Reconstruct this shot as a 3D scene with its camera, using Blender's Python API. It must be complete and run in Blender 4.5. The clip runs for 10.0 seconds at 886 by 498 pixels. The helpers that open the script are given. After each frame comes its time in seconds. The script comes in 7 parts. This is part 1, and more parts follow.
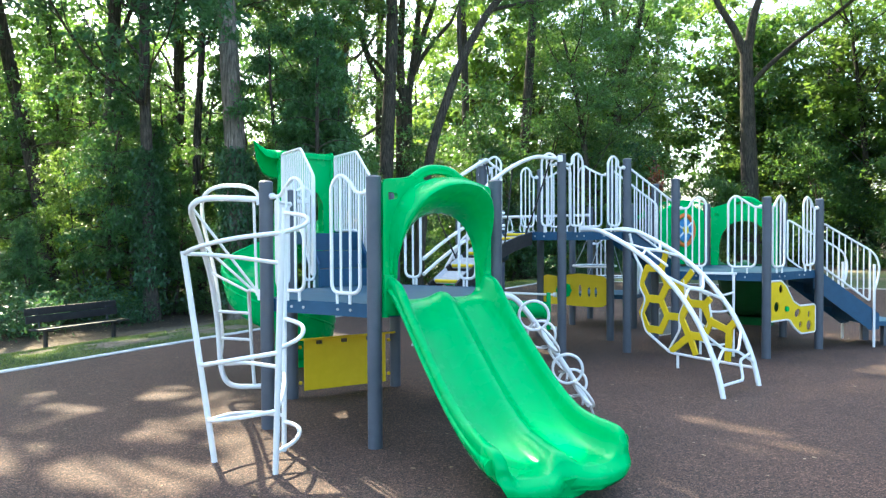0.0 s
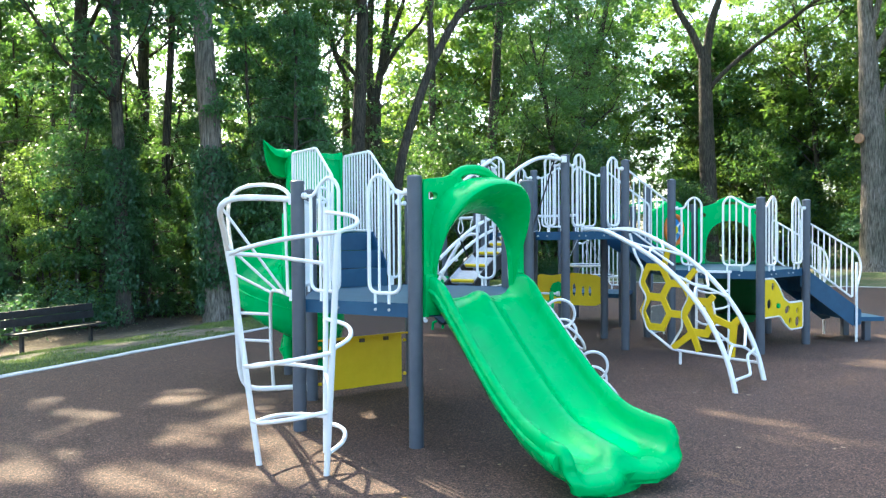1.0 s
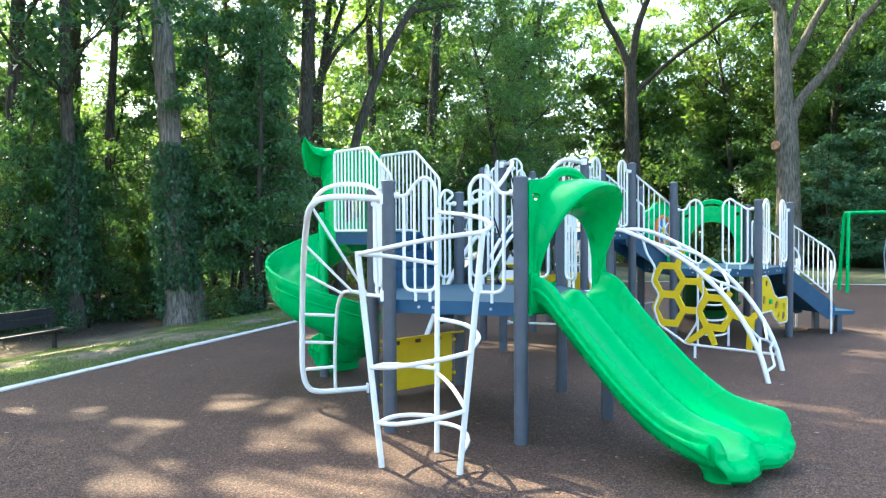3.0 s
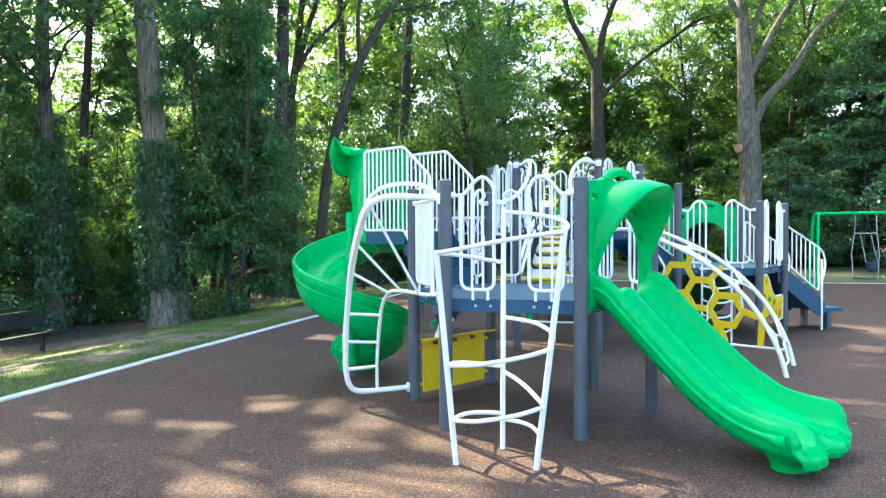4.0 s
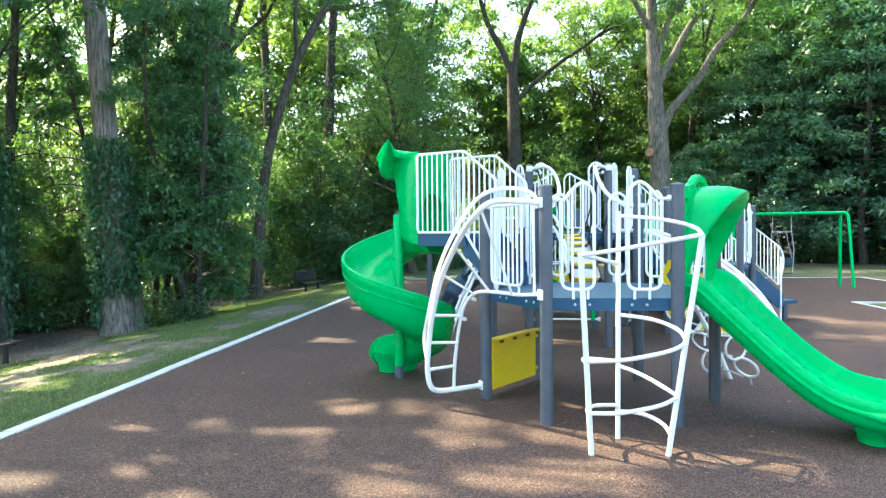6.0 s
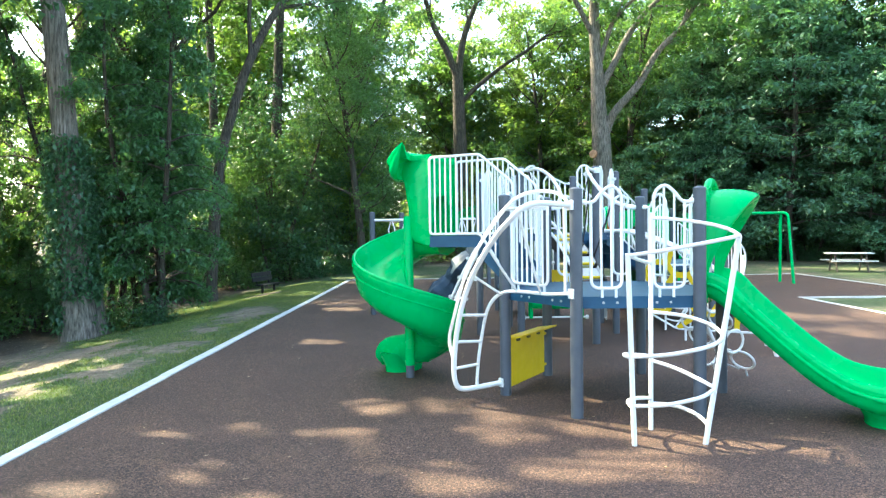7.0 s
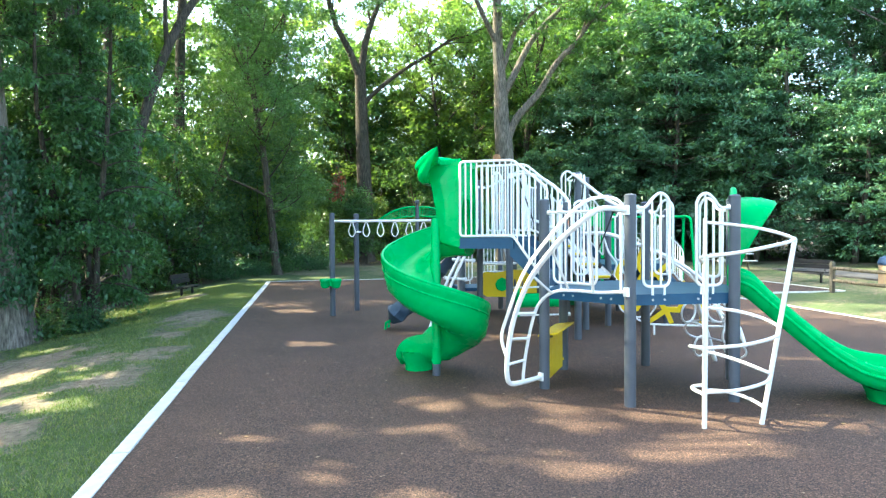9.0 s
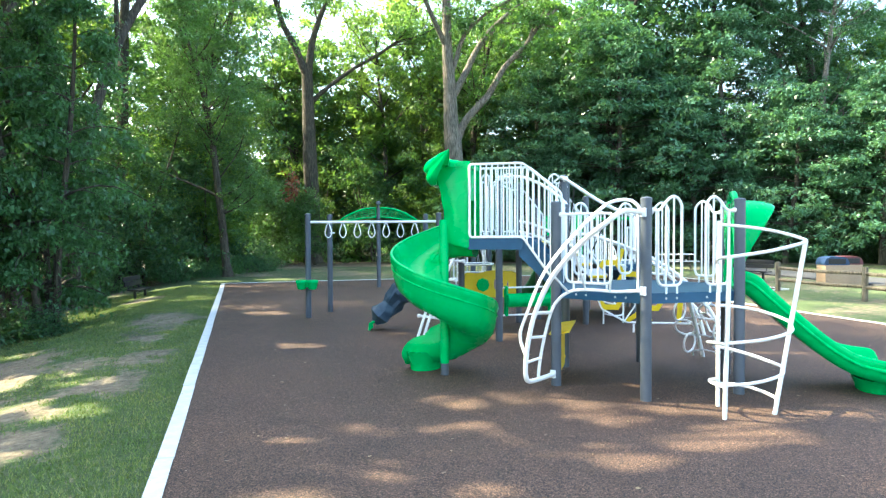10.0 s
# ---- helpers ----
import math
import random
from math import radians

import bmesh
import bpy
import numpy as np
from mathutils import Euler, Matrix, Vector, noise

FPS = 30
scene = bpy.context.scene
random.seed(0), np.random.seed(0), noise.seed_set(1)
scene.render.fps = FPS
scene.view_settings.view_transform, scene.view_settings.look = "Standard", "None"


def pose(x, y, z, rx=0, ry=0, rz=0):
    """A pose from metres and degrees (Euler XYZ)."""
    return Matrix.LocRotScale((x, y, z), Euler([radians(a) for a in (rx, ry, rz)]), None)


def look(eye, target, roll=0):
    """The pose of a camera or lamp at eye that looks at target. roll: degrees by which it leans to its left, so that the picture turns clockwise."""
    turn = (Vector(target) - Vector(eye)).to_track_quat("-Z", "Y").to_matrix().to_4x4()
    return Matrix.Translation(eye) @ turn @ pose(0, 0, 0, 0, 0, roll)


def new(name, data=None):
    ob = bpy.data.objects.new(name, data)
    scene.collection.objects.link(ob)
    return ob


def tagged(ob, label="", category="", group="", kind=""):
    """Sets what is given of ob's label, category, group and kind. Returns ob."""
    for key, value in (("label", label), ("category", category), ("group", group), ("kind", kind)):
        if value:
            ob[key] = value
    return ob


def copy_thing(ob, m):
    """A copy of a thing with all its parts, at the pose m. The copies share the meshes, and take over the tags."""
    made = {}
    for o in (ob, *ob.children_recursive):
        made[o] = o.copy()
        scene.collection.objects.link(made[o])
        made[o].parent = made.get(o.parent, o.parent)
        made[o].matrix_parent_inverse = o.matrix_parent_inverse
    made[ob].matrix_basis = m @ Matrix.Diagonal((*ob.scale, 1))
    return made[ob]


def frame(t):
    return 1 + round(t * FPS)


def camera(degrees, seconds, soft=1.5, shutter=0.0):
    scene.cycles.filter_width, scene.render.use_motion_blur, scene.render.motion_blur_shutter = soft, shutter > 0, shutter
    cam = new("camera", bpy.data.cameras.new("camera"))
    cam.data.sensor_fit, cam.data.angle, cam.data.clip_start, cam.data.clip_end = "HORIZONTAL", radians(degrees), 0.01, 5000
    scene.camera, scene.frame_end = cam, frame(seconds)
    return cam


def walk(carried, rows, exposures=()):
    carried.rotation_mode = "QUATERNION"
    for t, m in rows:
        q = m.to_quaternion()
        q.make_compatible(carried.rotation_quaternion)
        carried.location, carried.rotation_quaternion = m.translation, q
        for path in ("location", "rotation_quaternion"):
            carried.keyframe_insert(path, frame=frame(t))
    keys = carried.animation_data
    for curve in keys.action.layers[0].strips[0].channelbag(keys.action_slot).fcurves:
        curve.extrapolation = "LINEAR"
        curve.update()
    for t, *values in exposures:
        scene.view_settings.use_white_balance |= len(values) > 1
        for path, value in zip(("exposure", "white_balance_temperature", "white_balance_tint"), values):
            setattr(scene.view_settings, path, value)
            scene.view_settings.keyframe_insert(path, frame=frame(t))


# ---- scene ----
# camera and its path round the play structure
cam = camera(63.0, 10.0, soft=1.3)
PATH = [
    (0, (-0.249, 0.293, 1.839), (-0.256, 2.293, 1.792), -0.3),
    (0.5, (-0.614, 0.285, 1.843), (-0.556, 2.284, 1.795), -0.3),
    (1, (-1.000, 0.282, 1.834), (-0.876, 2.277, 1.788), -0.4),
    (1.5, (-1.405, 0.301, 1.836), (-1.216, 2.291, 1.790), -0.4),
    (2, (-1.824, 0.337, 1.836), (-1.568, 2.320, 1.790), -0.4),
    (2.5, (-2.268, 0.368, 1.846), (-1.947, 2.342, 1.799), -0.4),
    (4, (-3.665, 0.587, 1.841), (-3.152, 2.520, 1.794), -0.3),
    (4.5, (-4.171, 0.654, 1.862), (-3.596, 2.568, 1.814), -0.4),
    (5, (-4.675, 0.774, 1.872), (-4.036, 2.669, 1.822), -0.4),
    (5.5, (-5.168, 0.918, 1.879), (-4.447, 2.783, 1.828), -0.4),
    (7, (-6.675, 1.385, 1.922), (-5.690, 3.125, 1.868), -0.7),
    (7.5, (-7.145, 1.585, 1.941), (-6.080, 3.277, 1.884), -0.6),
    (8, (-7.634, 1.808, 1.963), (-6.490, 3.447, 1.904), -0.6),
    (8.5, (-8.099, 2.053, 1.961), (-6.884, 3.640, 1.904), -0.5),
    (9, (-8.553, 2.325, 1.962), (-7.269, 3.858, 1.906), -0.4),
    (9.5, (-9.009, 2.620, 1.959), (-7.657, 4.093, 1.906), -0.2),
    (10, (-9.406, 2.932, 1.969), (-7.982, 4.335, 1.915), -0.3),
    ]
walk(cam, [(t, look(eye, target, roll)) for t, eye, target, roll in PATH],
     [(0.0, 2.53, 6230, 4), (4.0, 2.72, 6350, 3), (7.0, 2.88, 6450, 1), (10.0, 2.93, 6450, 0)])

# ---- world, sun, exposure ----
SUN_AZ, SUN_EL = 33.0, 46.0          # degrees left of +y, and above the horizon
world = bpy.data.worlds.new("world")
scene.world = world
world.use_nodes = True
sky = world.node_tree.nodes.new("ShaderNodeTexSky")
sky.sky_type, sky.sun_disc = "NISHITA", False
sky.sun_elevation, sky.sun_rotation = radians(SUN_EL), radians(-SUN_AZ)
sky.air_density, sky.dust_density = 1.0, 3.0
world.node_tree.links.new(sky.outputs[0], world.node_tree.nodes["Background"].inputs[0])
world.node_tree.nodes["Background"].inputs[1].default_value = 0.15
sun = new("sun", bpy.data.lights.new("sun", "SUN"))
sun.data.energy, sun.data.angle, sun.data.color = 3.25, radians(0.53), (1.0, 0.86, 0.63)
sun.matrix_world = look((-30 * math.sin(radians(SUN_AZ)), 30 * math.cos(radians(SUN_AZ)), 30 * math.tan(radians(SUN_EL))), (0, 0, 0))

# ---- materials ----
def material(name, rough=0.5, metal=0.0):
    m = bpy.data.materials.new(name)
    m.use_nodes = True
    b = m.node_tree.nodes["Principled BSDF"]
    b.inputs["Roughness"].default_value, b.inputs["Metallic"].default_value = rough, metal
    return m, m.node_tree, b


def node(tree, kind, **values):
    n = tree.nodes.new(kind)
    for key, value in values.items():
        n.inputs[key.replace("_", " ")].default_value = value
    return n


def ramp(tree, fac, stops):
    r = tree.nodes.new("ShaderNodeValToRGB")
    while len(r.color_ramp.elements) < len(stops):
        r.color_ramp.elements.new(0.5)
    for e, (p, c) in zip(r.color_ramp.elements, stops):
        e.position, e.color = p, (*c, 1)
    tree.links.new(fac, r.inputs[0])
    return r.outputs[0]


def noise_of(tree, scale, detail=4.0, rough=0.55, coords="Object", stretch=None):
    tc = tree.nodes.new("ShaderNodeTexCoord")
    src = tc.outputs[coords]
    if stretch:
        mp = tree.nodes.new("ShaderNodeMapping")
        mp.inputs["Scale"].default_value = stretch
        tree.links.new(src, mp.inputs[0])
        src = mp.outputs[0]
    n = node(tree, "ShaderNodeTexNoise", Scale=scale, Detail=detail, Roughness=rough)
    tree.links.new(src, n.inputs["Vector"])
    return n.outputs[0]


def bump(tree, shader, height, strength, distance):
    b = node(tree, "ShaderNodeBump", Strength=strength, Distance=distance)
    tree.links.new(height, b.inputs["Height"])
    tree.links.new(b.outputs[0], shader.inputs["Normal"])


def painted(name, low, high, rough, scale=6.0, grain=400.0, relief=0.1, gloss=0.42):
    """Paint or plastic: slow blotches of dust and wear, a fine orange-peel grain, uneven gloss."""
    m, t, b = material(name, rough)
    t.links.new(ramp(t, noise_of(t, scale, 6.0, 0.65), [(0.3, low), (0.7, high)]), b.inputs["Base Color"])
    lo, hi = rough - 0.08, rough + 0.12
    t.links.new(ramp(t, noise_of(t, scale * 2.5, 5.0), [(0.3, (lo,) * 3), (0.7, (hi,) * 3)]), b.inputs["Roughness"])
    b.inputs["Specular IOR Level"].default_value = gloss
    bump(t, b, noise_of(t, grain, 2.0), relief, 0.002)
    return m


WHITE = painted("white_paint", (0.80, 0.81, 0.80), (0.88, 0.88, 0.87), 0.35)
GREEN = painted("green_plastic", (0.001, 0.42, 0.10), (0.002, 0.46, 0.115), 0.24, 2.0, 260.0, 0.08, 0.2)
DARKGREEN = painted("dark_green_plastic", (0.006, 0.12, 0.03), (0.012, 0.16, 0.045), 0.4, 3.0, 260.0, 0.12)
YELLOW = painted("yellow_board", (0.78, 0.54, 0.008), (0.86, 0.61, 0.018), 0.42, 5.0, 300.0, 0.12)
NAVY = painted("navy_coating", (0.008, 0.062, 0.13), (0.014, 0.082, 0.165), 0.42, 7.0, 220.0, 0.25)
GREY = painted("grey_post_paint", (0.068, 0.082, 0.105), (0.092, 0.106, 0.13), 0.42, 5.0, 300.0, 0.12)
SLATE = painted("slate_blue_plastic", (0.02, 0.05, 0.085), (0.05, 0.085, 0.125), 0.55, 8.0, 60.0, 0.5)
BLACK = painted("black_rope", (0.012, 0.012, 0.013), (0.03, 0.03, 0.03), 0.7, 30.0, 500.0, 0.4)
STEEL = painted("galvanised_steel", (0.38, 0.39, 0.40), (0.52, 0.53, 0.54), 0.4, 20.0, 300.0, 0.1)
ORANGE = painted("orange_plastic", (0.70, 0.16, 0.02), (0.78, 0.20, 0.03), 0.4)
BLUE = painted("blue_plastic", (0.03, 0.20, 0.46), (0.05, 0.25, 0.52), 0.4)
REDDISH = painted("maroon_plastic", (0.085, 0.022, 0.028), (0.12, 0.032, 0.038), 0.5)
BINBLUE = painted("dull_blue_plastic", (0.012, 0.035, 0.095), (0.02, 0.05, 0.12), 0.5)
AGGREGATE = painted("tan_aggregate", (0.25, 0.17, 0.11), (0.42, 0.31, 0.21), 0.85, 60.0, 120.0, 0.8)
BENCHMETAL = painted("dark_bench_coating", (0.012, 0.013, 0.016), (0.03, 0.031, 0.034), 0.45, 9.0, 200.0, 0.3)


def treads():
    """Coated deck with a field of small punched holes."""
    m, t, b = material("perforated_deck", 0.5)
    tc = t.nodes.new("ShaderNodeTexCoord")
    v = node(t, "ShaderNodeTexVoronoi", Scale=38.0, Randomness=0.0)
    t.links.new(tc.outputs["Object"], v.inputs["Vector"])
    dots = ramp(t, v.outputs["Distance"], [(0.26, (0, 0, 0)), (0.32, (1, 1, 1))])
    col = ramp(t, noise_of(t, 5.0, 6.0, 0.7), [(0.3, (0.014, 0.066, 0.11)), (0.7, (0.030, 0.095, 0.148))])
    mix = t.nodes.new("ShaderNodeMix")
    mix.data_type = "RGBA"
    mix.inputs[6].default_value = (0.008, 0.012, 0.018, 1)
    t.links.new(dots, mix.inputs[0])
    t.links.new(col, mix.inputs[7])
    t.links.new(mix.outputs[2], b.inputs["Base Color"])
    bump(t, b, dots, 0.6, 0.004)
    return m


DECKTOP = treads()


def rubber():
    """Poured rubber granules: mixed dark and rusty crumbs, with slow scuffed patches."""
    m, t, b = material("rubber_granules", 0.82)
    tc = t.nodes.new("ShaderNodeTexCoord")
    v = node(t, "ShaderNodeTexVoronoi", Scale=96.0)
    t.links.new(tc.outputs["Object"], v.inputs["Vector"])
    sep = t.nodes.new("ShaderNodeSeparateColor")
    t.links.new(v.outputs["Color"], sep.inputs[0])
    crumb = ramp(t, sep.outputs[0], [(0.0, (0.018, 0.0115, 0.0105)), (0.3, (0.045, 0.0258, 0.019)), (0.7, (0.093, 0.0515, 0.034)), (1.0, (0.21, 0.125, 0.081))])
    worn = ramp(t, noise_of(t, 0.55, 7.0, 0.62), [(0.3, (0.74, 0.74, 0.76)), (0.52, (1.0, 0.97, 0.95)), (0.75, (1.25, 1.18, 1.12))])
    mix = t.nodes.new("ShaderNodeMix")
    mix.data_type, mix.blend_type = "RGBA", "MULTIPLY"
    mix.inputs[0].default_value = 1.0
    t.links.new(crumb, mix.inputs[6])
    t.links.new(worn, mix.inputs[7])
    t.links.new(mix.outputs[2], b.inputs["Base Color"])
    bump(t, b, v.outputs["Distance"], 0.9, 0.006)
    return m


RUBBER = rubber()


def earth():
    """Lawn thinning into bare dirt and leaf litter; the mesh's own 'bare' value says where the grass gives out. A broad
    tint adds streaky shade.
    """
    m, t, b = material("lawn_and_dirt", 0.95)
    at = t.nodes.new("ShaderNodeAttribute")
    at.attribute_name = "bare"
    patch = noise_of(t, 3.6, 12.0, 0.86)
    add = t.nodes.new("ShaderNodeMath")
    add.operation = "ADD"
    t.links.new(at.outputs["Fac"], add.inputs[0])
    t.links.new(ramp(t, patch, [(0.34, (0.0,) * 3), (0.66, (1.0,) * 3)]), add.inputs[1])
    mask = ramp(t, add.outputs[0], [(0.70, (0, 0, 0)), (1.12, (1, 1, 1))])
    grass = ramp(t, noise_of(t, 14.0, 8.0, 0.75), [(0.3, (0.032, 0.066, 0.018)), (0.52, (0.075, 0.112, 0.036)), (0.72, (0.19, 0.18, 0.09))])
    dirt = ramp(t, noise_of(t, 9.0, 9.0, 0.78), [(0.3, (0.055, 0.036, 0.024)), (0.5, (0.22, 0.17, 0.12)), (0.72, (0.38, 0.315, 0.23))])
    mix = t.nodes.new("ShaderNodeMix")
    mix.data_type = "RGBA"
    t.links.new(mask, mix.inputs[0])
    t.links.new(grass, mix.inputs[6])
    t.links.new(dirt, mix.inputs[7])
    duff = ramp(t, noise_of(t, 16.0, 9.0, 0.8), [(0.3, (0.018, 0.013, 0.009)), (0.5, (0.055, 0.038, 0.024)), (0.75, (0.16, 0.105, 0.06))])
    shady = t.nodes.new("ShaderNodeAttribute")
    shady.attribute_name = "wooded"
    floor_mix = t.nodes.new("ShaderNodeMix")
    floor_mix.data_type = "RGBA"
    t.links.new(shady.outputs["Fac"], floor_mix.inputs[0])
    t.links.new(mix.outputs[2], floor_mix.inputs[6])
    t.links.new(duff, floor_mix.inputs[7])
    # broad uneven tone, standing in for streaks of shade across the lawn
    slow = ramp(t, noise_of(t, 0.42, 6.0, 0.68), [(0.34, (0.62, 0.66, 0.62)), (0.5, (0.92, 0.94, 0.9)), (0.66, (1.22, 1.14, 1.05))])
    shade_tint = t.nodes.new("ShaderNodeMix")
    shade_tint.data_type, shade_tint.blend_type = "RGBA", "MULTIPLY"
    shade_tint.inputs[0].default_value = 1.0
    t.links.new(floor_mix.outputs[2], shade_tint.inputs[6])
    t.links.new(slow, shade_tint.inputs[7])
    t.links.new(shade_tint.outputs[2], b.inputs["Base Color"])
    bump(t, b, noise_of(t, 40.0, 6.0, 0.7), 0.8, 0.03)
    return m


EARTH = earth()


def rough_stone(name, low, high, scale, relief):
    m, t, b = material(name, 0.9)
    t.links.new(ramp(t, noise_of(t, scale, 9.0, 0.7), [(0.3, low), (0.7, high)]), b.inputs["Base Color"])
    bump(t, b, noise_of(t, scale * 12, 5.0), 0.5, relief)
    return m


CONCRETE = rough_stone("kerb_concrete", (0.50, 0.50, 0.48), (0.70, 0.70, 0.68), 5.0, 0.004)
ASPHALT = rough_stone("asphalt", (0.045, 0.046, 0.05), (0.085, 0.085, 0.088), 6.0, 0.006)


def bark_of(name, low, mid, high):
    """Upright furrowed bark with pale and mossy blotches."""
    m, t, b = material(name, 0.92)
    ridge = noise_of(t, 9.0, 8.0, 0.65, "Object", (2.6, 2.6, 0.28))
    blotch = noise_of(t, 1.7, 6.0, 0.6)
    a = ramp(t, ridge, [(0.34, low), (0.5, mid), (0.68, high)])
    c = ramp(t, blotch, [(0.35, (0.75, 0.8, 0.7)), (0.65, (1.2, 1.15, 1.1))])
    mix = t.nodes.new("ShaderNodeMix")
    mix.data_type, mix.blend_type = "RGBA", "MULTIPLY"
    mix.inputs[0].default_value = 1.0
    t.links.new(a, mix.inputs[6])
    t.links.new(c, mix.inputs[7])
    t.links.new(mix.outputs[2], b.inputs["Base Color"])
    bump(t, b, ridge, 1.0, 0.05)
    return m


BARK = bark_of("grey_bark", (0.045, 0.038, 0.032), (0.16, 0.14, 0.12), (0.30, 0.27, 0.24))
DARKBARK = bark_of("dark_bark", (0.02, 0.017, 0.014), (0.065, 0.055, 0.045), (0.13, 0.11, 0.09))
CUTWOOD = bark_of("sawn_wood", (0.30, 0.15, 0.09), (0.42, 0.23, 0.14), (0.55, 0.34, 0.22))
TIMBER = bark_of("weathered_timber", (0.06, 0.048, 0.036), (0.15, 0.125, 0.095), (0.27, 0.23, 0.18))


def leaf_of(name, dark, mid, light, glow, share=0.5, patchy=False):
    """Leaves: each its own green, glossy on top, letting sunlight through."""
    m, t, b = material(name, 0.40)
    b.inputs["Specular IOR Level"].default_value = 0.6
    geo = t.nodes.new("ShaderNodeNewGeometry")
    rnd = geo.outputs["Random Per Island"]
    tone = ramp(t, rnd, [(0.0, dark), (0.55, mid), (1.0, light)])
    if patchy:
        mul = t.nodes.new("ShaderNodeMix")
        mul.data_type, mul.blend_type = "RGBA", "MULTIPLY"
        mul.inputs[0].default_value = 1.0
        t.links.new(tone, mul.inputs[6])
        t.links.new(ramp(t, noise_of(t, 0.9, 6.0, 0.7), [(0.34, (0.62, 0.80, 0.62)), (0.5, (1.0, 1.0, 0.95)), (0.66, (1.55, 1.25, 1.1))]), mul.inputs[7])
        tone = mul.outputs[2]
    t.links.new(tone, b.inputs["Base Color"])
    tr = t.nodes.new("ShaderNodeBsdfTranslucent")
    t.links.new(ramp(t, rnd, [(0.0, tuple(v * 0.55 for v in glow)), (1.0, glow)]), tr.inputs[0])
    mix = t.nodes.new("ShaderNodeMixShader")
    mix.inputs[0].default_value = share
    t.links.new(b.outputs[0], mix.inputs[1])
    t.links.new(tr.outputs[0], mix.inputs[2])
    t.links.new(mix.outputs[0], t.nodes["Material Output"].inputs[0])
    return m


LEAF = leaf_of("leaf_green", (0.025, 0.078, 0.036), (0.050, 0.135, 0.064), (0.080, 0.175, 0.086), (0.24, 0.46, 0.07), 0.45)
LEAFDARK = leaf_of("leaf_deep_green", (0.023, 0.075, 0.037), (0.044, 0.126, 0.060), (0.068, 0.166, 0.080), (0.16, 0.36, 0.08), 0.36)
# Yellow backlight put into the leaf colour, beside the darker greens of nearer trees.
LEAFBACKLIT = leaf_of("leaf_backlit_yellow_green", (0.036, 0.094, 0.025), (0.068, 0.155, 0.042), (0.105, 0.20, 0.06), (0.36, 0.57, 0.085), 0.52)
LEAFMID = leaf_of("leaf_hanging_green", (0.028, 0.092, 0.038), (0.054, 0.150, 0.060), (0.084, 0.198, 0.080), (0.18, 0.40, 0.07), 0.40)
LEAFBLUE = leaf_of("leaf_blue_green", (0.042, 0.125, 0.072), (0.076, 0.195, 0.112), (0.11, 0.24, 0.14), (0.17, 0.36, 0.11), 0.36)
BLADE = leaf_of("grass_blade", (0.06, 0.118, 0.021), (0.13, 0.208, 0.046), (0.28, 0.28, 0.11), (0.24, 0.33, 0.07), 0.35, True)
LITTER = leaf_of("dry_leaf", (0.12, 0.065, 0.03), (0.26, 0.16, 0.07), (0.42, 0.30, 0.13), (0.2, 0.12, 0.04), 0.15)
RUSTLEAF = leaf_of("rust_leaf", (0.14, 0.04, 0.015), (0.22, 0.07, 0.03), (0.30, 0.11, 0.05), (0.3, 0.1, 0.03), 0.3)

# ---- shape helpers ----
def thing(name, at, label, category, group=""):
    """An empty at the base of a thing; its parts hang under it."""
    ob = new(name)
    ob.empty_display_size = 0.1
    ob.matrix_world = Matrix.Translation(at)
    return tagged(ob, label, category, group)


def mesh_from(name, geo, mat, shift=(0, 0, 0), angle=40.0):
    verts, faces = geo
    me = bpy.data.meshes.new(name)
    off = np.array(shift, float)
    me.from_pydata((np.asarray(verts, float).reshape(-1, 3) - off).tolist(), [], [list(f) for f in faces])
    me.polygons.foreach_set("use_smooth", [True] * len(me.polygons))
    me.set_sharp_from_angle(angle=radians(angle))
    me.materials.append(mat)
    return me


def root_of(ob):
    total = Vector(ob.location)
    while ob.parent:
        ob = ob.parent
        total += Vector(ob.location)
    return total


def part(name, geo, mat, parent, label="", angle=40.0):
    """One mesh, given in world coordinates, under a thing or a part."""
    ob = new(name, mesh_from(name, geo, mat, root_of(parent), angle))
    ob.parent = parent
    return tagged(ob, label)


def structure(name, geo, mat, label, category, angle=40.0):
    return tagged(new(name, mesh_from(name, geo, mat, (0, 0, 0), angle)), label, category, kind="structure")


def join(*geos):
    vs, fs, n = [], [], 0
    for v, f in geos:
        v = np.asarray(v, float).reshape(-1, 3)
        vs.append(v)
        fs += [[i + n for i in q] for q in f]
        n += len(v)
    return np.concatenate(vs), fs


def curve_through(pts, steps=6, closed=False):
    """A smooth line through the points (Catmull-Rom)."""
    p = np.asarray(pts, float)
    n = len(p)
    out = []
    for i in range(n if closed else n - 1):
        if closed:
            a, b, c, d = p[(i - 1) % n], p[i], p[(i + 1) % n], p[(i + 2) % n]
        else:
            a, b, c, d = p[max(i - 1, 0)], p[i], p[i + 1], p[min(i + 2, n - 1)]
        for k in range(steps):
            u = k / steps
            out.append(0.5 * (2 * b + (c - a) * u + (2 * a - 5 * b + 4 * c - d) * u * u + (3 * b - a - 3 * c + d) * u ** 3))
    if not closed:
        out.append(p[-1])
    return np.array(out)


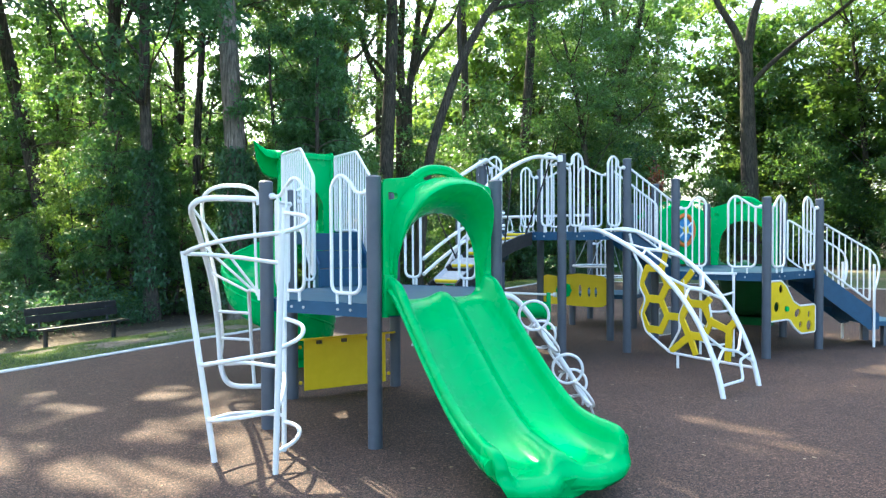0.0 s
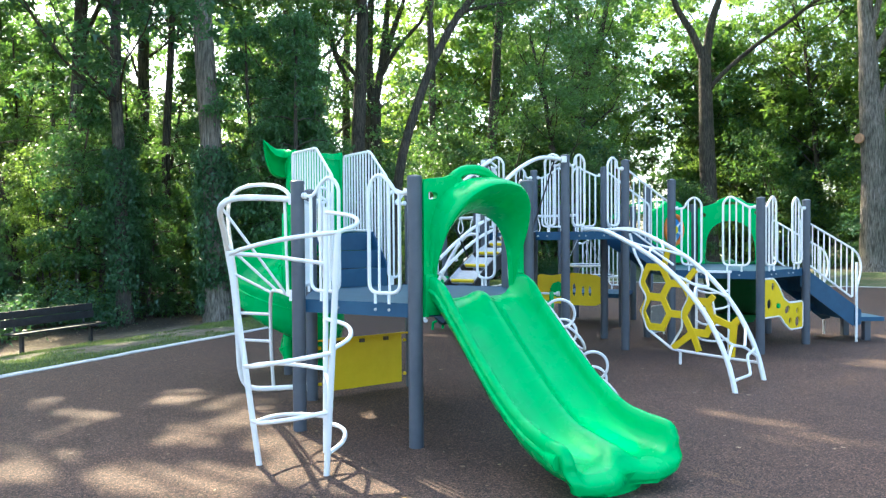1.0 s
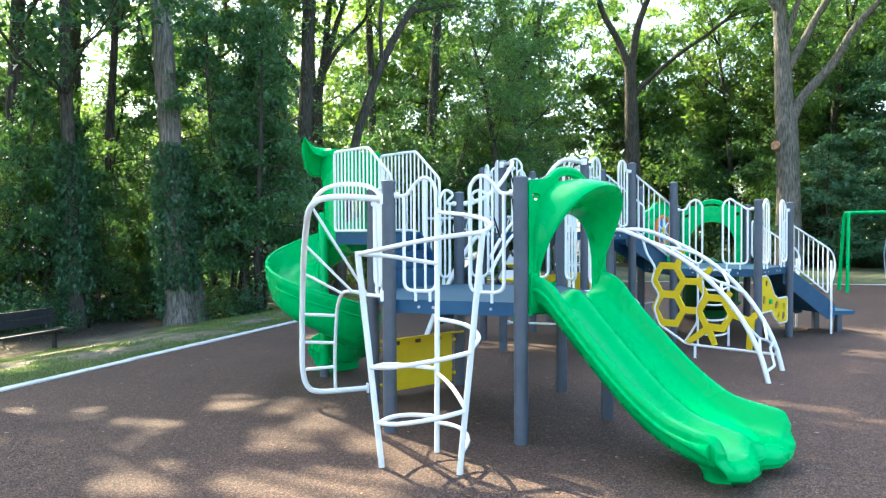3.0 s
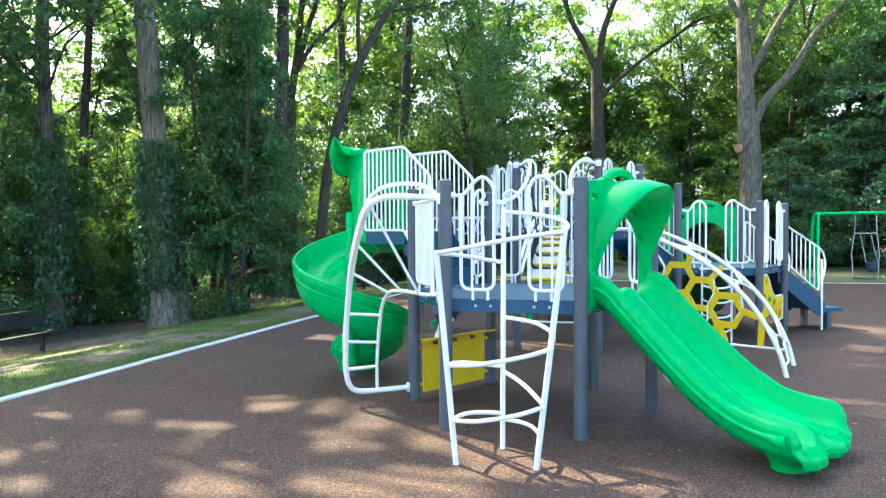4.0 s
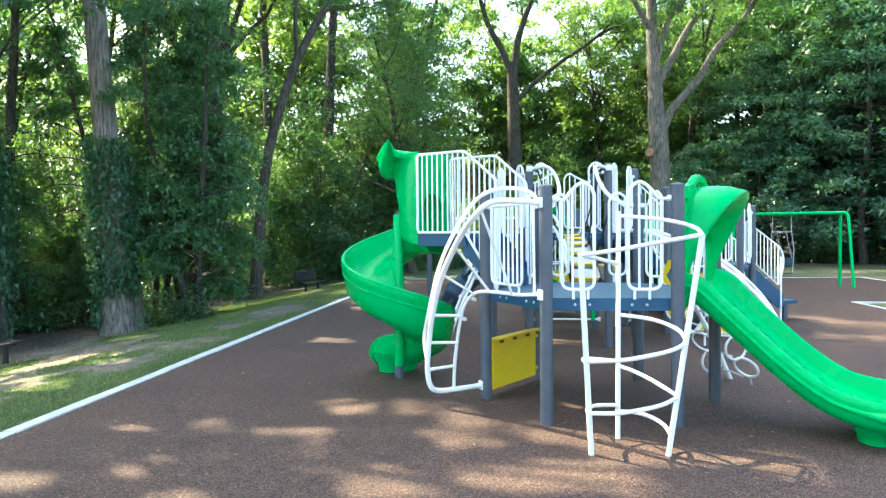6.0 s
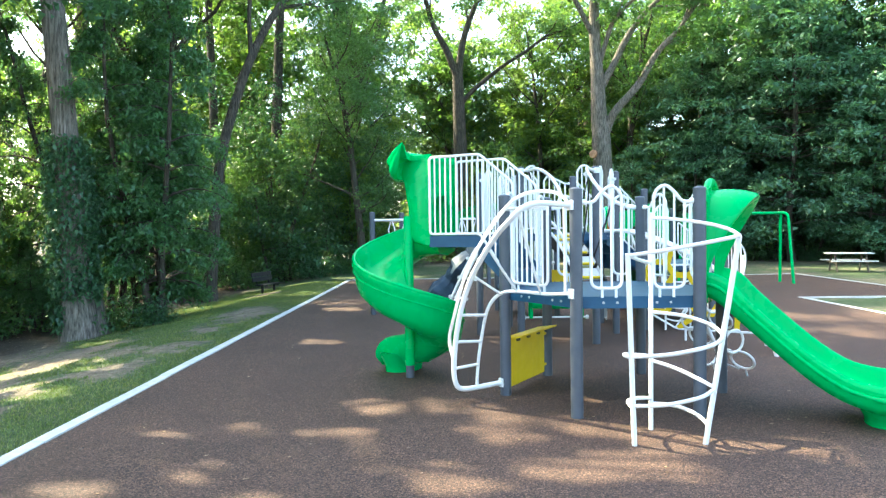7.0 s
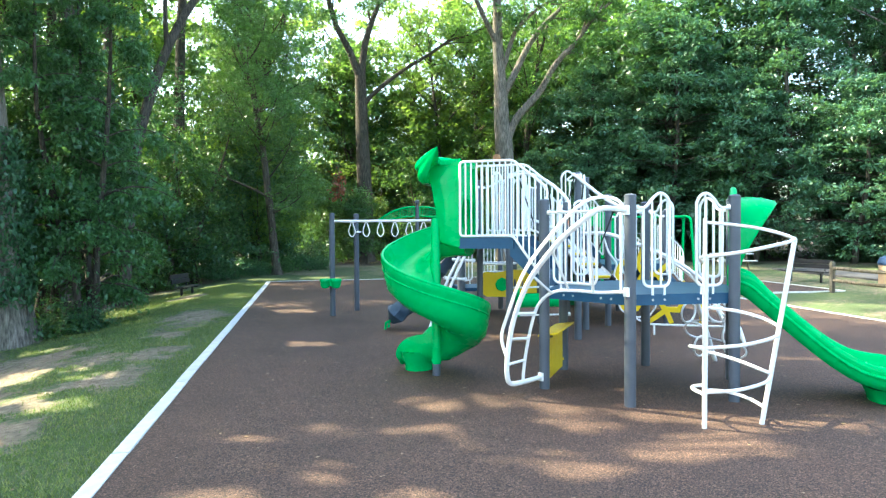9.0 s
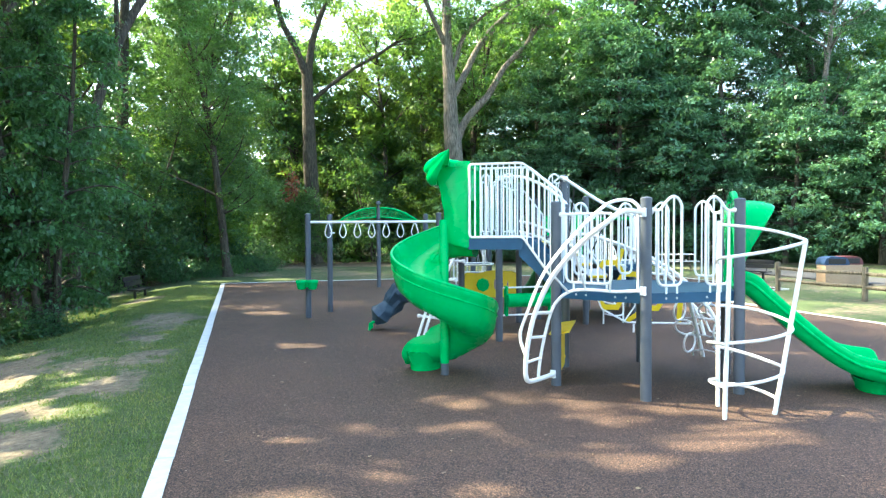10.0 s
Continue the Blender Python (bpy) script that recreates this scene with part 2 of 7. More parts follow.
def rounded(pts, radius=0.05, steps=4, closed=False):
    """The polyline with its corners rounded off."""
    p = [np.array(q, float) for q in pts]
    n = len(p)
    out = []
    for i in range(n):
        if not closed and i in (0, n - 1):
            out.append(p[i])
            continue
        a, b, c = p[i - 1], p[i], p[(i + 1) % n]
        la, lc = np.linalg.norm(a - b), np.linalg.norm(c - b)
        r = min(radius, la * 0.48, lc * 0.48)
        s, e = b + (a - b) / la * r, b + (c - b) / lc * r
        for k in range(steps + 1):
            u = k / steps
            out.append((1 - u) ** 2 * s + 2 * u * (1 - u) * b + u * u * e)
    return np.array(out)


def tube(pts, r, seg=8, closed=False):
    """A round bar along the points; r may vary from point to point."""
    p = np.asarray(pts, float)
    n = len(p)
    rr = np.full(n, r, float) if np.isscalar(r) else np.asarray(r, float)
    if closed:
        tan = np.roll(p, -1, 0) - np.roll(p, 1, 0)
    else:
        tan = np.gradient(p, axis=0)
    tan /= np.linalg.norm(tan, axis=1)[:, None] + 1e-12
    ref = np.array([0, 0, 1.0]) if abs(tan[0][2]) < 0.9 else np.array([1.0, 0, 0])
    nrm = np.cross(tan[0], ref)
    nrm /= np.linalg.norm(nrm)
    verts, faces = [], []
    ang = np.arange(seg) * 2 * np.pi / seg
    for i in range(n):
        nrm = nrm - tan[i] * (nrm @ tan[i])
        nrm /= np.linalg.norm(nrm)
        bi = np.cross(tan[i], nrm)
        verts.append(p[i] + rr[i] * (np.cos(ang)[:, None] * nrm + np.sin(ang)[:, None] * bi))
    for i in range(n if closed else n - 1):
        a, b = i * seg, ((i + 1) % n) * seg
        for k in range(seg):
            k2 = (k + 1) % seg
            faces.append((a + k, a + k2, b + k2, b + k))
    if not closed:
        faces.append(tuple(range(seg))[::-1])
        faces.append(tuple(range((n - 1) * seg, n * seg)))
    return np.concatenate(verts), faces


def loft(sections, loop=True, caps=True, ring=False):
    """Skin over rows of points; loop: each row closes on itself; ring: the last row joins the first."""
    s = np.asarray(sections, float)
    n, m = s.shape[:2]
    faces = []
    for i in range(n if ring else n - 1):
        a, b = i * m, ((i + 1) % n) * m
        for k in range(m if loop else m - 1):
            k2 = (k + 1) % m
            faces.append((a + k, a + k2, b + k2, b + k))
    if caps and loop and not ring:
        faces.append(tuple(range(m))[::-1])
        faces.append(tuple(range((n - 1) * m, n * m)))
    return s.reshape(-1, 3), faces


def from_bm(bm):
    bm.verts.index_update()
    geo = (np.array([v.co[:] for v in bm.verts]), [[v.index for v in f.verts] for f in bm.faces])
    bm.free()
    return geo


def box(lo, hi, bevel=0.0, turn=0.0, about=None):
    """A block between two corners, edges bevelled, turned (degrees) about a point."""
    bm = bmesh.new()
    bmesh.ops.create_cube(bm, size=1.0)
    lo, hi = np.array(lo, float), np.array(hi, float)
    for v in bm.verts:
        v.co = Vector((lo + hi) / 2 + np.array(v.co) * (hi - lo))
    if bevel:
        bmesh.ops.bevel(bm, geom=list(bm.edges), offset=bevel, segments=2, affect="EDGES", profile=0.7)
    v, f = from_bm(bm)
    return turned(v, f, turn, (lo + hi) / 2 if about is None else about) if turn else (v, f)


def turned(v, f, deg, about):
    c, s = math.cos(radians(deg)), math.sin(radians(deg))
    a = np.array(about, float)[:2]
    w = np.array(v, float)
    d = w[:, :2] - a
    w[:, 0], w[:, 1] = a[0] + c * d[:, 0] - s * d[:, 1], a[1] + s * d[:, 0] + c * d[:, 1]
    return w, f


def slab(outline, z0, z1):
    """A flat plate with upright edges over an outline (x, y)."""
    o = np.asarray(outline, float)
    n = len(o)
    v = np.concatenate([np.c_[o, np.full(n, z0)], np.c_[o, np.full(n, z1)]])
    f = [tuple(range(n))[::-1], tuple(range(n, 2 * n))] + [(i, (i + 1) % n, n + (i + 1) % n, n + i) for i in range(n)]
    return v, f


def board(outer, holes, origin, along, up, thick):
    """A cut board: outline and holes (s, z) in the plane of along and up, with thickness."""
    along, up, origin = (np.array(q, float) for q in (along, up, origin))
    along, up = along / np.linalg.norm(along), up / np.linalg.norm(up)
    nrm = np.cross(along, up)
    bm = bmesh.new()
    edges = []
    for line in (outer, *holes):
        vs = [bm.verts.new(Vector((q[0], q[1], 0))) for q in line]
        edges += [bm.edges.new((vs[i], vs[(i + 1) % len(vs)])) for i in range(len(vs))]
    bmesh.ops.triangle_fill(bm, use_beauty=True, use_dissolve=False, edges=edges)
    top = list(bm.faces)
    made = bmesh.ops.extrude_face_region(bm, geom=top)["geom"]
    for v in made:
        if isinstance(v, bmesh.types.BMVert):
            v.co.z += thick
    bmesh.ops.recalc_face_normals(bm, faces=list(bm.faces))
    v, f = from_bm(bm)
    w = origin + v[:, :1] * along + v[:, 1:2] * up + (v[:, 2:3] - thick / 2) * nrm
    return w, f


def disc_of(centre, r, h, seg=20, axis=(0, 0, 1)):
    a = Vector(axis).normalized()
    c = np.array(centre, float)
    ax = np.array(a)
    return tube([c, c + ax * h * 0.15, c + ax * h * 0.85, c + ax * h], [r * 0.94, r, r, r * 0.94], seg)


def ring_at(centre, r, thick, normal, seg=28):
    nrm = Vector(normal).normalized()
    u = np.array(nrm.orthogonal().normalized())
    w = np.cross(np.array(nrm), u)
    a = np.arange(seg) * 2 * np.pi / seg
    return tube(np.array(centre, float) + r * (np.cos(a)[:, None] * u + np.sin(a)[:, None] * w), thick, 8, True)


def P3(xy, z):
    return np.array([xy[0], xy[1], z], float)


def ellipse(cx, cz, rx, rz, n=16, tilt=0.0):
    a = np.arange(n) * 2 * np.pi / n
    x, y = rx * np.cos(a), rz * np.sin(a)
    c, s = math.cos(tilt), math.sin(tilt)
    return [(cx + c * p - s * q, cz + s * p + c * q) for p, q in zip(x, y)]

# ---- the ground: lawn, rubber surface, kerbs ----
DIR_A, DIR_B = np.array([0.5, 0.866]), np.array([0.866, -0.5])
RUBBER_EDGE = [(-16.46, -8.2), (4.0, 27.5), (19.4, 19.3), (14.75, 11.3), (11.0, 13.45), (7.3, 6.95), (-1.5, -8.2)]


def dist_to_line(p, a, b):
    a, b = np.array(a, float), np.array(b, float)
    d = b - a
    u = np.clip(((p - a) @ d) / (d @ d), 0, 1)
    return np.linalg.norm(p - (a + u[:, None] * d), axis=1)


def inside(p, poly):
    hit = np.zeros(len(p), bool)
    q = np.array(poly, float)
    for i in range(len(q)):
        a, b = q[i], q[(i + 1) % len(q)]
        if a[1] == b[1]:
            continue
        cross = ((p[:, 1] < a[1]) != (p[:, 1] < b[1])) & (p[:, 0] < a[0] + (p[:, 1] - a[1]) * (b[0] - a[0]) / (b[1] - a[1]))
        hit ^= cross
    return hit


# the edge of the woods, clockwise from the south-west
WOODS = [(-30, -20), (-20, -3.4), (-11.9, 10.8), (-7.0, 19.6), (-3.6, 25.6), (0.4, 30.6), (5.5, 34.2), (12, 36.5), (20, 33), (27, 28.5), (33, 20), (37, 8), (38, -10), (30, -26)]
KERB_N = np.array([-0.866, 0.5])


def fbm(x, y, scale, seed, octaves=4):
    """Layered noise from -1 to 1."""
    total, amp, norm = 0.0, 1.0, 0.0
    for k in range(octaves):
        total += amp * noise.noise(Vector((x * scale, y * scale, seed + 7.3 * k)))
        norm += amp
        amp, scale = amp * 0.55, scale * 2.1
    return total / norm


# bare trodden patches of the lawn: x, y, half-width
TRODDEN = [(-2.1, 18.9, 0.75), (-4.5, 14.4, 0.42), (-5.5, 14.75, 0.5), (-3.2, 17.3, 0.45), (-5.8, 12.7, 0.45), (-6.7, 12.2, 0.4), (-3.7, 16.4, 0.4), (-7.4, 10.6, 0.35), (-6.5, 14.9, 0.6), (-6.1, 16.6, 0.8), (-7.3, 13.2, 0.45), (-9.0, 14.8, 0.8), (-7.3, 18.2, 0.8), (0.0, 25.3, 0.5)]


def lie_of_land(p):
    """Height of the lawn and how bare it is, at rows of (x, y)."""
    edge = np.min([dist_to_line(p, RUBBER_EDGE[i], RUBBER_EDGE[(i + 1) % len(RUBBER_EDGE)]) for i in range(len(RUBBER_EDGE))], axis=0)
    rub = inside(p, RUBBER_EDGE)
    wood = ~inside(p, WOODS)
    into = np.min([dist_to_line(p, WOODS[i], WOODS[i + 1]) for i in range(len(WOODS) - 1)], axis=0)
    left = np.clip((p - np.array(RUBBER_EDGE[0])) @ KERB_N, 0, 40)
    fall = np.clip((left - 0.8) / 4.6, 0, 1)
    fall = fall * fall * (3 - 2 * fall) * 0.5
    swell = -np.abs(np.array([noise.noise(Vector((x * 0.13, y * 0.13, 3.0))) * 0.05 + noise.noise(Vector((x * 0.9, y * 0.9, 8.0))) * 0.02 for x, y in p]))
    z = np.where(rub, -0.04, -0.012 + np.clip(edge / 3.0, 0, 1) * swell - fall)
    worn = np.array([fbm(x * 0.85 + y * 0.2, y * 0.55, 0.55, 21.0) for x, y in p])
    trodden = np.zeros(len(p))
    for x, y, r in TRODDEN:
        d = p - [x, y]
        trodden = np.maximum(trodden, 1.1 * np.exp(-((d @ DIR_A) / (1.7 * r)) ** 2 - ((d @ DIR_B) / r) ** 2))
    broken = np.array([fbm(x, y, 1.3, 33.0) for x, y in p])
    trodden *= np.clip(0.85 + worn * 0.8 + broken * 1.9, 0.0, 1.5)
    bare = np.where(wood, 0.55, np.clip(0.50 - into * 0.30, 0, 0.5)) + np.where(rub, 0, trodden) + np.where(p[:, 0] > 7, 0.9, 0.12) * worn + np.where((p[:, 0] > 7) & ~rub, 0.22, 0.0) + np.where(wood, 0, 0.16) * broken
    return z, bare, rub, wood


def lawn():
    far = [-900, -500, -250, -120, -70]
    xs = np.array(far + list(np.arange(-50, -14, 1.4)) + list(np.arange(-14, 8, 0.3)) + list(np.arange(8, 52, 1.2)) + [60, 75, 120, 250, 500, 900])
    ys = np.array(far + list(np.arange(-50, 2, 1.5)) + list(np.arange(2, 33, 0.3)) + list(np.arange(33, 60, 1.4)) + [75, 120, 250, 500, 900])
    gx, gy = np.meshgrid(xs, ys)
    p = np.c_[gx.ravel(), gy.ravel()]
    z, bare, rub, wood = lie_of_land(p)
    n = len(xs)
    faces = [(j * n + i, j * n + i + 1, (j + 1) * n + i + 1, (j + 1) * n + i) for j in range(len(ys) - 1) for i in range(n - 1)]
    ob = structure("ground", (np.c_[p, z], faces), EARTH, "lawn with worn dirt patches running into leaf-strewn woodland floor", "ground", 180)
    ob.data.attributes.new("bare", "FLOAT", "POINT").data.foreach_set("value", bare.astype(np.float32))
    depth = np.min([dist_to_line(p, WOODS[i], WOODS[i + 1]) for i in range(len(WOODS) - 1)], axis=0) * np.where(wood, 1, -1)
    ragged = np.array([fbm(x, y, 0.45, 40.0) for x, y in p])
    shade_floor = np.clip((depth + ragged * 1.6 + 0.8) / 1.2, 0, 1)
    ob.data.attributes.new("wooded", "FLOAT", "POINT").data.foreach_set("value", shade_floor.astype(np.float32))
    return ob


lawn()
structure("play_surface", slab(RUBBER_EDGE, -0.15, 0.0), RUBBER, "brown poured rubber granule play surface dappled with shade", "ground")


def kerb(name, a, b, width=0.14, side=1):
    """A flush concrete edging in cast lengths with thin joints."""
    a, b = np.array(a, float), np.array(b, float)
    d = b - a
    length = np.linalg.norm(d)
    d /= length
    nrm = np.array([-d[1], d[0]]) * side
    ob = structure(name, slab([a, b, b + nrm * width, a + nrm * width][::side], -0.15, 0.002), ASPHALT, "narrow joint bed under the pale concrete edging", "kerb")
    step = 1.52
    rnd = random.Random(5)
    for i in range(math.ceil(length / step)):
        s0, s1 = i * step + 0.004, min((i + 1) * step, length) - 0.004
        o = [a + d * s0, a + d * s1, a + d * s1 + nrm * width, a + d * s0 + nrm * width]
        j = rnd.uniform(-0.004, 0.004)
        part("kerb_stone", slab([q + nrm * j for q in o][::side], -0.1, 0.016 + rnd.uniform(-0.003, 0.003)), CONCRETE, ob)
    return ob


for i, (name, k0, k1) in enumerate([("kerb_1", 0, 1), ("kerb_2", 1, 2), ("kerb_3", 2, 3), ("kerb_4", 3, 4), ("kerb_5", 4, 5), ("kerb_6", 5, 6)]):
    kerb(name, RUBBER_EDGE[k0], RUBBER_EDGE[k1], 0.14 if i == 0 else 0.10)

# ---- the play structure ----
P1, PA, PB, PC, PD, PE = (-1.955, 8.283), (-1.926, 7.056), (-0.857, 6.430), (0.215, 7.050), (0.220, 8.330), (-0.857, 8.920)
Q1, Q2, Q3, Q4, Q5, Q6 = (0.315, 11.130), (1.395, 10.517), (2.495, 11.230), (2.520, 12.450), (1.430, 13.080), (0.330, 12.420)
R1, R2, R3, R4, R5, R6 = (3.240, 11.270), (4.350, 10.656), (5.530, 11.487), (5.560, 12.740), (4.470, 13.370), (3.290, 12.520)


def unit(v):
    v = np.array(v, float)
    return v / np.linalg.norm(v)


def edge_frame(a, b):
    """Middle, along and outward directions of a platform's edge (corners run counter-clockwise from above)."""
    a, b = np.array(a, float), np.array(b, float)
    u = unit(b - a)
    return (a + b) / 2, u, np.array([u[1], -u[0]])


def post(parent, xy, top, r=0.0635):
    part("post", tube([P3(xy, -0.1), P3(xy, top - 0.03)], r, 20), GREY, parent)
    part("post_cap", tube([P3(xy, top - 0.035), P3(xy, top - 0.012), P3(xy, top - 0.002), P3(xy, top + 0.006)], [r + 0.003, r + 0.003, r * 0.8, r * 0.25], 20), GREY, parent, "moulded grey cap")


def platform(corners, z, tops, label):
    mid = np.mean(corners, axis=0)
    ob = thing("play_platform", (*mid, 0), label, "platform", "hexagonal platforms of the play structure")
    inner = [mid + (np.array(c) - mid) * 0.95 for c in corners]
    part("deck", slab(inner, z - 0.02, z), DECKTOP, ob, "perforated grey-blue coated deck")
    n = len(corners)
    for i in range(n):
        a, b = np.array(inner[i]), np.array(inner[(i + 1) % n])
        m, u, out = edge_frame(a, b)
        rim = part("deck_rim", slab([a, b, b + out * 0.02, a + out * 0.02], z - 0.118, z + 0.003), NAVY, ob, "navy coated edge plate")
        for s in (-0.34, -0.2, 0.2, 0.34):
            c = P3(m + u * s + out * 0.018, z - 0.06)
            part("bolt", disc_of(c, 0.014, 0.012, 8, (*out, 0)), STEEL, rim)
    for c, top in zip(corners, tops):
        post(ob, c, top)
    return ob


platform([P1, PA, PB, PC, PD, PE], 1.22, [2.31, 2.325, 2.32, 2.32, 2.32, 2.32], "hexagonal navy platform on six grey posts with perforated deck")
platform([Q1, Q2, Q3, Q4, Q5, Q6], 1.83, [2.93] * 6, "tall hexagonal navy platform on six grey posts")
platform([R1, R2, R3, R4, R5, R6], 1.22, [2.63, 2.32, 2.32, 2.32, 2.32, 2.63], "hexagonal navy platform with stairs down to the rubber")


def clamp(parent, xy, z, u):
    c = P3(np.array(xy) + np.array(u) * 0.062, z)
    part("clamp", disc_of(c, 0.03, 0.035, 10, (*u, 0)), WHITE, parent)


def guard(post_xy, toward, z, w=0.46, flat=False, clear=0.0):
    """A white tube guard panel beside an opening: humped top, rounded lower corner, thin pickets."""
    a = np.array(post_xy, float)
    u = unit(np.array(toward, float) - a)

    def at(s, h):
        return P3(a + u * s, z + h)

    ob = thing("guard_panel", at(0.15, 0), "white powder-coated tube guard panel with thin pickets on the platform edge", "railing", "white guard panels of the play structure")
    if flat:
        top = [(0.065, 0.93), (0.16, 0.93), (w, 0.93)]
        crest = lambda s: 0.93
    else:
        top = [(0.065, 0.96), (0.14, 0.955), (0.19, 0.975), (w - 0.20, 1.06), (w - 0.12, 1.115), (w - 0.05, 1.09), (w - 0.005, 1.02), (w, 0.95)]
        line = curve_through([(s, h, 0) for s, h in top], 6)
        crest = lambda s: float(np.interp(s, line[:, 0], line[:, 1]))
    path = curve_through([at(s, h) for s, h in top], 5) if not flat else np.array([at(s, h) for s, h in top])
    frame_line = rounded([at(0.15, crest(0.15)), at(0.15, 0.09), at(w, 0.09), at(w, crest(w) - (0 if flat else 0.0))], 0.09, 5)
    part("top_rail", tube(path, 0.0175, 10), WHITE, ob)
    part("frame", tube(frame_line, 0.0165, 10), WHITE, ob)
    n = max(2, round((w - 0.15) / 0.095))
    for i in range(1, n):
        s = 0.15 + (w - 0.15) * i / n
        part("picket", tube([at(s, 0.09), at(s, crest(s))], 0.012, 8), WHITE, ob)
    for s in (0.26, w - 0.06):
        part("foot", tube([at(s, -0.005), at(s, 0.09)], 0.014, 8), WHITE, ob)
    clamp(ob, a, z + (0.93 if flat else 0.96), u)
    return ob


# first platform
guard(PA, PB, 1.22)
guard(PB, PA, 1.22)
guard(P1, PA, 1.22, 0.78, True)
guard(PC, PD, 1.22, 0.44)
guard(PD, PC, 1.22, 0.44)
guard(PD, PE, 1.22, 0.36)
guard(PE, PD, 1.22, 0.36)
guard(PE, P1, 1.22, 0.30)
guard(P1, PE, 1.22, 0.26)
# tall platform
for a, b, w in ((Q2, Q3, 0.40), (Q3, Q2, 0.40), (Q1, Q2, 0.30), (Q2, Q1, 0.30), (Q6, Q1, 0.42), (Q1, Q6, 0.42), (Q5, Q6, 0.42), (Q6, Q5, 0.42), (Q4, Q5, 0.56), (Q5, Q4, 0.56)):
    guard(a, b, 1.83, w)
# third platform
for a, b, w in ((R1, R2, 0.44), (R2, R1, 0.52), (R2, R3, 0.46), (R3, R2, 0.46)):
    guard(a, b, 1.22, w)


# ---- double slide with its hood ----
# distance from the platform edge, height below it, wall height, ridge height, half-width
RUN = [(-0.03, 0.035, 0.20, 0.02, 0.49), (0.06, 0.028, 0.205, 0.07, 0.49), (0.15, -0.015, 0.20, 0.075, 0.49), (0.28, -0.12, 0.17, 0.065, 0.49), (0.55, -0.36, 0.16, 0.06, 0.495), (0.85, -0.62, 0.16, 0.06, 0.50),
       (1.08, -0.795, 0.17, 0.065, 0.505), (1.28, -0.91, 0.185, 0.08, 0.51), (1.48, -0.97, 0.20, 0.10, 0.53), (1.62, -0.99, 0.205, 0.10, 0.545), (1.74, -0.998, 0.20, 0.09, 0.55), (1.80, -1.005, 0.165, 0.07, 0.55), (1.825, -1.015, 0.075, 0.05, 0.548), (1.895, -1.06, 0.022, 0.015, 0.525), (1.905, -1.12, 0.01, 0.0, 0.48)]


def slide(a, b, z, label, mat=GREEN):
    """A double chute lofted along its run: rolled rims, two troughs with a ridge between, a blunt rounded lip."""
    m, u, out = edge_frame(a, b)
    ob = thing("slide", P3(m + out * 1.5, 0), label, "slide")
    line = curve_through(RUN_XYZ, 5)
    extra = curve_through([(q[2], q[3], q[4]) for q in RUN], 5)
    half_profile = [(1.0, 0.05), (1.035, 0.35), (1.05, 0.70), (1.045, 0.90), (1.015, 0.985), (0.975, 1.0), (0.935, 0.95), (0.905, 0.80), (0.885, 0.60), (0.86, 0.38), (0.82, 0.19), (0.76, 0.07), (0.68, 0.01), (0.56, -0.02), (0.42, -0.025), (0.30, -0.01)]
    secs, rims = [], []
    for i, ((s, h, _), (wall, ridge, half)) in enumerate(zip(line, extra)):
        j0, j1 = max(i - 1, 0), min(i + 1, len(line) - 1)
        ang = math.atan2(line[j1][1] - line[j0][1], line[j1][0] - line[j0][0])
        ang = max(ang, -0.70)
        late = min(1.0, max(0.0, (s - 1.42) / 0.40)) if i < len(line) - 6 else 1.0
        prof = [(-x * half, q * wall) for x, q in half_profile]
        prof += [(-0.22 * half, ridge * 0.18), (-0.15 * half, ridge * 0.55), (-0.08 * half, ridge * 0.90), (0.0, ridge), (0.08 * half, ridge * 0.90), (0.15 * half, ridge * 0.55), (0.22 * half, ridge * 0.18)]
        prof += [(x * half, q * wall) for x, q in reversed(half_profile)]
        prof += [(0.92 * half, -0.055), (0.5 * half, -0.065), (0.0, -0.05), (-0.5 * half, -0.065), (-0.92 * half, -0.055)]
        ax, az = -math.sin(ang), math.cos(ang)
        row = []
        for x, q in prof:
            pull = late * (0.065 * abs(x / half) ** 4 + 0.10 * math.exp(-(x / 0.12) ** 2))
            row.append(P3(m + out * (s + ax * q - pull) + u * x, z + h + az * q))
        secs.append(row)
        rims.append((s, h, ang, wall, half))
    part("chute", loft(secs), mat, ob, "", 110)
    for side in (-1, 1):
        ledge = []
        for i, (s, h, ang, wall, half) in enumerate(rims[4:50]):
            grow = 0.022 + 0.026 * max(0.0, (i - 33) / 10) ** 2
            up, hi = wall * 0.42, 0.020 + 0.024 * max(0.0, (i - 33) / 10) ** 2
            ledge.append([P3(m + out * (s - math.sin(ang) * (up + dz)) + u * side * (half * 1.03 + dx), z + h + math.cos(ang) * (up + dz)) for dx, dz in ((-0.01, hi), (grow * 0.7, hi * 0.9), (grow, hi * 0.4), (grow, -hi * 0.4), (grow * 0.7, -hi * 0.9), (-0.01, -hi))])
        part("side_flange", loft(ledge), mat, ob, "", 60)
    foot = []
    for w, zf in ((0.37, z - 1.06), (0.345, z - 1.10), (0.31, z - 1.15), (0.285, z - 1.19), (0.28, z - 1.23)):
        c = m + out * 1.60
        foot.append([P3(c + u * (1.12 * w * math.cos(q)) + out * (0.62 * w * math.sin(q)), zf) for q in np.arange(28) * 2 * np.pi / 28])
    part("exit_foot", loft(foot), mat, ob)
    part("foot_pin", tube([P3(m + out * 1.66 - u * 0.18, -0.03), P3(m + out * 1.66 - u * 0.18, 0.05)], 0.03, 10), mat, ob)
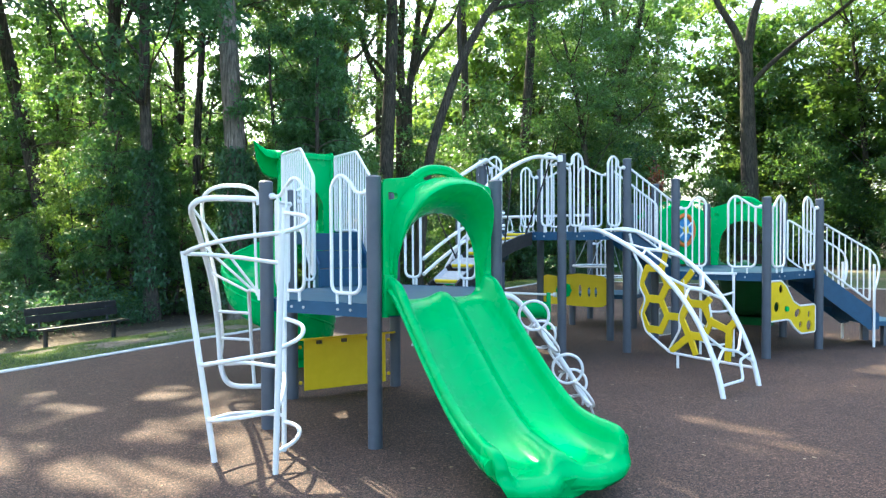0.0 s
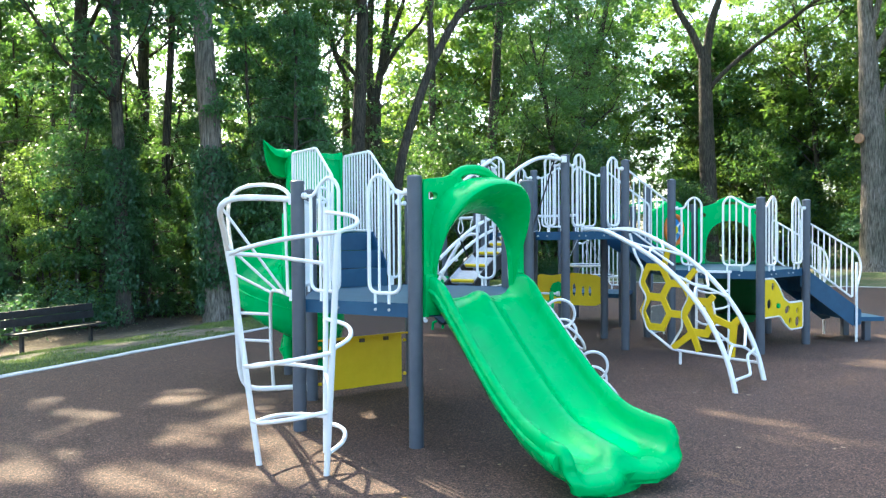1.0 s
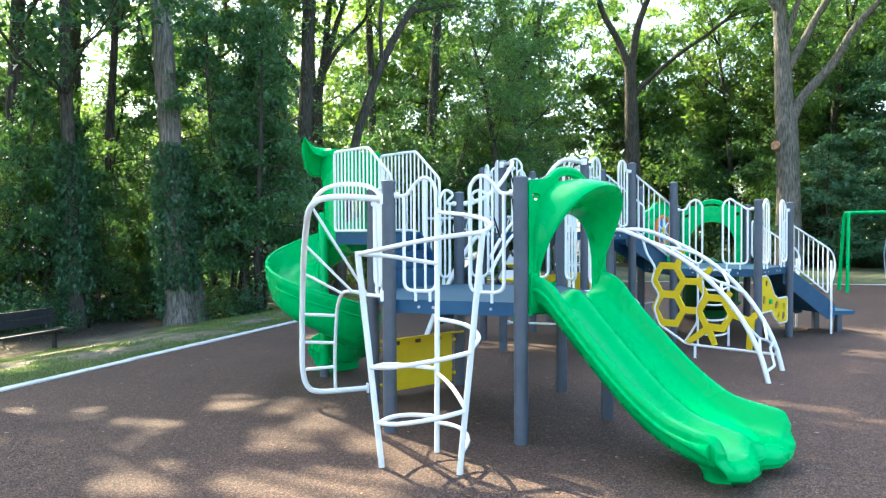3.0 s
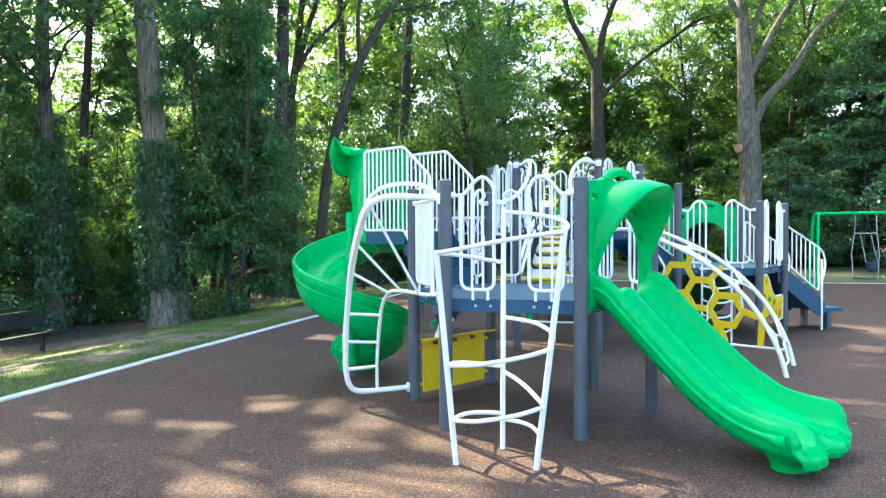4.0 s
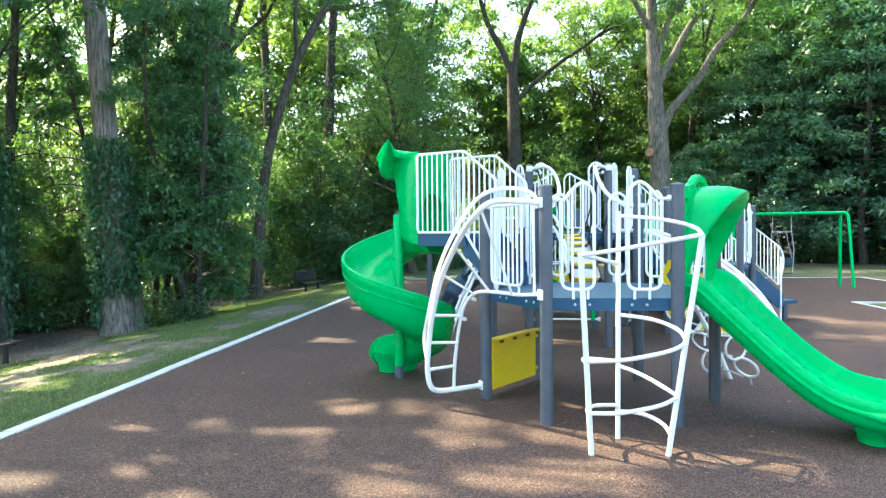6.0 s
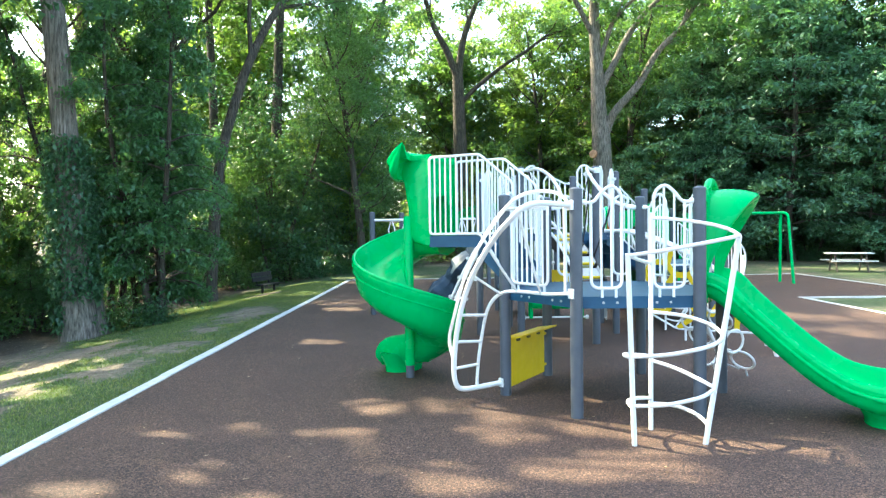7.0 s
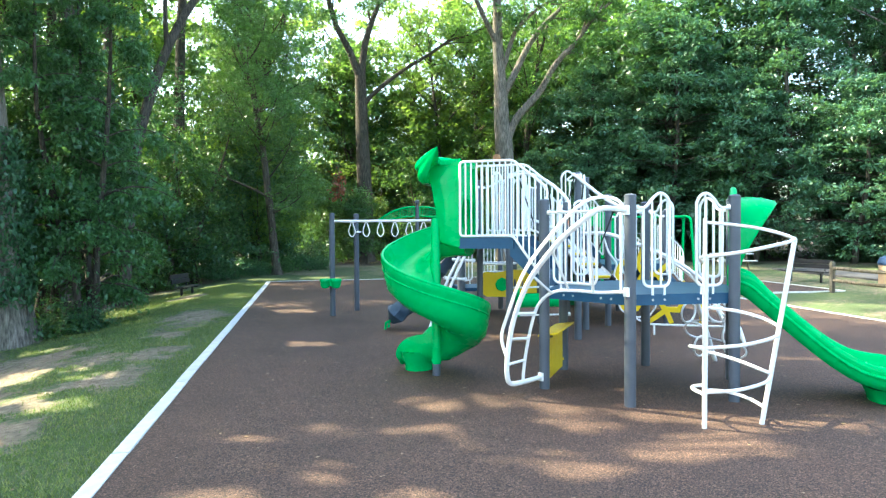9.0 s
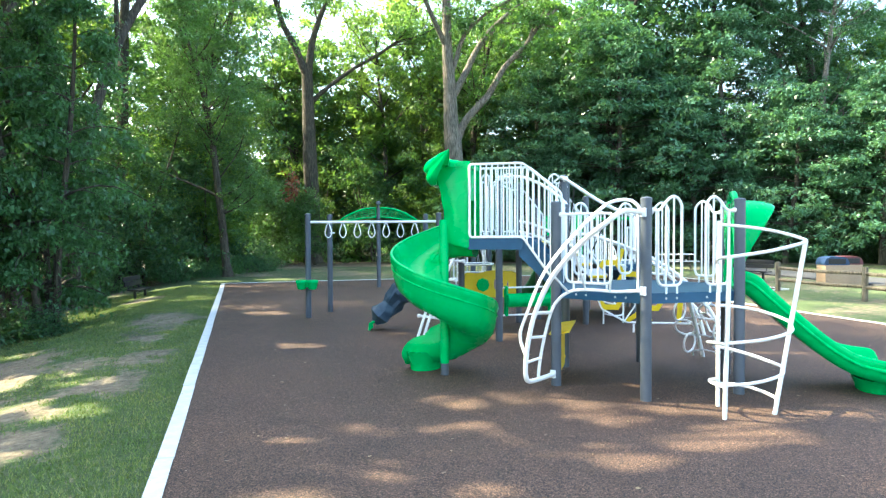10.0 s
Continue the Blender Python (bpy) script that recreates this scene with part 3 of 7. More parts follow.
    part("entry_flange", box(P3(m, 0) + [-0.52, -0.02, z - 0.10], P3(m, 0) + [0.52, 0.02, z + 0.02], 0.01, math.degrees(math.atan2(u[1], u[0])), m), mat, ob)
    return ob


RUN_XYZ = [(q[0], q[1], 0.0) for q in RUN]
slide(PB, PC, 1.22, "glossy green double plastic slide with a raised middle ridge")


def hood(a, b, z, label, mat=GREEN, reach=0.42):
    """A moulded arch over a slide's entry: a pierced plate, and a bell-mouthed visor flaring out from its opening."""
    m, u, out = edge_frame(a, b)
    ob = thing("slide_hood", P3(m, z), label, "slide hood", "moulded hoods over the slide entries")
    arch = [(0.42, 0.22), (0.405, 0.40), (0.36, 0.56), (0.27, 0.69), (0.14, 0.765), (0.0, 0.785)]
    arch = arch + [(-s, h) for s, h in reversed(arch[:-1])]
    line = curve_through([(s, h, 0) for s, h in arch], 4)
    shoulder = [(-0.43, -0.08), (-0.55, -0.08), (-0.55, 1.04), (-0.53, 1.07), (-0.32, 1.09), (-0.22, 1.13), (-0.10, 1.185), (0.0, 1.20), (0.10, 1.185), (0.22, 1.13), (0.32, 1.09), (0.53, 1.03), (0.55, 1.0), (0.55, -0.08), (0.43, -0.08)]
    plate = shoulder + [tuple(q[:2]) for q in line]
    holes = [[tuple(q[:2]) for q in rounded([(c - 0.05, h - 0.034, 0), (c + 0.05, h - 0.026, 0), (c + 0.05, h + 0.026, 0), (c - 0.05, h + 0.034, 0)], 0.022, 3, True)] for c, h in ((-0.455, 0.93), (0.46, 0.90))] + [ ellipse(0.0, 1.095, 0.16, 0.042, 16)]
    part("plate", board(plate, holes, P3(m, z), (*u, 0), (0, 0, 1), 0.07), mat, ob, "", 50)
    edge = rounded([P3(m + u * q[0] * 0.945, z + q[1] - 0.03) for q in shoulder[1:-1]], 0.06, 4)
    part("edge_roll", tube(edge, 0.037, 12), mat, ob, "rolled edge of the moulding")
    part("grip", tube(curve_through([P3(m + u * a, z + h) for a, h in ((-0.24, 1.09), (-0.15, 1.15), (-0.06, 1.175), (0.06, 1.175), (0.15, 1.15), (0.24, 1.09))], 5), 0.04, 12), mat, ob, "rounded grip over the slot")
    N = 45
    fine = curve_through([(s, h, 0) for s, h in arch], 12)
    pick = fine[np.linspace(0, len(fine) - 1, N).astype(int)]
    secs = []
    for ox, oz, _ in pick:
        k = max(0.0, (oz - 0.22) / 0.565)
        flare = k ** 1.5
        d = 0.05 + reach * flare

        def at(x, h, o):
            return P3(m + u * x + out * o, z + h)

        fx, fz = ox * (1.05 + 0.26 * flare), oz + 0.225 * flare
        bx, bz = ox * (1.18 + 0.14 * k), oz + 0.05 + 0.25 * k
        secs.append([at(ox, oz, 0.0), at(ox, oz, 0.04), at(ox * 0.6 + fx * 0.4, oz * 0.72 + fz * 0.28, d * 0.55), at(ox * 0.2 + fx * 0.8, oz * 0.28 + fz * 0.72, d * 0.86), at(fx * 0.99, fz - 0.012, d - 0.004), at(fx * 1.015, fz + 0.01, d + 0.008),
                     at(fx * 1.045, fz + 0.034, d - 0.012), at(fx * 0.65 + bx * 0.35, fz * 0.6 + bz * 0.4 + 0.045 * flare, d * 0.66), at(fx * 0.3 + bx * 0.7, fz * 0.25 + bz * 0.75 + 0.03 * flare, d * 0.3 + 0.03), at(bx, bz, 0.035), at(bx, bz, 0.0)])
    part("visor", loft(secs), mat, ob, "bell-mouthed visor over the opening", 60)
    for s in (-1, 1):
        part("leg_flange", box(P3(m + u * s * 0.49, 0) + [-0.055, -0.05, z - 0.05], P3(m + u * s * 0.49, 0) + [0.055, 0.05, z + 0.26], 0.015, math.degrees(math.atan2(u[1], u[0]))), mat, ob)
    return ob


hood(PB, PC, 1.22, "green moulded plastic hood arching over the double slide")


# ---- stairs and side panels ----
def picket_panel(name_label, pts, base, z_of_top, along, group, spacing=0.075):
    """A closed tube outline in an upright plane with pickets; pts: (s, z) corners."""
    along = unit(along)
    base = np.array(base, float)

    def at(s, h):
        return P3(base + along * s, h)

    ob = thing("stair_rail", at(pts[0][0], pts[0][1]), name_label, "railing", group)
    line = rounded([at(s, h) for s, h in pts], 0.05, 4, True)
    part("frame", tube(line, 0.0165, 10, True), WHITE, ob)
    poly = np.array(pts, float)
    s0, s1 = poly[:, 0].min(), poly[:, 0].max()
    n = max(2, round((s1 - s0) / spacing))
    for i in range(1, n):
        s = s0 + (s1 - s0) * i / n
        hs = []
        for j in range(len(poly)):
            p, q = poly[j], poly[(j + 1) % len(poly)]
            if (p[0] - s) * (q[0] - s) < 0:
                hs.append(p[1] + (q[1] - p[1]) * (s - p[0]) / (q[0] - p[0]))
        if len(hs) >= 2:
            part("picket", tube([at(s, min(hs)), at(s, max(hs))], 0.0105, 8), WHITE, ob)
    return ob


def stairs(m, u, out, lo, steps, rise, tread, half, label):
    """Navy closed-riser stairs climbing along out from an edge."""
    ob = thing("stairs", P3(m, lo), label, "stairs")
    for i in range(steps):
        s0 = i * tread
        z0 = lo + i * rise
        o = [m + out * s0 - u * half, m + out * s0 + u * half, m + out * (s0 + 0.02) + u * half, m + out * (s0 + 0.02) - u * half]
        part("riser", slab(o, z0 + 0.004, z0 + rise), NAVY, ob)
        if i < steps - 1:
            o = [m + out * (s0 + 0.02) - u * half, m + out * (s0 + 0.02) + u * half, m + out * (s0 + tread) + u * half, m + out * (s0 + tread) - u * half]
            part("tread", slab(o, z0 + rise - 0.03, z0 + rise - 0.002), NAVY, ob)
    for s in (-1, 1):
        c = m + u * s * (half + 0.012)
        prof = [(0.0, lo - 0.10), (steps * tread, lo + steps * rise - 0.22), (steps * tread, lo + steps * rise + 0.02), ((steps - 1) * tread, lo + steps * rise + 0.02), (0.0, lo + rise + 0.06)]
        part("stringer", board(prof, [], P3(c, 0), (*out, 0), (0, 0, 1), 0.02), NAVY, ob)
    return ob


MS, US, OS = edge_frame(PE, P1)
US = -US
stairs(MS, US, OS, 1.22, 3, 0.203, 0.17, 0.30, "navy coated steps rising to the spiral slide landing")
landing = thing("landing", P3(MS + OS * 0.82, 1.75), "small navy landing at the head of the spiral slide", "platform")
part("deck", slab([MS + OS * s + US * h for s, h in ((0.46, -0.33), (1.18, -0.33), (1.18, 0.32), (0.46, 0.32))][::-1], 1.80, 1.83), DECKTOP, landing)
for h0, h1, s0, s1 in ((-0.35, -0.33, 0.46, 1.18), (0.32, 0.34, 0.46, 1.18)):
    part("deck_rim", slab([MS + OS * s0 + US * h0, MS + OS * s0 + US * h1, MS + OS * s1 + US * h1, MS + OS * s1 + US * h0][::-1], 1.70, 1.845), NAVY, landing)
part("deck_rim", slab([MS + OS * s + US * h for s, h in ((1.18, -0.33), (1.20, -0.33), (1.20, 0.32), (1.18, 0.32))][::-1], 1.70, 1.83), NAVY, landing)
SIDE = [(1.17, 1.865), (1.17, 2.83), (0.46, 2.83), (0.02, 2.47), (0.02, 1.36), (0.10, 1.36), (0.46, 1.865)]
for off, txt in ((-0.36, "tall white picket panel beside the spiral slide landing"), (0.345, "tall white picket panel along the landing's far side")):
    picket_panel(txt, SIDE, MS + US * off, 0, OS, "white picket panels of the stairs")

# steps from the tall platform down to the third one, with sloping picket rails
ME, UE, OE = edge_frame(R6, R1)
stairs(ME + OE * 0.02, UE, OE, 1.22, 3, 0.203, 0.24, 0.42, "navy coated steps between the two platforms")
for off in (-0.50, 0.50):
    picket_panel("white picket rail sloping along the connecting steps", [(0.0, 1.40), (0.0, 2.28), (0.74, 2.86), (0.74, 1.95)], ME + UE * off, 0, OE, "white picket panels of the stairs", 0.09)

# stairs from the third platform to the ground
MG, UG, OG = edge_frame(R3, R4)
gst = thing("stairs", P3(MG + OG * 0.9, 0), "navy coated stairs with a low bench step at the foot", "stairs")
for i in range(4):
    z0 = 1.22 - (i + 1) * 0.205
    s0 = 0.02 + i * 0.24
    part("tread", slab([MG + OG * s + UG * h for s, h in ((s0, -0.42), (s0 + 0.26, -0.42), (s0 + 0.26, 0.42), (s0, 0.42))][::-1], z0 - 0.03, z0), NAVY, gst)
    part("riser", slab([MG + OG * s + UG * h for s, h in ((s0 - 0.015, -0.42), (s0 + 0.005, -0.42), (s0 + 0.005, 0.42), (s0 - 0.015, 0.42))][::-1], z0 - 0.01, z0 + 0.20), NAVY, gst)
for off in (-0.44, 0.44):
    part("stringer", board([(0.0, 1.20), (0.10, 1.20), (1.02, 0.52), (1.02, 0.28), (0.88, 0.26), (0.0, 0.92)], [], P3(MG + UG * off, 0), (*OG, 0), (0, 0, 1), 0.025), NAVY, gst)
part("bench_step", slab([MG + OG * s + UG * h for s, h in ((1.0, -0.44), (1.42, -0.44), (1.42, 0.44), (1.0, 0.44))][::-1], 0.33, 0.40), NAVY, gst, "flat navy transfer step")
for off in (-0.3, 0.3):
    part("step_leg", box(P3(MG + OG * 1.2 + UG * off, 0) + [-0.05, -0.05, -0.02], P3(MG + OG * 1.2 + UG * off, 0) + [0.05, 0.05, 0.335], 0.006), GREY, gst)
for off in (-0.47, 0.47):
    rail = picket_panel("white sloping picket rail of the ground stairs", [(0.0, 1.36), (0.0, 2.02), (0.86, 1.52), (0.86, 0.72)], MG + UG * off, 0, OG, "white picket panels of the stairs", 0.095)
    part("newel", tube([P3(MG + UG * off + OG * 0.93, 0.0), P3(MG + UG * off + OG * 0.93, 1.3)], 0.02, 10), WHITE, rail)
    bow = curve_through([P3(MG + UG * off + OG * s, h) for s, h in ((0.86, 1.52), (0.95, 1.42), (1.0, 1.25), (0.98, 1.05), (0.93, 0.9))], 5)
    part("hand_loop", tube(bow, 0.0165, 10), WHITE, rail)


# ---- spiral slide ----
POLE = np.array([-2.44, 9.775])


def spiral():
    ob = thing("spiral_slide", P3(POLE, 0), "glossy green plastic spiral slide winding round a green pole", "slide")
    part("pole", tube([P3(POLE, 0.16), P3(POLE, 2.08), P3(POLE, 2.10)], [0.062, 0.062, 0.05], 16), GREEN, ob)
    part("pole_foot", tube([P3(POLE, -0.05), P3(POLE, 0.17)], 0.056, 16), GREY, ob, "grey steel foot with bolts")
    a0 = math.degrees(math.atan2(US[1], US[0]))
    secs = []
    prof = [(0.055, 0.20), (0.075, 0.22), (0.10, 0.12), (0.20, 0.02), (0.38, -0.02), (0.56, 0.03), (0.63, 0.13), (0.665, 0.27), (0.69, 0.315), (0.725, 0.305), (0.735, 0.255), (0.715, 0.215), (0.70, 0.08), (0.665, -0.07), (0.57, -0.17), (0.39, -0.22), (0.19, -0.19), (0.06, -0.06)]
    n = 76

    def row(c, radial, z, grow=1.0, low=0.0):
        return [P3(c + radial * q, z + (h if h < 0.05 else h * grow) - low) for q, h in prof]

    for s in (-0.36, -0.18):
        secs.append(row(POLE - OS * -s * 1.0, US, 1.80, 1.0))
    for i in range(n + 1):
        f = i / n
        ang = radians(a0 + 352 * f)
        rad = np.array([math.cos(ang), math.sin(ang)])
        z = 1.78 - 1.42 * f ** 0.97
        secs.append(row(POLE, rad, z))
    tanv = np.array([-rad[1], rad[0]])
    for s, dz, g in ((0.18, 0.03, 0.95), (0.36, 0.05, 0.9), (0.50, 0.055, 0.72), (0.59, 0.06, 0.45), (0.645, 0.08, 0.2), (0.67, 0.11, 0.05)):
        secs.append(row(POLE + tanv * s, rad, 0.36 - dz, g))
    part("chute", loft(secs), GREEN, ob, "", 60)
    part("lip", tube([(np.array(r[8]) + np.array(r[9])) / 2 for r in secs[2:-5]], 0.024, 10), GREEN, ob, "rolled lip along the outer wall")
    part("side_rib", tube([np.array(r[11]) * 0.6 + np.array(r[12]) * 0.4 for r in secs[2:-5]], 0.013, 8), GREEN, ob)
    c = POLE + tanv * 0.44 + rad * 0.38
    foot = []
    for w, zf in ((0.35, 0.27), (0.32, 0.20), (0.285, 0.12), (0.265, 0.05), (0.26, -0.01)):
        foot.append([P3(c + rad * (w * 1.15 * math.cos(q)) + tanv * (0.8 * w * math.sin(q)), zf) for q in np.arange(20) * 2 * np.pi / 20])
    part("exit_foot", loft(foot), GREEN, ob)
    # hood: two cheeks, a rolled canopy and a curled crest
    front = curve_through([(1.36, 1.73, 0), (1.47, 1.77, 0), (1.53, 1.85, 0), (1.545, 2.0, 0), (1.535, 2.17, 0), (1.565, 2.34, 0), (1.585, 2.48, 0), (1.625, 2.62, 0), (1.64, 2.76, 0), (1.56, 2.88, 0)], 5)
    for off, sgn in ((-0.335, -1), (0.32, 1)):
        rows = []
        for e, h, _ in front:
            fs = np.linspace(0, 1, 9)
            puff = [0.05 * math.sin(math.pi * f) * (0.6 + 0.4 * math.sin((h - 1.7) * 4)) - 0.05 * f * f for f in fs]
            face = [P3(MS + US * (off + sgn * q) + OS * (1.17 + (e - 1.17) * f), h) for f, q in zip(fs, puff)]
            back = [P3(MS + US * (off + sgn * (q - 0.03)) + OS * (1.17 + (e - 0.012 - 1.17) * f), h) for f, q in zip(fs, puff)]
            rows.append(face + back[::-1])
        part("cheek", loft(rows), GREEN, ob, "", 70)
    rim = [(1.17, 2.80), (1.17, 2.86), (1.34, 2.89), (1.46, 2.91), (1.56, 2.925), (1.66, 2.92), (1.73, 2.895), (1.785, 2.84), (1.81, 2.775), (1.785, 2.735), (1.755, 2.715), (1.77, 2.66), (1.755, 2.60), (1.70, 2.555), (1.635, 2.575), (1.63, 2.68), (1.58, 2.78), (1.45, 2.82)]
    # across: share of the full section, its centre out and up; the corners keep only the front lobe
    keys = ([-0.66, -0.62, -0.56, -0.48, -0.40, -0.34, 0.0, 0.34, 0.42, 0.50, 0.57, 0.61], [0.05, 0.34, 0.62, 0.82, 0.95, 1.0, 1.0, 1.0, 0.88, 0.62, 0.34, 0.05],
            [1.38, 1.45, 1.53, 1.61, 1.65, 1.66, 1.66, 1.66, 1.64, 1.60, 1.56, 1.54], [3.00, 2.92, 2.83, 2.76, 2.73, 2.72, 2.71, 2.70, 2.72, 2.76, 2.80, 2.84])
    roof = []
    for x in np.r_[np.linspace(-0.66, -0.36, 11), -0.335, np.linspace(-0.26, 0.26, 6), 0.325, np.linspace(0.35, 0.61, 8)]:
        k, cs, ch = (np.interp(x, keys[0], keys[q]) for q in (1, 2, 3))
        back = 1.17 if -0.34 < x < 0.33 else 1.44
        roof.append([P3(MS + US * x + OS * (cs + (max(s, back) - 1.66) * k), ch + (h - 2.72) * k) for s, h in rim])
    part("canopy", loft(roof), GREEN, ob, "bulging visor with an upswept horn", 60)
    part("back_panel", board([(-0.335, 1.72), (0.32, 1.72), (0.32, 2.86), (-0.335, 2.86)], [[(-0.20, 1.84), (0.19, 1.84), (0.19, 2.22), (0.11, 2.36), (-0.12, 2.36), (-0.20, 2.22)]], P3(MS + OS * 1.215, 0), (*US, 0), (0, 0, 1), 0.03), GREEN, ob)
    return ob


spiral()


# ---- curved rung ladder on the first platform ----
def curved_ladder():
    ob = thing("curved_ladder", (-2.6, 8.2, 0), "white bowed tube ladder with rungs fixed between two posts", "climber")
    outer = curve_through([(PA[0] - 0.05, PA[1] + 0.02, 2.15), (-2.25, 7.06, 2.165), (-2.47, 7.03, 2.16), (-2.59, 7.04, 2.12), (-2.65, 7.13, 2.03), (-2.675, 7.38, 1.85), (-2.695, 7.64, 1.60), (-2.705, 7.85, 1.35), (-2.715, 8.03, 1.0), (-2.718, 8.12, 0.70), (-2.715, 8.17, 0.40), (-2.67, 8.20, 0.22), (-2.56, 8.23, 0.15), (-2.3, 8.25, 0.145), (P1[0] - 0.06, P1[1], 0.15)], 6)
    part("outer_rail", tube(outer, 0.029, 12), WHITE, ob)
    second = curve_through([(-2.715, 8.18, 0.5), (-2.72, 8.25, 0.72), (-2.71, 8.14, 1.02), (-2.70, 7.97, 1.38), (-2.69, 7.76, 1.66), (-2.66, 7.49, 1.94), (-2.60, 7.29, 2.14), (-2.50, 7.19, 2.245), (-2.34, 7.14, 2.285), (-2.15, 7.12, 2.28), (-2.04, 7.10, 2.23), (-2.0, 7.09, 2.17)], 6)
    part("grab_rail", tube(second, 0.019, 10), WHITE, ob)
    inner = curve_through([(PA[0] - 0.05, PA[1] + 0.03, 1.26), (-2.06, 7.36, 1.24), (-2.20, 7.62, 1.255), (-2.30, 7.82, 1.235), (-2.345, 7.98, 1.12), (-2.365, 8.08, 0.93), (-2.378, 8.18, 0.55), (-2.375, 8.23, 0.3), (-2.37, 8.25, 0.145)], 6)
    part("inner_rail", tube(inner, 0.019, 10), WHITE, ob)
    for z in (0.99, 0.70, 0.41):
        o = outer[np.argmin(np.abs(outer[20:, 2] - z)) + 20]
        i = inner[np.argmin(np.abs(inner[20:, 2] - z)) + 20]
        part("rung", tube([o, i], 0.017, 10), WHITE, ob)
    for z, k in ((1.45, (-2.31, 7.85, 1.22)), (1.75, (-2.22, 7.67, 1.25)), (2.08, (-2.10, 7.42, 1.245))):
        o = outer[np.argmin(np.abs(outer[14:, 2] - z)) + 14]
        part("brace", tube([o, k], 0.014, 8), WHITE, ob)
    part("upright", tube([(-2.03, 7.1, 1.25), (-2.05, 7.09, 2.17)], 0.014, 8), WHITE, ob)
    for xy, z in ((PA, 2.15), (PA, 1.26), (P1, 0.15)):
        part("post_plate", box((xy[0] - 0.082, xy[1] - 0.035, z - 0.05), (xy[0] - 0.055, xy[1] + 0.035, z + 0.05), 0.006), WHITE, ob, "white bolted post plate")
    return ob


curved_ladder()


# ---- loop climber: three leaning legs wound with arcs ----
def loop_climber():
    ob = thing("loop_climber", (-1.75, 6.05, 0), "white tube climber of three leaning legs wound with curved rungs", "climber")
    feet = {"L": ((-2.115, 6.06), (-2.30, 5.94), 1.70), "R": ((-1.555, 5.765), (-1.43, 5.51), 1.84), "M": ((-1.62, 6.35), (-1.60, 6.36), 2.05)}

    def leg(k, z):
        f, t, h = feet[k]
        return P3(np.array(f) + (np.array(t) - np.array(f)) * z / h, z)

    for k in "LRM":
        part("leg", tube([leg(k, -0.05), leg(k, feet[k][2])], 0.024 if k != "M" else 0.022, 12), WHITE, ob)
    centre = np.array([-1.80, 5.98])
    for a, za, b, zb, bow in (("M", 2.01, "R", 1.84, 0.20), ("R", 1.84, "L", 1.68, 0.20), ("L", 1.68, "M", 1.58, 0.05), ("M", 1.12, "R", 0.98, 0.17), ("R", 0.95, "L", 0.80, 0.25), ("L", 0.79, "M", 0.70, 0.14), ("M", 0.66, "R", 0.51, 0.02), ("R", 0.50, "L", 0.36, 0.21), ("L", 0.34, "M", 0.30, 0.12), ("M", 0.25, "R", 0.17, 0.15)):
        p, q = leg(a, za), leg(b, zb)
        mid = (p + q) / 2
        away = unit(mid[:2] - centre)
        pts = curve_through([p, p * 0.75 + q * 0.25 + [*(away * bow * 0.78), 0.012], mid + [*(away * bow), 0.015], p * 0.25 + q * 0.75 + [*(away * bow * 0.78), 0.008], q], 5)
        part("curved_rung", tube(pts, 0.0175, 10), WHITE, ob)
    return ob


loop_climber()


# ---- yellow play counter between two posts ----
MY, UY, OY = edge_frame(P1, PE)
counter = thing("play_counter", P3(MY, 0.0), "yellow board counter with a tilted shelf between the grey posts", "play panel")
part("panel", board([(-0.50, 0.07), (0.50, 0.07), (0.50, 0.64), (-0.50, 0.64)], [], P3(MY, 0), (*UY, 0), (0, 0, 1), 0.02), YELLOW, counter)
sh = box((-0.56, -0.02, 0.0), (0.56, 0.24, 0.022), 0.008)
shv = np.array(sh[0])
shw = np.array([P3(MY + UY * x - OY * (y - 0.14), 0.655 - 0.16 * (y - 0.0) + zz) for x, y, zz in shv])
part("shelf", (shw, sh[1]), YELLOW, counter, "tilted yellow shelf with rounded edges")
for s in (-0.53, 0.53):
    for z in (0.16, 0.56):
        part("bracket", disc_of(P3(MY + UY * s, z), 0.02, 0.03, 8, (*(UY * np.sign(s)), 0)), YELLOW, counter)
for s in (-0.33, -0.03, 0.28):
    c = MY + UY * s + OY * 0.024
    part("block", box(P3(c, 0.605) - [0.03, 0.014, 0.02], P3(c, 0.605) + [0.03, 0.014, 0.02], 0.004, math.degrees(math.atan2(UY[1], UY[0])), c), TIMBER, counter, "small brown block under the shelf")


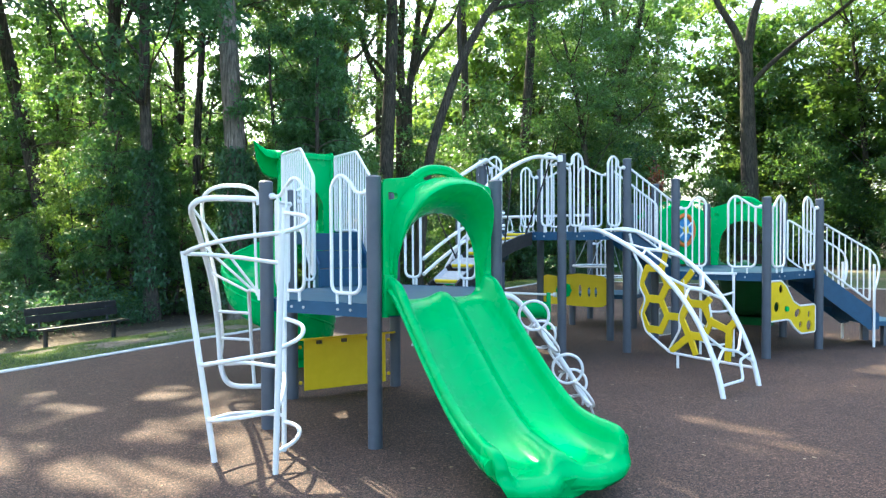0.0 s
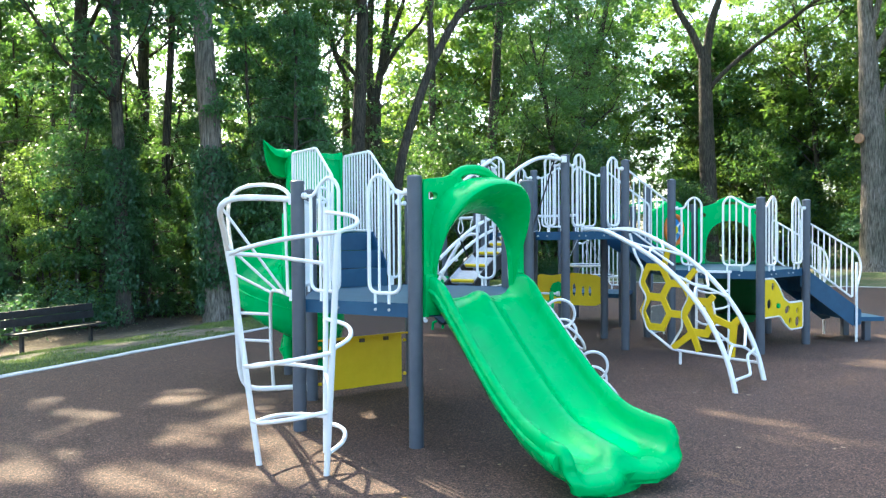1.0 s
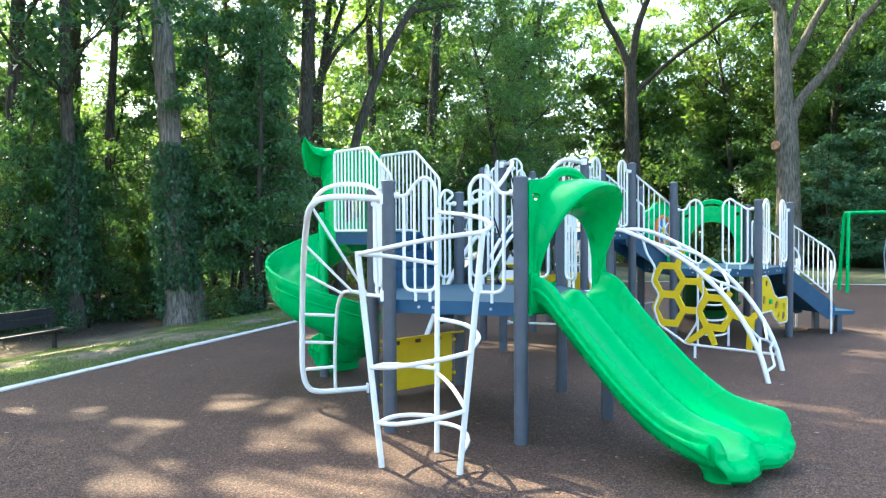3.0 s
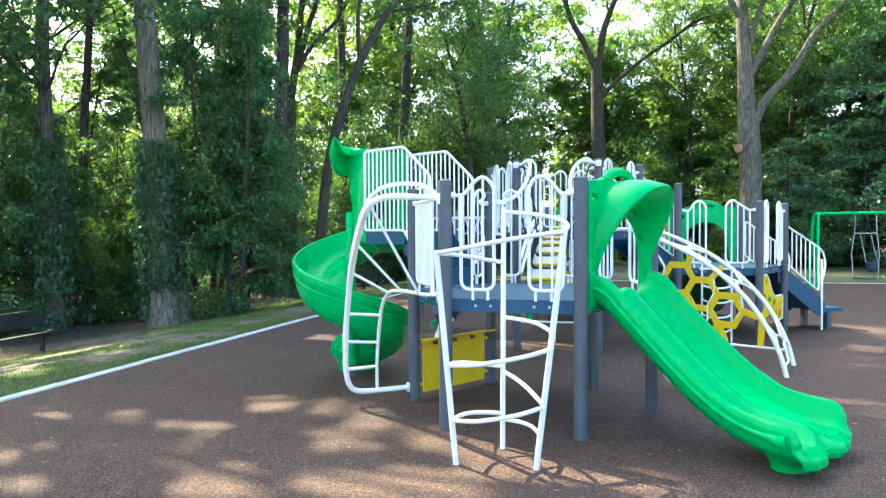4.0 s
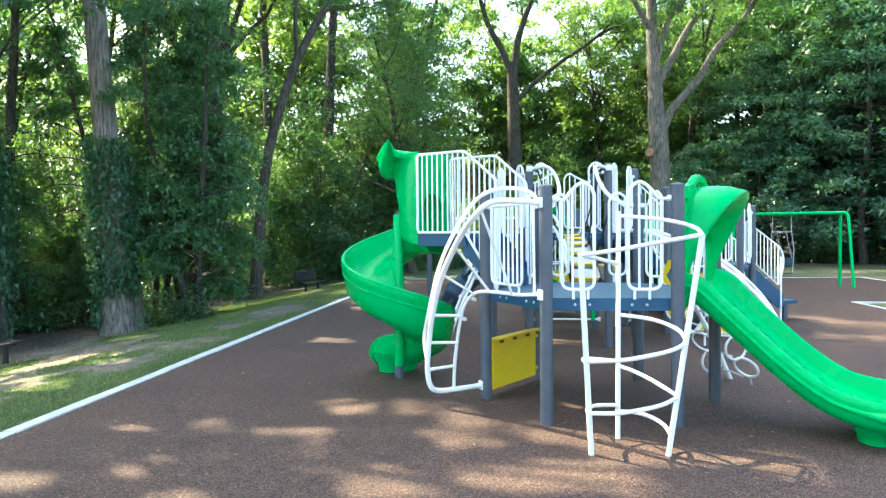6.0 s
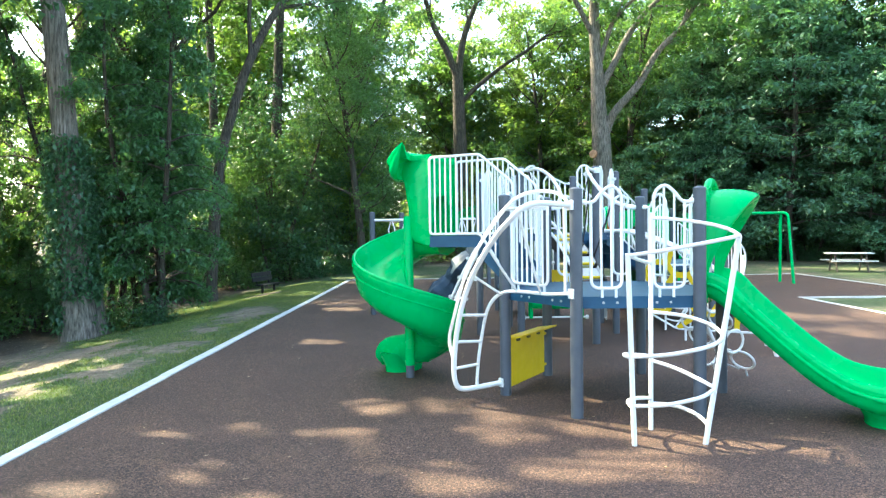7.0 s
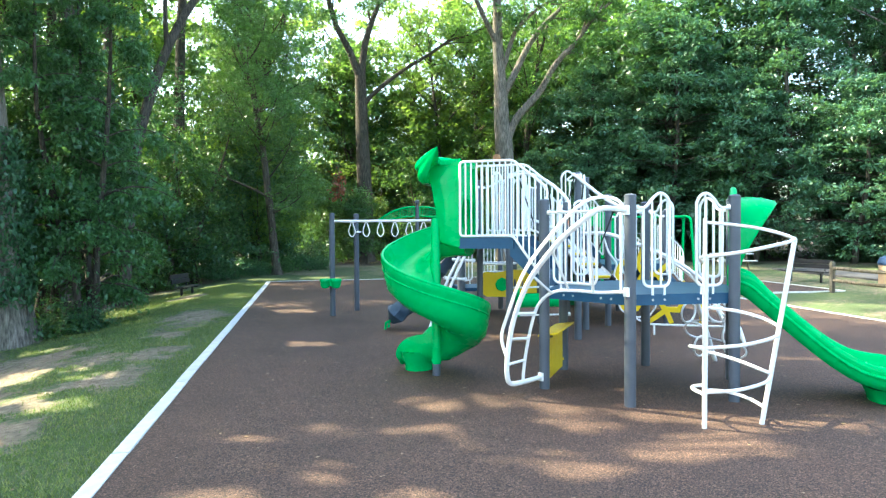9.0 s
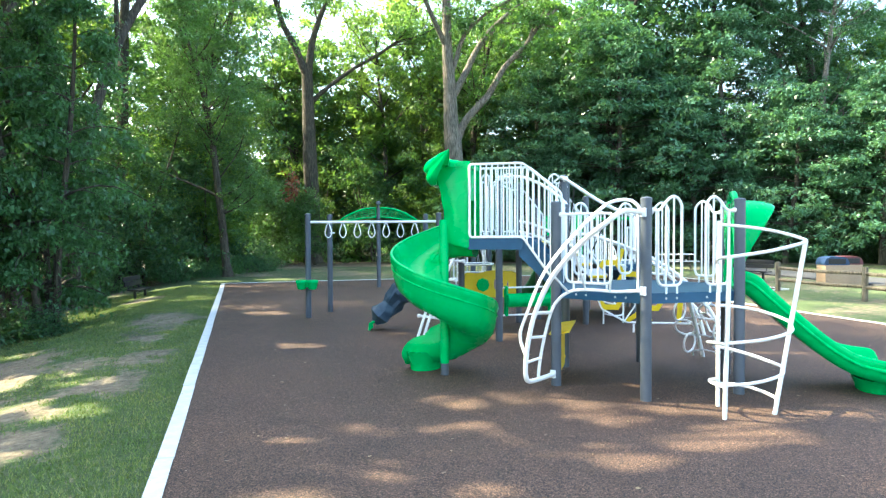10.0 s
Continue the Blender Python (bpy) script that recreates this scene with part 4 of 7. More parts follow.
# ---- ring climber beside the double slide ----
def ring_climber():
    ob = thing("ring_climber", (1.2, 7.7, 0), "white bowed beam with steel rings climbing to the platform", "climber")
    beam = curve_through([(0.26, 7.74, 1.18), (0.44, 7.77, 1.16), (0.58, 7.78, 1.02), (0.76, 7.80, 0.77), (1.0, 7.82, 0.42), (1.28, 7.85, -0.04)], 6)
    part("beam", tube(beam, 0.03, 12), WHITE, ob)
    upright, level = (0.12, 1.0, 0.1), (0.80, 0.18, 0.58)
    for c, facing in (((0.63, 7.50, 1.00), upright), ((0.79, 7.54, 0.75), level), ((0.96, 7.47, 0.47), upright), ((1.12, 7.47, 0.22), level),
                      ((0.77, 7.99, 0.74), upright), ((0.95, 7.99, 0.47), level), ((1.10, 7.99, 0.22), upright)):
        part("ring", ring_at(c, 0.148, 0.015, facing), WHITE, ob)
        part("link", tube([(c[0], c[1] + (0.05 if c[1] < 7.8 else -0.05), c[2] - 0.12), (c[0] + 0.06, 7.81, c[2] - 0.10)], 0.012, 8), STEEL, ob)
    for y in (7.48, 7.99):
        part("ground_pin", tube([(1.19, y, 0.10), (1.24, y, -0.05)], 0.012, 8), STEEL, ob)
    return ob


ring_climber()


# ---- sloping bridge between the two platforms ----
def bridge():
    a, ua, oa = edge_frame(PD, PE)
    b = (np.array(Q1) + np.array(Q2)) / 2
    d = unit(b - a)
    side = np.array([d[1], -d[0]])
    s0, length = 0.06, np.linalg.norm(b - a) - 0.06
    ob = thing("ramp_bridge", P3(a + d * 0.1, 1.2), "sloping mesh bridge with yellow rungs and white curved handrails", "bridge")

    def at(s, h, off):
        f = s / length
        return P3(a + d * s + side * off, 1.20 + 0.61 * f + 0.11 * math.sin(math.pi * f) + h)

    for off in (-0.18, 0.18):
        part("side_belt", loft([[at(s, -0.16, off - 0.012), at(s, 0.02, off - 0.012), at(s, 0.02, off + 0.012), at(s, -0.16, off + 0.012)] for s in np.linspace(s0, length, 12)]), BLACK, ob, "dark flexible side belt")
    for s in np.linspace(s0 + 0.10, length - 0.12, 6):
        step = part("step", loft([[at(s + q, h - 0.02, o) for o, h in ((-0.168, 0.05), (-0.138, 0.008), (0.138, 0.008), (0.168, 0.05), (0.168, 0.03), (0.138, -0.012), (-0.138, -0.012), (-0.168, 0.03))] for q in (0.0, 0.15, 0.30)]), STEEL, ob, "grey perforated step")
        part("nosing", tube([at(s, 0.0, -0.142), at(s, 0.0, 0.142)], 0.021, 10), YELLOW, step, "yellow nosing")
    for sgn, lo, hi in ((-1, PE, Q1), (1, PD, Q2)):
        lo, hi = np.array(lo), np.array(hi)
        pts = [P3(hi, 2.86), P3(hi - d * 0.10 - side * sgn * 0.10, 2.87), P3(hi - d * 0.42 - side * sgn * 0.24, 2.86), at(length * 0.6, 1.02, sgn * 0.30), at(length * 0.3, 0.95, sgn * 0.30), P3(lo + d * 0.28 - side * sgn * 0.20, 2.24), P3(lo + d * 0.05, 2.18)]
        rail = curve_through(pts, 8)
        part("hand_rail", tube(rail, 0.027, 12), WHITE, ob)
        for off, h in ((-0.25, 0.12), (-0.25, 0.30)) if sgn < 0 else ():
            part("low_rail", tube([at(s, h, off) for s in np.linspace(s0, length, 8)], 0.022, 10), WHITE, ob)
        for s in (0.22, 0.5, 0.8):
            top = rail[int(len(rail) * (1 - s) * 0.98)]
            part("rope", tube(curve_through([top, (top + at(length * s + 0.25, 0.0, sgn * 0.18)) / 2 + [0, 0, -0.03], at(length * s + 0.25, 0.0, sgn * 0.18)], 5), 0.011, 6), BLACK, ob)
        for xy, z in ((hi, 2.86), (lo, 2.18)):
            part("post_plate", box(P3(xy - d * 0.07 * (1 if z > 2.5 else -1), z) - [0.035, 0.035, 0.045], P3(xy - d * 0.07 * (1 if z > 2.5 else -1), z) + [0.035, 0.035, 0.045], 0.01), WHITE, ob)
    return ob


bridge()


# ---- arch climber with honeycomb panel ----
def arch_climber():
    ob = thing("arch_climber", (3.1, 8.6, 0), "white arched tube climber with bent rungs from the tall platform", "climber")
    starts, feet = [np.array([1.70, 10.64]), np.array([2.27, 11.02])], [np.array([2.785, 8.18]), np.array([3.46, 8.84])]

    bow = curve_through([(0, 1.86, 0), (0.10, 1.865, 0), (0.20, 1.82, 0), (0.41, 1.62, 0), (0.57, 1.42, 0), (0.70, 1.19, 0), (0.82, 0.90, 0), (0.90, 0.62, 0), (0.965, 0.30, 0), (1.0, 0.0, 0)], 8)
    step = np.r_[0, np.cumsum(np.hypot(*np.diff(bow[:, :2] * [2.6, 1.0], axis=0).T))]
    step /= step[-1]

    def at(i, f, off=0.0):
        s, h = np.interp(f, step, bow[:, 0]), np.interp(f, step, bow[:, 1])
        return P3(starts[i] + (feet[i] - starts[i]) * s, h + off)

    fs = np.linspace(0, 1, 25)
    for i in (0, 1):
        part("arch_rail", tube([at(i, f) for f in fs] + [P3(feet[i] + (feet[i] - starts[i]) * 0.002, -0.06)], 0.031, 12), WHITE, ob)
    for k, f in enumerate((0.13, 0.26, 0.39, 0.52, 0.65, 0.78, 0.90)):
        g = f + (0.07 if k % 2 else -0.05)
        p, q = at(0, f), at(1, f + 0.02)
        m1, m2 = at(0, g) * 0.68 + at(1, g) * 0.32, at(0, g + 0.02) * 0.32 + at(1, g + 0.02) * 0.68
        part("bent_rung", tube(rounded([p, m1, m2, q], 0.06, 3), 0.0175, 8), WHITE, ob)
    foot_rung = rounded([at(0, 0.962), at(0, 0.965) * 0.4 + at(1, 0.965) * 0.6, at(0, 0.90) * 0.35 + at(1, 0.90) * 0.65, at(1, 0.885)], 0.05, 3)
    part("bent_rung", tube(foot_rung, 0.0175, 8), WHITE, ob)
    part("link_bar", tube([at(0, 0.33) * 0.68 + at(1, 0.33) * 0.32, at(0, 0.47) * 0.68 + at(1, 0.47) * 0.32], 0.0175, 8), WHITE, ob)
    return ob


arch_climber()


def honeycomb():
    """Yellow honeycomb board in a white tube outline, upright under the arch's far rail."""
    e, f = np.array([2.27, 11.02]), np.array([3.46, 8.84])
    d = unit(f - e)
    ob = thing("honeycomb_panel", P3(e + d * 1.05, 0), "yellow honeycomb climbing board in a white tube frame", "climber")

    def at(s, z):
        return P3(e + d * s, z)

    outline = [(0.30, 1.80), (0.40, 1.50), (0.56, 1.28), (0.49, 1.07), (0.63, 0.88), (0.54, 0.66), (0.63, 0.43), (1.08, 0.19), (1.60, 0.19), (2.41, 0.20)]
    part("frame", tube(rounded([at(s, z) for s, z in outline], 0.06, 4), 0.019, 10), WHITE, ob, "white bent tube frame")
    part("leg", tube([at(1.22, -0.04), at(1.22, 0.19)], 0.019, 10), WHITE, ob)
    inner = [(1.33, 1.20), (1.36, 0.94), (1.25, 0.74), (1.25, 0.51), (1.05, 0.21)]
    part("inner_frame", tube(rounded([at(s, z) for s, z in inner], 0.05, 4), 0.016, 8), WHITE, ob)
    part("inner_frame", tube(rounded([at(s, z) for s, z in ((1.72, 1.02), (1.78, 0.74), (1.70, 0.60))], 0.04, 4), 0.014, 8), WHITE, ob)
    # flat-topped hexagon cells of one lattice, then the loose arms
    reach = 0.248
    layer = 0
    for cx, cz in ((0.78, 1.11), (0.79, 0.68), (1.155, 0.895), (1.527, 0.68)):
        hexagon = [(cx + (reach + 0.046) * math.cos(k * math.pi / 3), cz + (reach + 0.052) * math.sin(k * math.pi / 3)) for k in range(6)]
        hole = [(cx + (reach - 0.052) * math.cos(k * math.pi / 3), cz + (reach - 0.062) * math.sin(k * math.pi / 3)) for k in range(6)]
        layer += 1
        part("cell", board(hexagon, [hole], P3(e, 0), (*d, 0), (0, 0, 1), 0.02 + 0.001 * layer), YELLOW, ob)
    for p, q in (((0.93, 1.33), (1.02, 1.58)), ((1.28, 1.11), (1.47, 1.31)), ((1.66, 0.86), (1.76, 0.98)), ((1.78, 0.68), (2.06, 0.60)), ((2.06, 0.62), (2.03, 0.22)), ((1.42, 0.45), (1.10, 0.21)), ((1.42, 0.47), (1.53, 0.22)), ((2.03, 0.60), (2.14, 0.72))):
        p, q = np.array(p), np.array(q)
        w = unit(q - p)
        n2 = np.array([-w[1], w[0]]) * 0.048
        layer += 1
        part("arm", board([p - n2 - w * 0.04, q - n2 * 0.8, q + n2 * 0.8, p + n2 - w * 0.04], [], P3(e, 0), (*d, 0), (0, 0, 1), 0.02 + 0.001 * layer), YELLOW, ob)
    return ob


honeycomb()

# grey board low between two posts of the third platform
PB0, PB1 = np.array(R6), np.array(R5)
UB = unit(PB1 - PB0)
low_board = thing("low_panel", P3(PB0 + UB * 0.32, 0.05), "pale grey board in a thin frame between the posts", "play panel")
part("panel", board([(0.10, 0.06), (0.52, 0.06), (0.52, 0.52), (0.10, 0.52)], [], P3(PB0, 0), (*UB, 0), (0, 0, 1), 0.015), STEEL, low_board)
part("frame", tube(rounded([P3(PB0 + UB * s, z) for s, z in ((0.10, 0.06), (0.52, 0.06), (0.52, 0.52), (0.10, 0.52))], 0.04, 4, True), 0.012, 8, True), WHITE, low_board)
for z in (0.15, 0.43):
    part("clamp", disc_of(P3(PB0 + UB * 0.08, z), 0.025, 0.04, 8, (*UB, 0)), WHITE, low_board)
part("leg", tube([P3(PB0 + UB * 0.5, -0.02), P3(PB0 + UB * 0.5, 0.07)], 0.015, 8), WHITE, low_board)

# rung ladder under the third platform's front edge
MF, UF, OF = edge_frame(R1, R2)
lad = thing("rung_ladder", P3(MF, 0), "thin white ladder hung on the platform edge with bowed rungs", "ladder")
for s in (-0.26, 0.20):
    part("stile", tube([P3(MF + UF * s + OF * 0.06, -0.03), P3(MF + UF * s + OF * 0.06, 1.20)], 0.019, 10), WHITE, lad)
part("top_plate", box(P3(MF - UF * 0.03 + OF * 0.05, 1.215) - [0.27, 0.035, 0.02], P3(MF - UF * 0.03 + OF * 0.05, 1.215) + [0.27, 0.035, 0.014], 0.006, math.degrees(math.atan2(UF[1], UF[0])), MF - UF * 0.03 + OF * 0.05), WHITE, lad)
for z in (0.22, 0.46, 0.70, 0.94):
    part("rung", tube(curve_through([P3(MF + UF * s + OF * (0.06 + o), z + dz) for s, o, dz in ((-0.26, 0, 0), (-0.16, 0.12, -0.03), (-0.03, 0.16, -0.04), (0.10, 0.12, -0.03), (0.20, 0, 0))], 5), 0.0165, 8), WHITE, lad)

# yellow rock board between two posts
MR, UR, OR = edge_frame(R2, R3)
rock = thing("hole_panel", P3(MR, 0.3), "yellow cut-out climbing board with oval holes in a white rim", "play panel")
shape = [(-0.64, 1.10), (-0.34, 1.10), (-0.20, 1.00), (-0.02, 0.78), (0.16, 0.70), (0.60, 0.70), (0.60, 0.28), (0.20, 0.28), (0.02, 0.38), (-0.14, 0.52), (-0.64, 0.52)]
oval = [ellipse(-0.36, 0.98, 0.05, 0.06), ellipse(-0.47, 0.72, 0.07, 0.075), ellipse(-0.22, 0.68, 0.045, 0.05), ellipse(0.09, 0.60, 0.085, 0.06, 16, 0.4), ellipse(0.42, 0.56, 0.04, 0.055), ellipse(0.18, 0.42, 0.045, 0.05), ellipse(0.42, 0.39, 0.075, 0.08)]
soft = [tuple(q[:2]) for q in rounded([(s, z, 0) for s, z in shape], 0.05, 3, True)]
part("board", board(soft, oval, P3(MR, 0), (*UR, 0), (0, 0, 1), 0.02), YELLOW, rock)
part("rim", tube([P3(MR + UR * s, z) for s, z in soft], 0.017, 8, True), WHITE, rock, "white tube rim")
part("knob", disc_of(P3(MR + UR * -0.22 + OR * 0.01, 0.68), 0.04, 0.03, 12, (*OR, 0)), GREEN, rock, "small green knob")

# green hooded slide and wheel panel on the third platform's far edges
hood(R4, R5, 1.22, "green moulded hood over the far slide entry", GREEN, 0.25)
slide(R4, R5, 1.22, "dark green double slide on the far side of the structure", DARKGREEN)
MW, UW, OW = edge_frame(R5, R6)
wheel = thing("wheel_panel", P3(MW, 1.25), "green moulded panel with an orange and blue play wheel", "play panel")
wshape = [tuple(q[:2]) for q in rounded([(-0.60, 1.26, 0), (0.60, 1.26, 0), (0.60, 2.20, 0), (0.35, 2.24, 0), (0.2, 2.36, 0), (-0.2, 2.36, 0), (-0.35, 2.24, 0), (-0.60, 2.20, 0)], 0.08, 3, True)]
part("panel", board(wshape, [], P3(MW, 0), (*UW, 0), (0, 0, 1), 0.06), GREEN, wheel)
part("wheel_rim", ring_at(P3(MW - OW * 0.06, 1.85), 0.26, 0.035, (*OW, 0)), ORANGE, wheel, "orange ring")
part("wheel_disc", disc_of(P3(MW - OW * 0.04, 1.85), 0.2, 0.03, 24, (*(-OW), 0)), BLUE, wheel, "blue disc")
part("hub", disc_of(P3(MW - OW * 0.07, 1.85), 0.07, 0.03, 16, (*(-OW), 0)), YELLOW, wheel, "yellow hub")
for k in range(3):
    q = k * math.pi / 3 + 0.4
    a, b = (P3(MW - OW * 0.075 + UW * c * 0.22 * math.cos(q), 1.85 + c * 0.22 * math.sin(q)) for c in (-1, 1))
    part("spoke", tube([a, b], 0.016, 8), WHITE, wheel)

# ---- climbers and panels behind the tall platform ----
def rock_climber():
    """A slate-blue moulded slope of swelling, faceted lumps with a seam down its spine."""
    ob = thing("rock_climber", (-0.15, 13.8, 0), "slate-blue moulded plastic rock climber with swelling lumps", "climber")
    a, b = np.array([-0.20, 13.90, 0.14]), np.array([0.72, 12.80, 1.72])
    d = unit(b - a)
    side = unit(np.cross(d, (0, 0, 1)))
    up = np.cross(side, d)
    rows, seam = [], []
    for i in range(45):
        f = i / 44
        c = a + (b - a) * f
        end = min(1.0, 0.35 + f * 7) * min(1.0, 0.5 + (1 - f) * 6)
        ring = []
        for k in range(20):
            q = 2 * math.pi * k / 20
            lump = 0.5 + 0.5 * math.sin(f * 21 + (0 if math.cos(q) > 0 else 2.4)) ** 3
            facet = noise.noise(Vector((math.cos(q) * 1.6, math.sin(q) * 1.6, f * 6.5)))
            w = (0.22 + 0.13 * lump + 0.09 * facet) * end
            t = (0.15 + 0.08 * lump + 0.08 * facet) * end
            ring.append(c + side * math.cos(q) * w + up * math.sin(q) * t)
        rows.append(ring)
        seam.append(ring[5] + up * 0.004)
    part("rock_shell", loft(rows), SLATE, ob, "", 28)
    part("seam", tube(seam[2:-2], 0.008, 6), SLATE, ob)
    for k in (-0.13, 0.13):
        foot = a + side * k
        part("foot", tube([(foot[0] - 0.06, foot[1] + 0.07, -0.02), (foot[0] - 0.05, foot[1] + 0.06, 0.13), (foot[0] + 0.02, foot[1], 0.17)], 0.026, 8), GREEN, ob, "green foot")
    return ob


rock_climber()


def stick_ladder():
    ob = thing("stick_ladder", (-0.75, 12.0, 0), "white sloping pole ladder with stub rungs either side", "climber")
    for dy in (-0.07, 0.07):
        rail = curve_through([(0.27, 11.78 + dy, 1.80), (0.05, 11.82 + dy, 1.74), (-0.25, 11.90 + dy, 1.25), (-0.55, 11.97 + dy, 0.62), (-0.80, 12.02 + dy, -0.03)], 6)
        part("rail", tube(rail, 0.026, 10), WHITE, ob)
    for f in (0.18, 0.38, 0.58, 0.78):
        c = np.array([0.05 - 0.80 * f, 11.83 + 0.19 * f, 1.70 - 1.62 * f])
        part("stub_rung", tube([c + [0, -0.26, 0], c + [0, 0.26, 0]], 0.024, 10), WHITE, ob)
        for s in (-0.26, 0.26):
            part("end_cap", tube([c + [0, s - 0.02, 0], c + [0, s + 0.02, 0]], 0.034, 10), WHITE, ob)
    return ob


stick_ladder()


def drum_tube():
    """Green roller hung on two bars under the tall platform."""
    ob = thing("roller_drum", (1.3, 11.8, 0.4), "green plastic roller between white bars under the platform", "play panel")
    a, b = np.array([0.42, 11.18]), np.array([1.32, 10.66])
    d = unit(b - a)
    for z in (0.44, 0.93):
        part("bar", tube([P3(a, z), P3(b, z)], 0.016, 8), WHITE, ob)
        for q in (a, b):
            part("bar_end", tube([P3(q - d * 0.02, z), P3(q + d * 0.02, z)], 0.035, 10), WHITE, ob)
    c0, c1 = a + d * 0.10, b - d * 0.10
    part("roller", tube([P3(c0, 0.70), P3(c0 + d * 0.02, 0.70), P3(c1 - d * 0.02, 0.70), P3(c1, 0.70)], [0.10, 0.125, 0.125, 0.10], 20), GREEN, ob)
    for q in (c0, c1):
        part("hanger", box(P3(q, 0.42) - [0.03, 0.03, 0], P3(q, 0.96) + [0.03, 0.03, 0], 0.012), GREEN, ob)
    return ob


drum_tube()

# yellow panel with slots and a green knob between two back posts
MB, UB, OB = edge_frame(Q4, Q5)
slot = thing("slot_panel", P3(MB, 0.5), "wavy yellow play board with slots and a green knob", "play panel")
wave = [(-0.58, 0.60), (-0.2, 0.55), (0.2, 0.57), (0.58, 0.62), (0.58, 1.05), (0.3, 1.06), (0.0, 1.11), (-0.25, 1.10), (-0.58, 1.03)]
wave = [tuple(q[:2]) for q in curve_through([(s, z, 0) for s, z in wave], 3, True)]
part("board", board(wave, [ellipse(-0.10, 0.82, 0.03, 0.11), ellipse(-0.26, 0.80, 0.025, 0.09), ellipse(-0.38, 0.80, 0.025, 0.09)], P3(MB, 0), (*UB, 0), (0, 0, 1), 0.02), YELLOW, slot)
part("knob", disc_of(P3(MB + UB * 0.18 - OB * 0.01, 0.82), 0.14, 0.06, 8, (*(-OB), 0)), GREEN, slot, "green faceted knob")


def back_deck():
    """Low landing beyond the tall platform, with hanging pads and an overhead ring rail."""
    c = [(2.25, 14.55), (3.30, 13.95), (3.85, 14.95), (2.80, 15.55)]
    ob = thing("play_platform", (3.05, 14.75, 0), "low square navy platform on grey posts behind the structure", "platform")
    part("deck", slab(c, 0.54, 0.62), NAVY, ob)
    for q in c:
        post(ob, q, 2.35)
    guard(c[2], c[3], 0.62, 0.5)
    guard(c[3], c[2], 0.62, 0.5)
    guard(c[1], c[2], 0.62, 0.45)
    return ob


back_deck()


def pad(c, hang):
    ob = thing("stepping_pad", P3(c[:2], c[2]), "round grey stepping pad with a white rim hung on chains", "stepping pad", "hanging stepping pads")
    part("plate", disc_of((c[0], c[1], c[2] - 0.02), 0.38, 0.025, 28), SLATE, ob)
    part("rim", ring_at(c, 0.39, 0.020, (0, 0, 1), 32), WHITE, ob)
    for k in range(3):
        a = k * 2.094 + 0.5
        p = np.array([c[0] + 0.38 * math.cos(a), c[1] + 0.38 * math.sin(a), c[2]])
        q = np.array([c[0] + 0.1 * math.cos(a), c[1] + 0.1 * math.sin(a), hang])
        part("chain", tube(curve_through([p, (p + q) / 2 + [0, 0, -0.02], q], 4), 0.008, 6), STEEL, ob)
    part("beam", tube([(c[0] - 0.5, c[1] - 0.3, hang), (c[0] + 0.5, c[1] + 0.3, hang)], 0.025, 10), WHITE, ob)
    return ob


pad((2.50, 13.65, 1.20), 1.78)
pad((2.80, 13.95, 0.97), 1.78)


def ring_rail():
    """Overhead white rail with hanging loops between pairs of grey posts."""
    a, b = np.array([0.55, 16.77]), np.array([2.52, 14.25])
    d = unit(b - a)
    ob = thing("overhead_rings", P3(a, 0), "overhead white rail with hanging loop grips between grey posts", "climber")
    for q in ((0.04, 16.50), (1.06, 17.06)):
        post(ob, q, 2.34)
    part("cross_bar", tube([(0.04, 16.50, 2.15), (1.06, 17.06, 2.15)], 0.03, 10), WHITE, ob)
    for off, w in ((0.0, 0.028),):
        part("rail", tube([P3(a, 2.15), P3(b, 2.15)], w, 10), WHITE, ob)
    part("side_rail", tube([(0.04, 16.50, 2.15), (2.25, 14.55, 2.15)], 0.028, 10), WHITE, ob)
    for i in range(7):
        c = np.array([0.04, 16.5]) + (np.array([2.25, 14.55]) - np.array([0.04, 16.5])) * (0.155 + 0.11 * i)
        loop_pts = [P3(c + d * s, 2.13 + z) for s, z in ((0, 0), (-0.06, -0.14), (-0.075, -0.24), (-0.03, -0.32), (0.03, -0.32), (0.075, -0.24), (0.06, -0.14))]
        part("loop_grip", tube(curve_through(loop_pts, 4, True), 0.013, 8, True), WHITE, ob)
    pod = part("drum_bracket", box((-0.16, 16.28, 0.70), (0.04, 16.46, 0.80), 0.02), GREEN, ob, "green bracket on the post")
    for cx, cy in ((-0.19, 16.43), (-0.01, 16.27)):
        rows = [[(cx + w * math.cos(q), cy + w * math.sin(q), z) for q in np.arange(22) * 2 * np.pi / 22] for w, z in ((0.05, 0.645), (0.085, 0.66), (0.108, 0.72), (0.115, 0.79), (0.128, 0.805), (0.128, 0.845), (0.118, 0.86), (0.10, 0.852))]
        part("drum_cup", loft(rows), GREEN, pod, "round green drum with a raised rim")
    part("white_step", box((1.02, 16.93, 1.88), (1.12, 17.0, 1.92), 0.015), WHITE, ob)
    return ob


ring_rail()


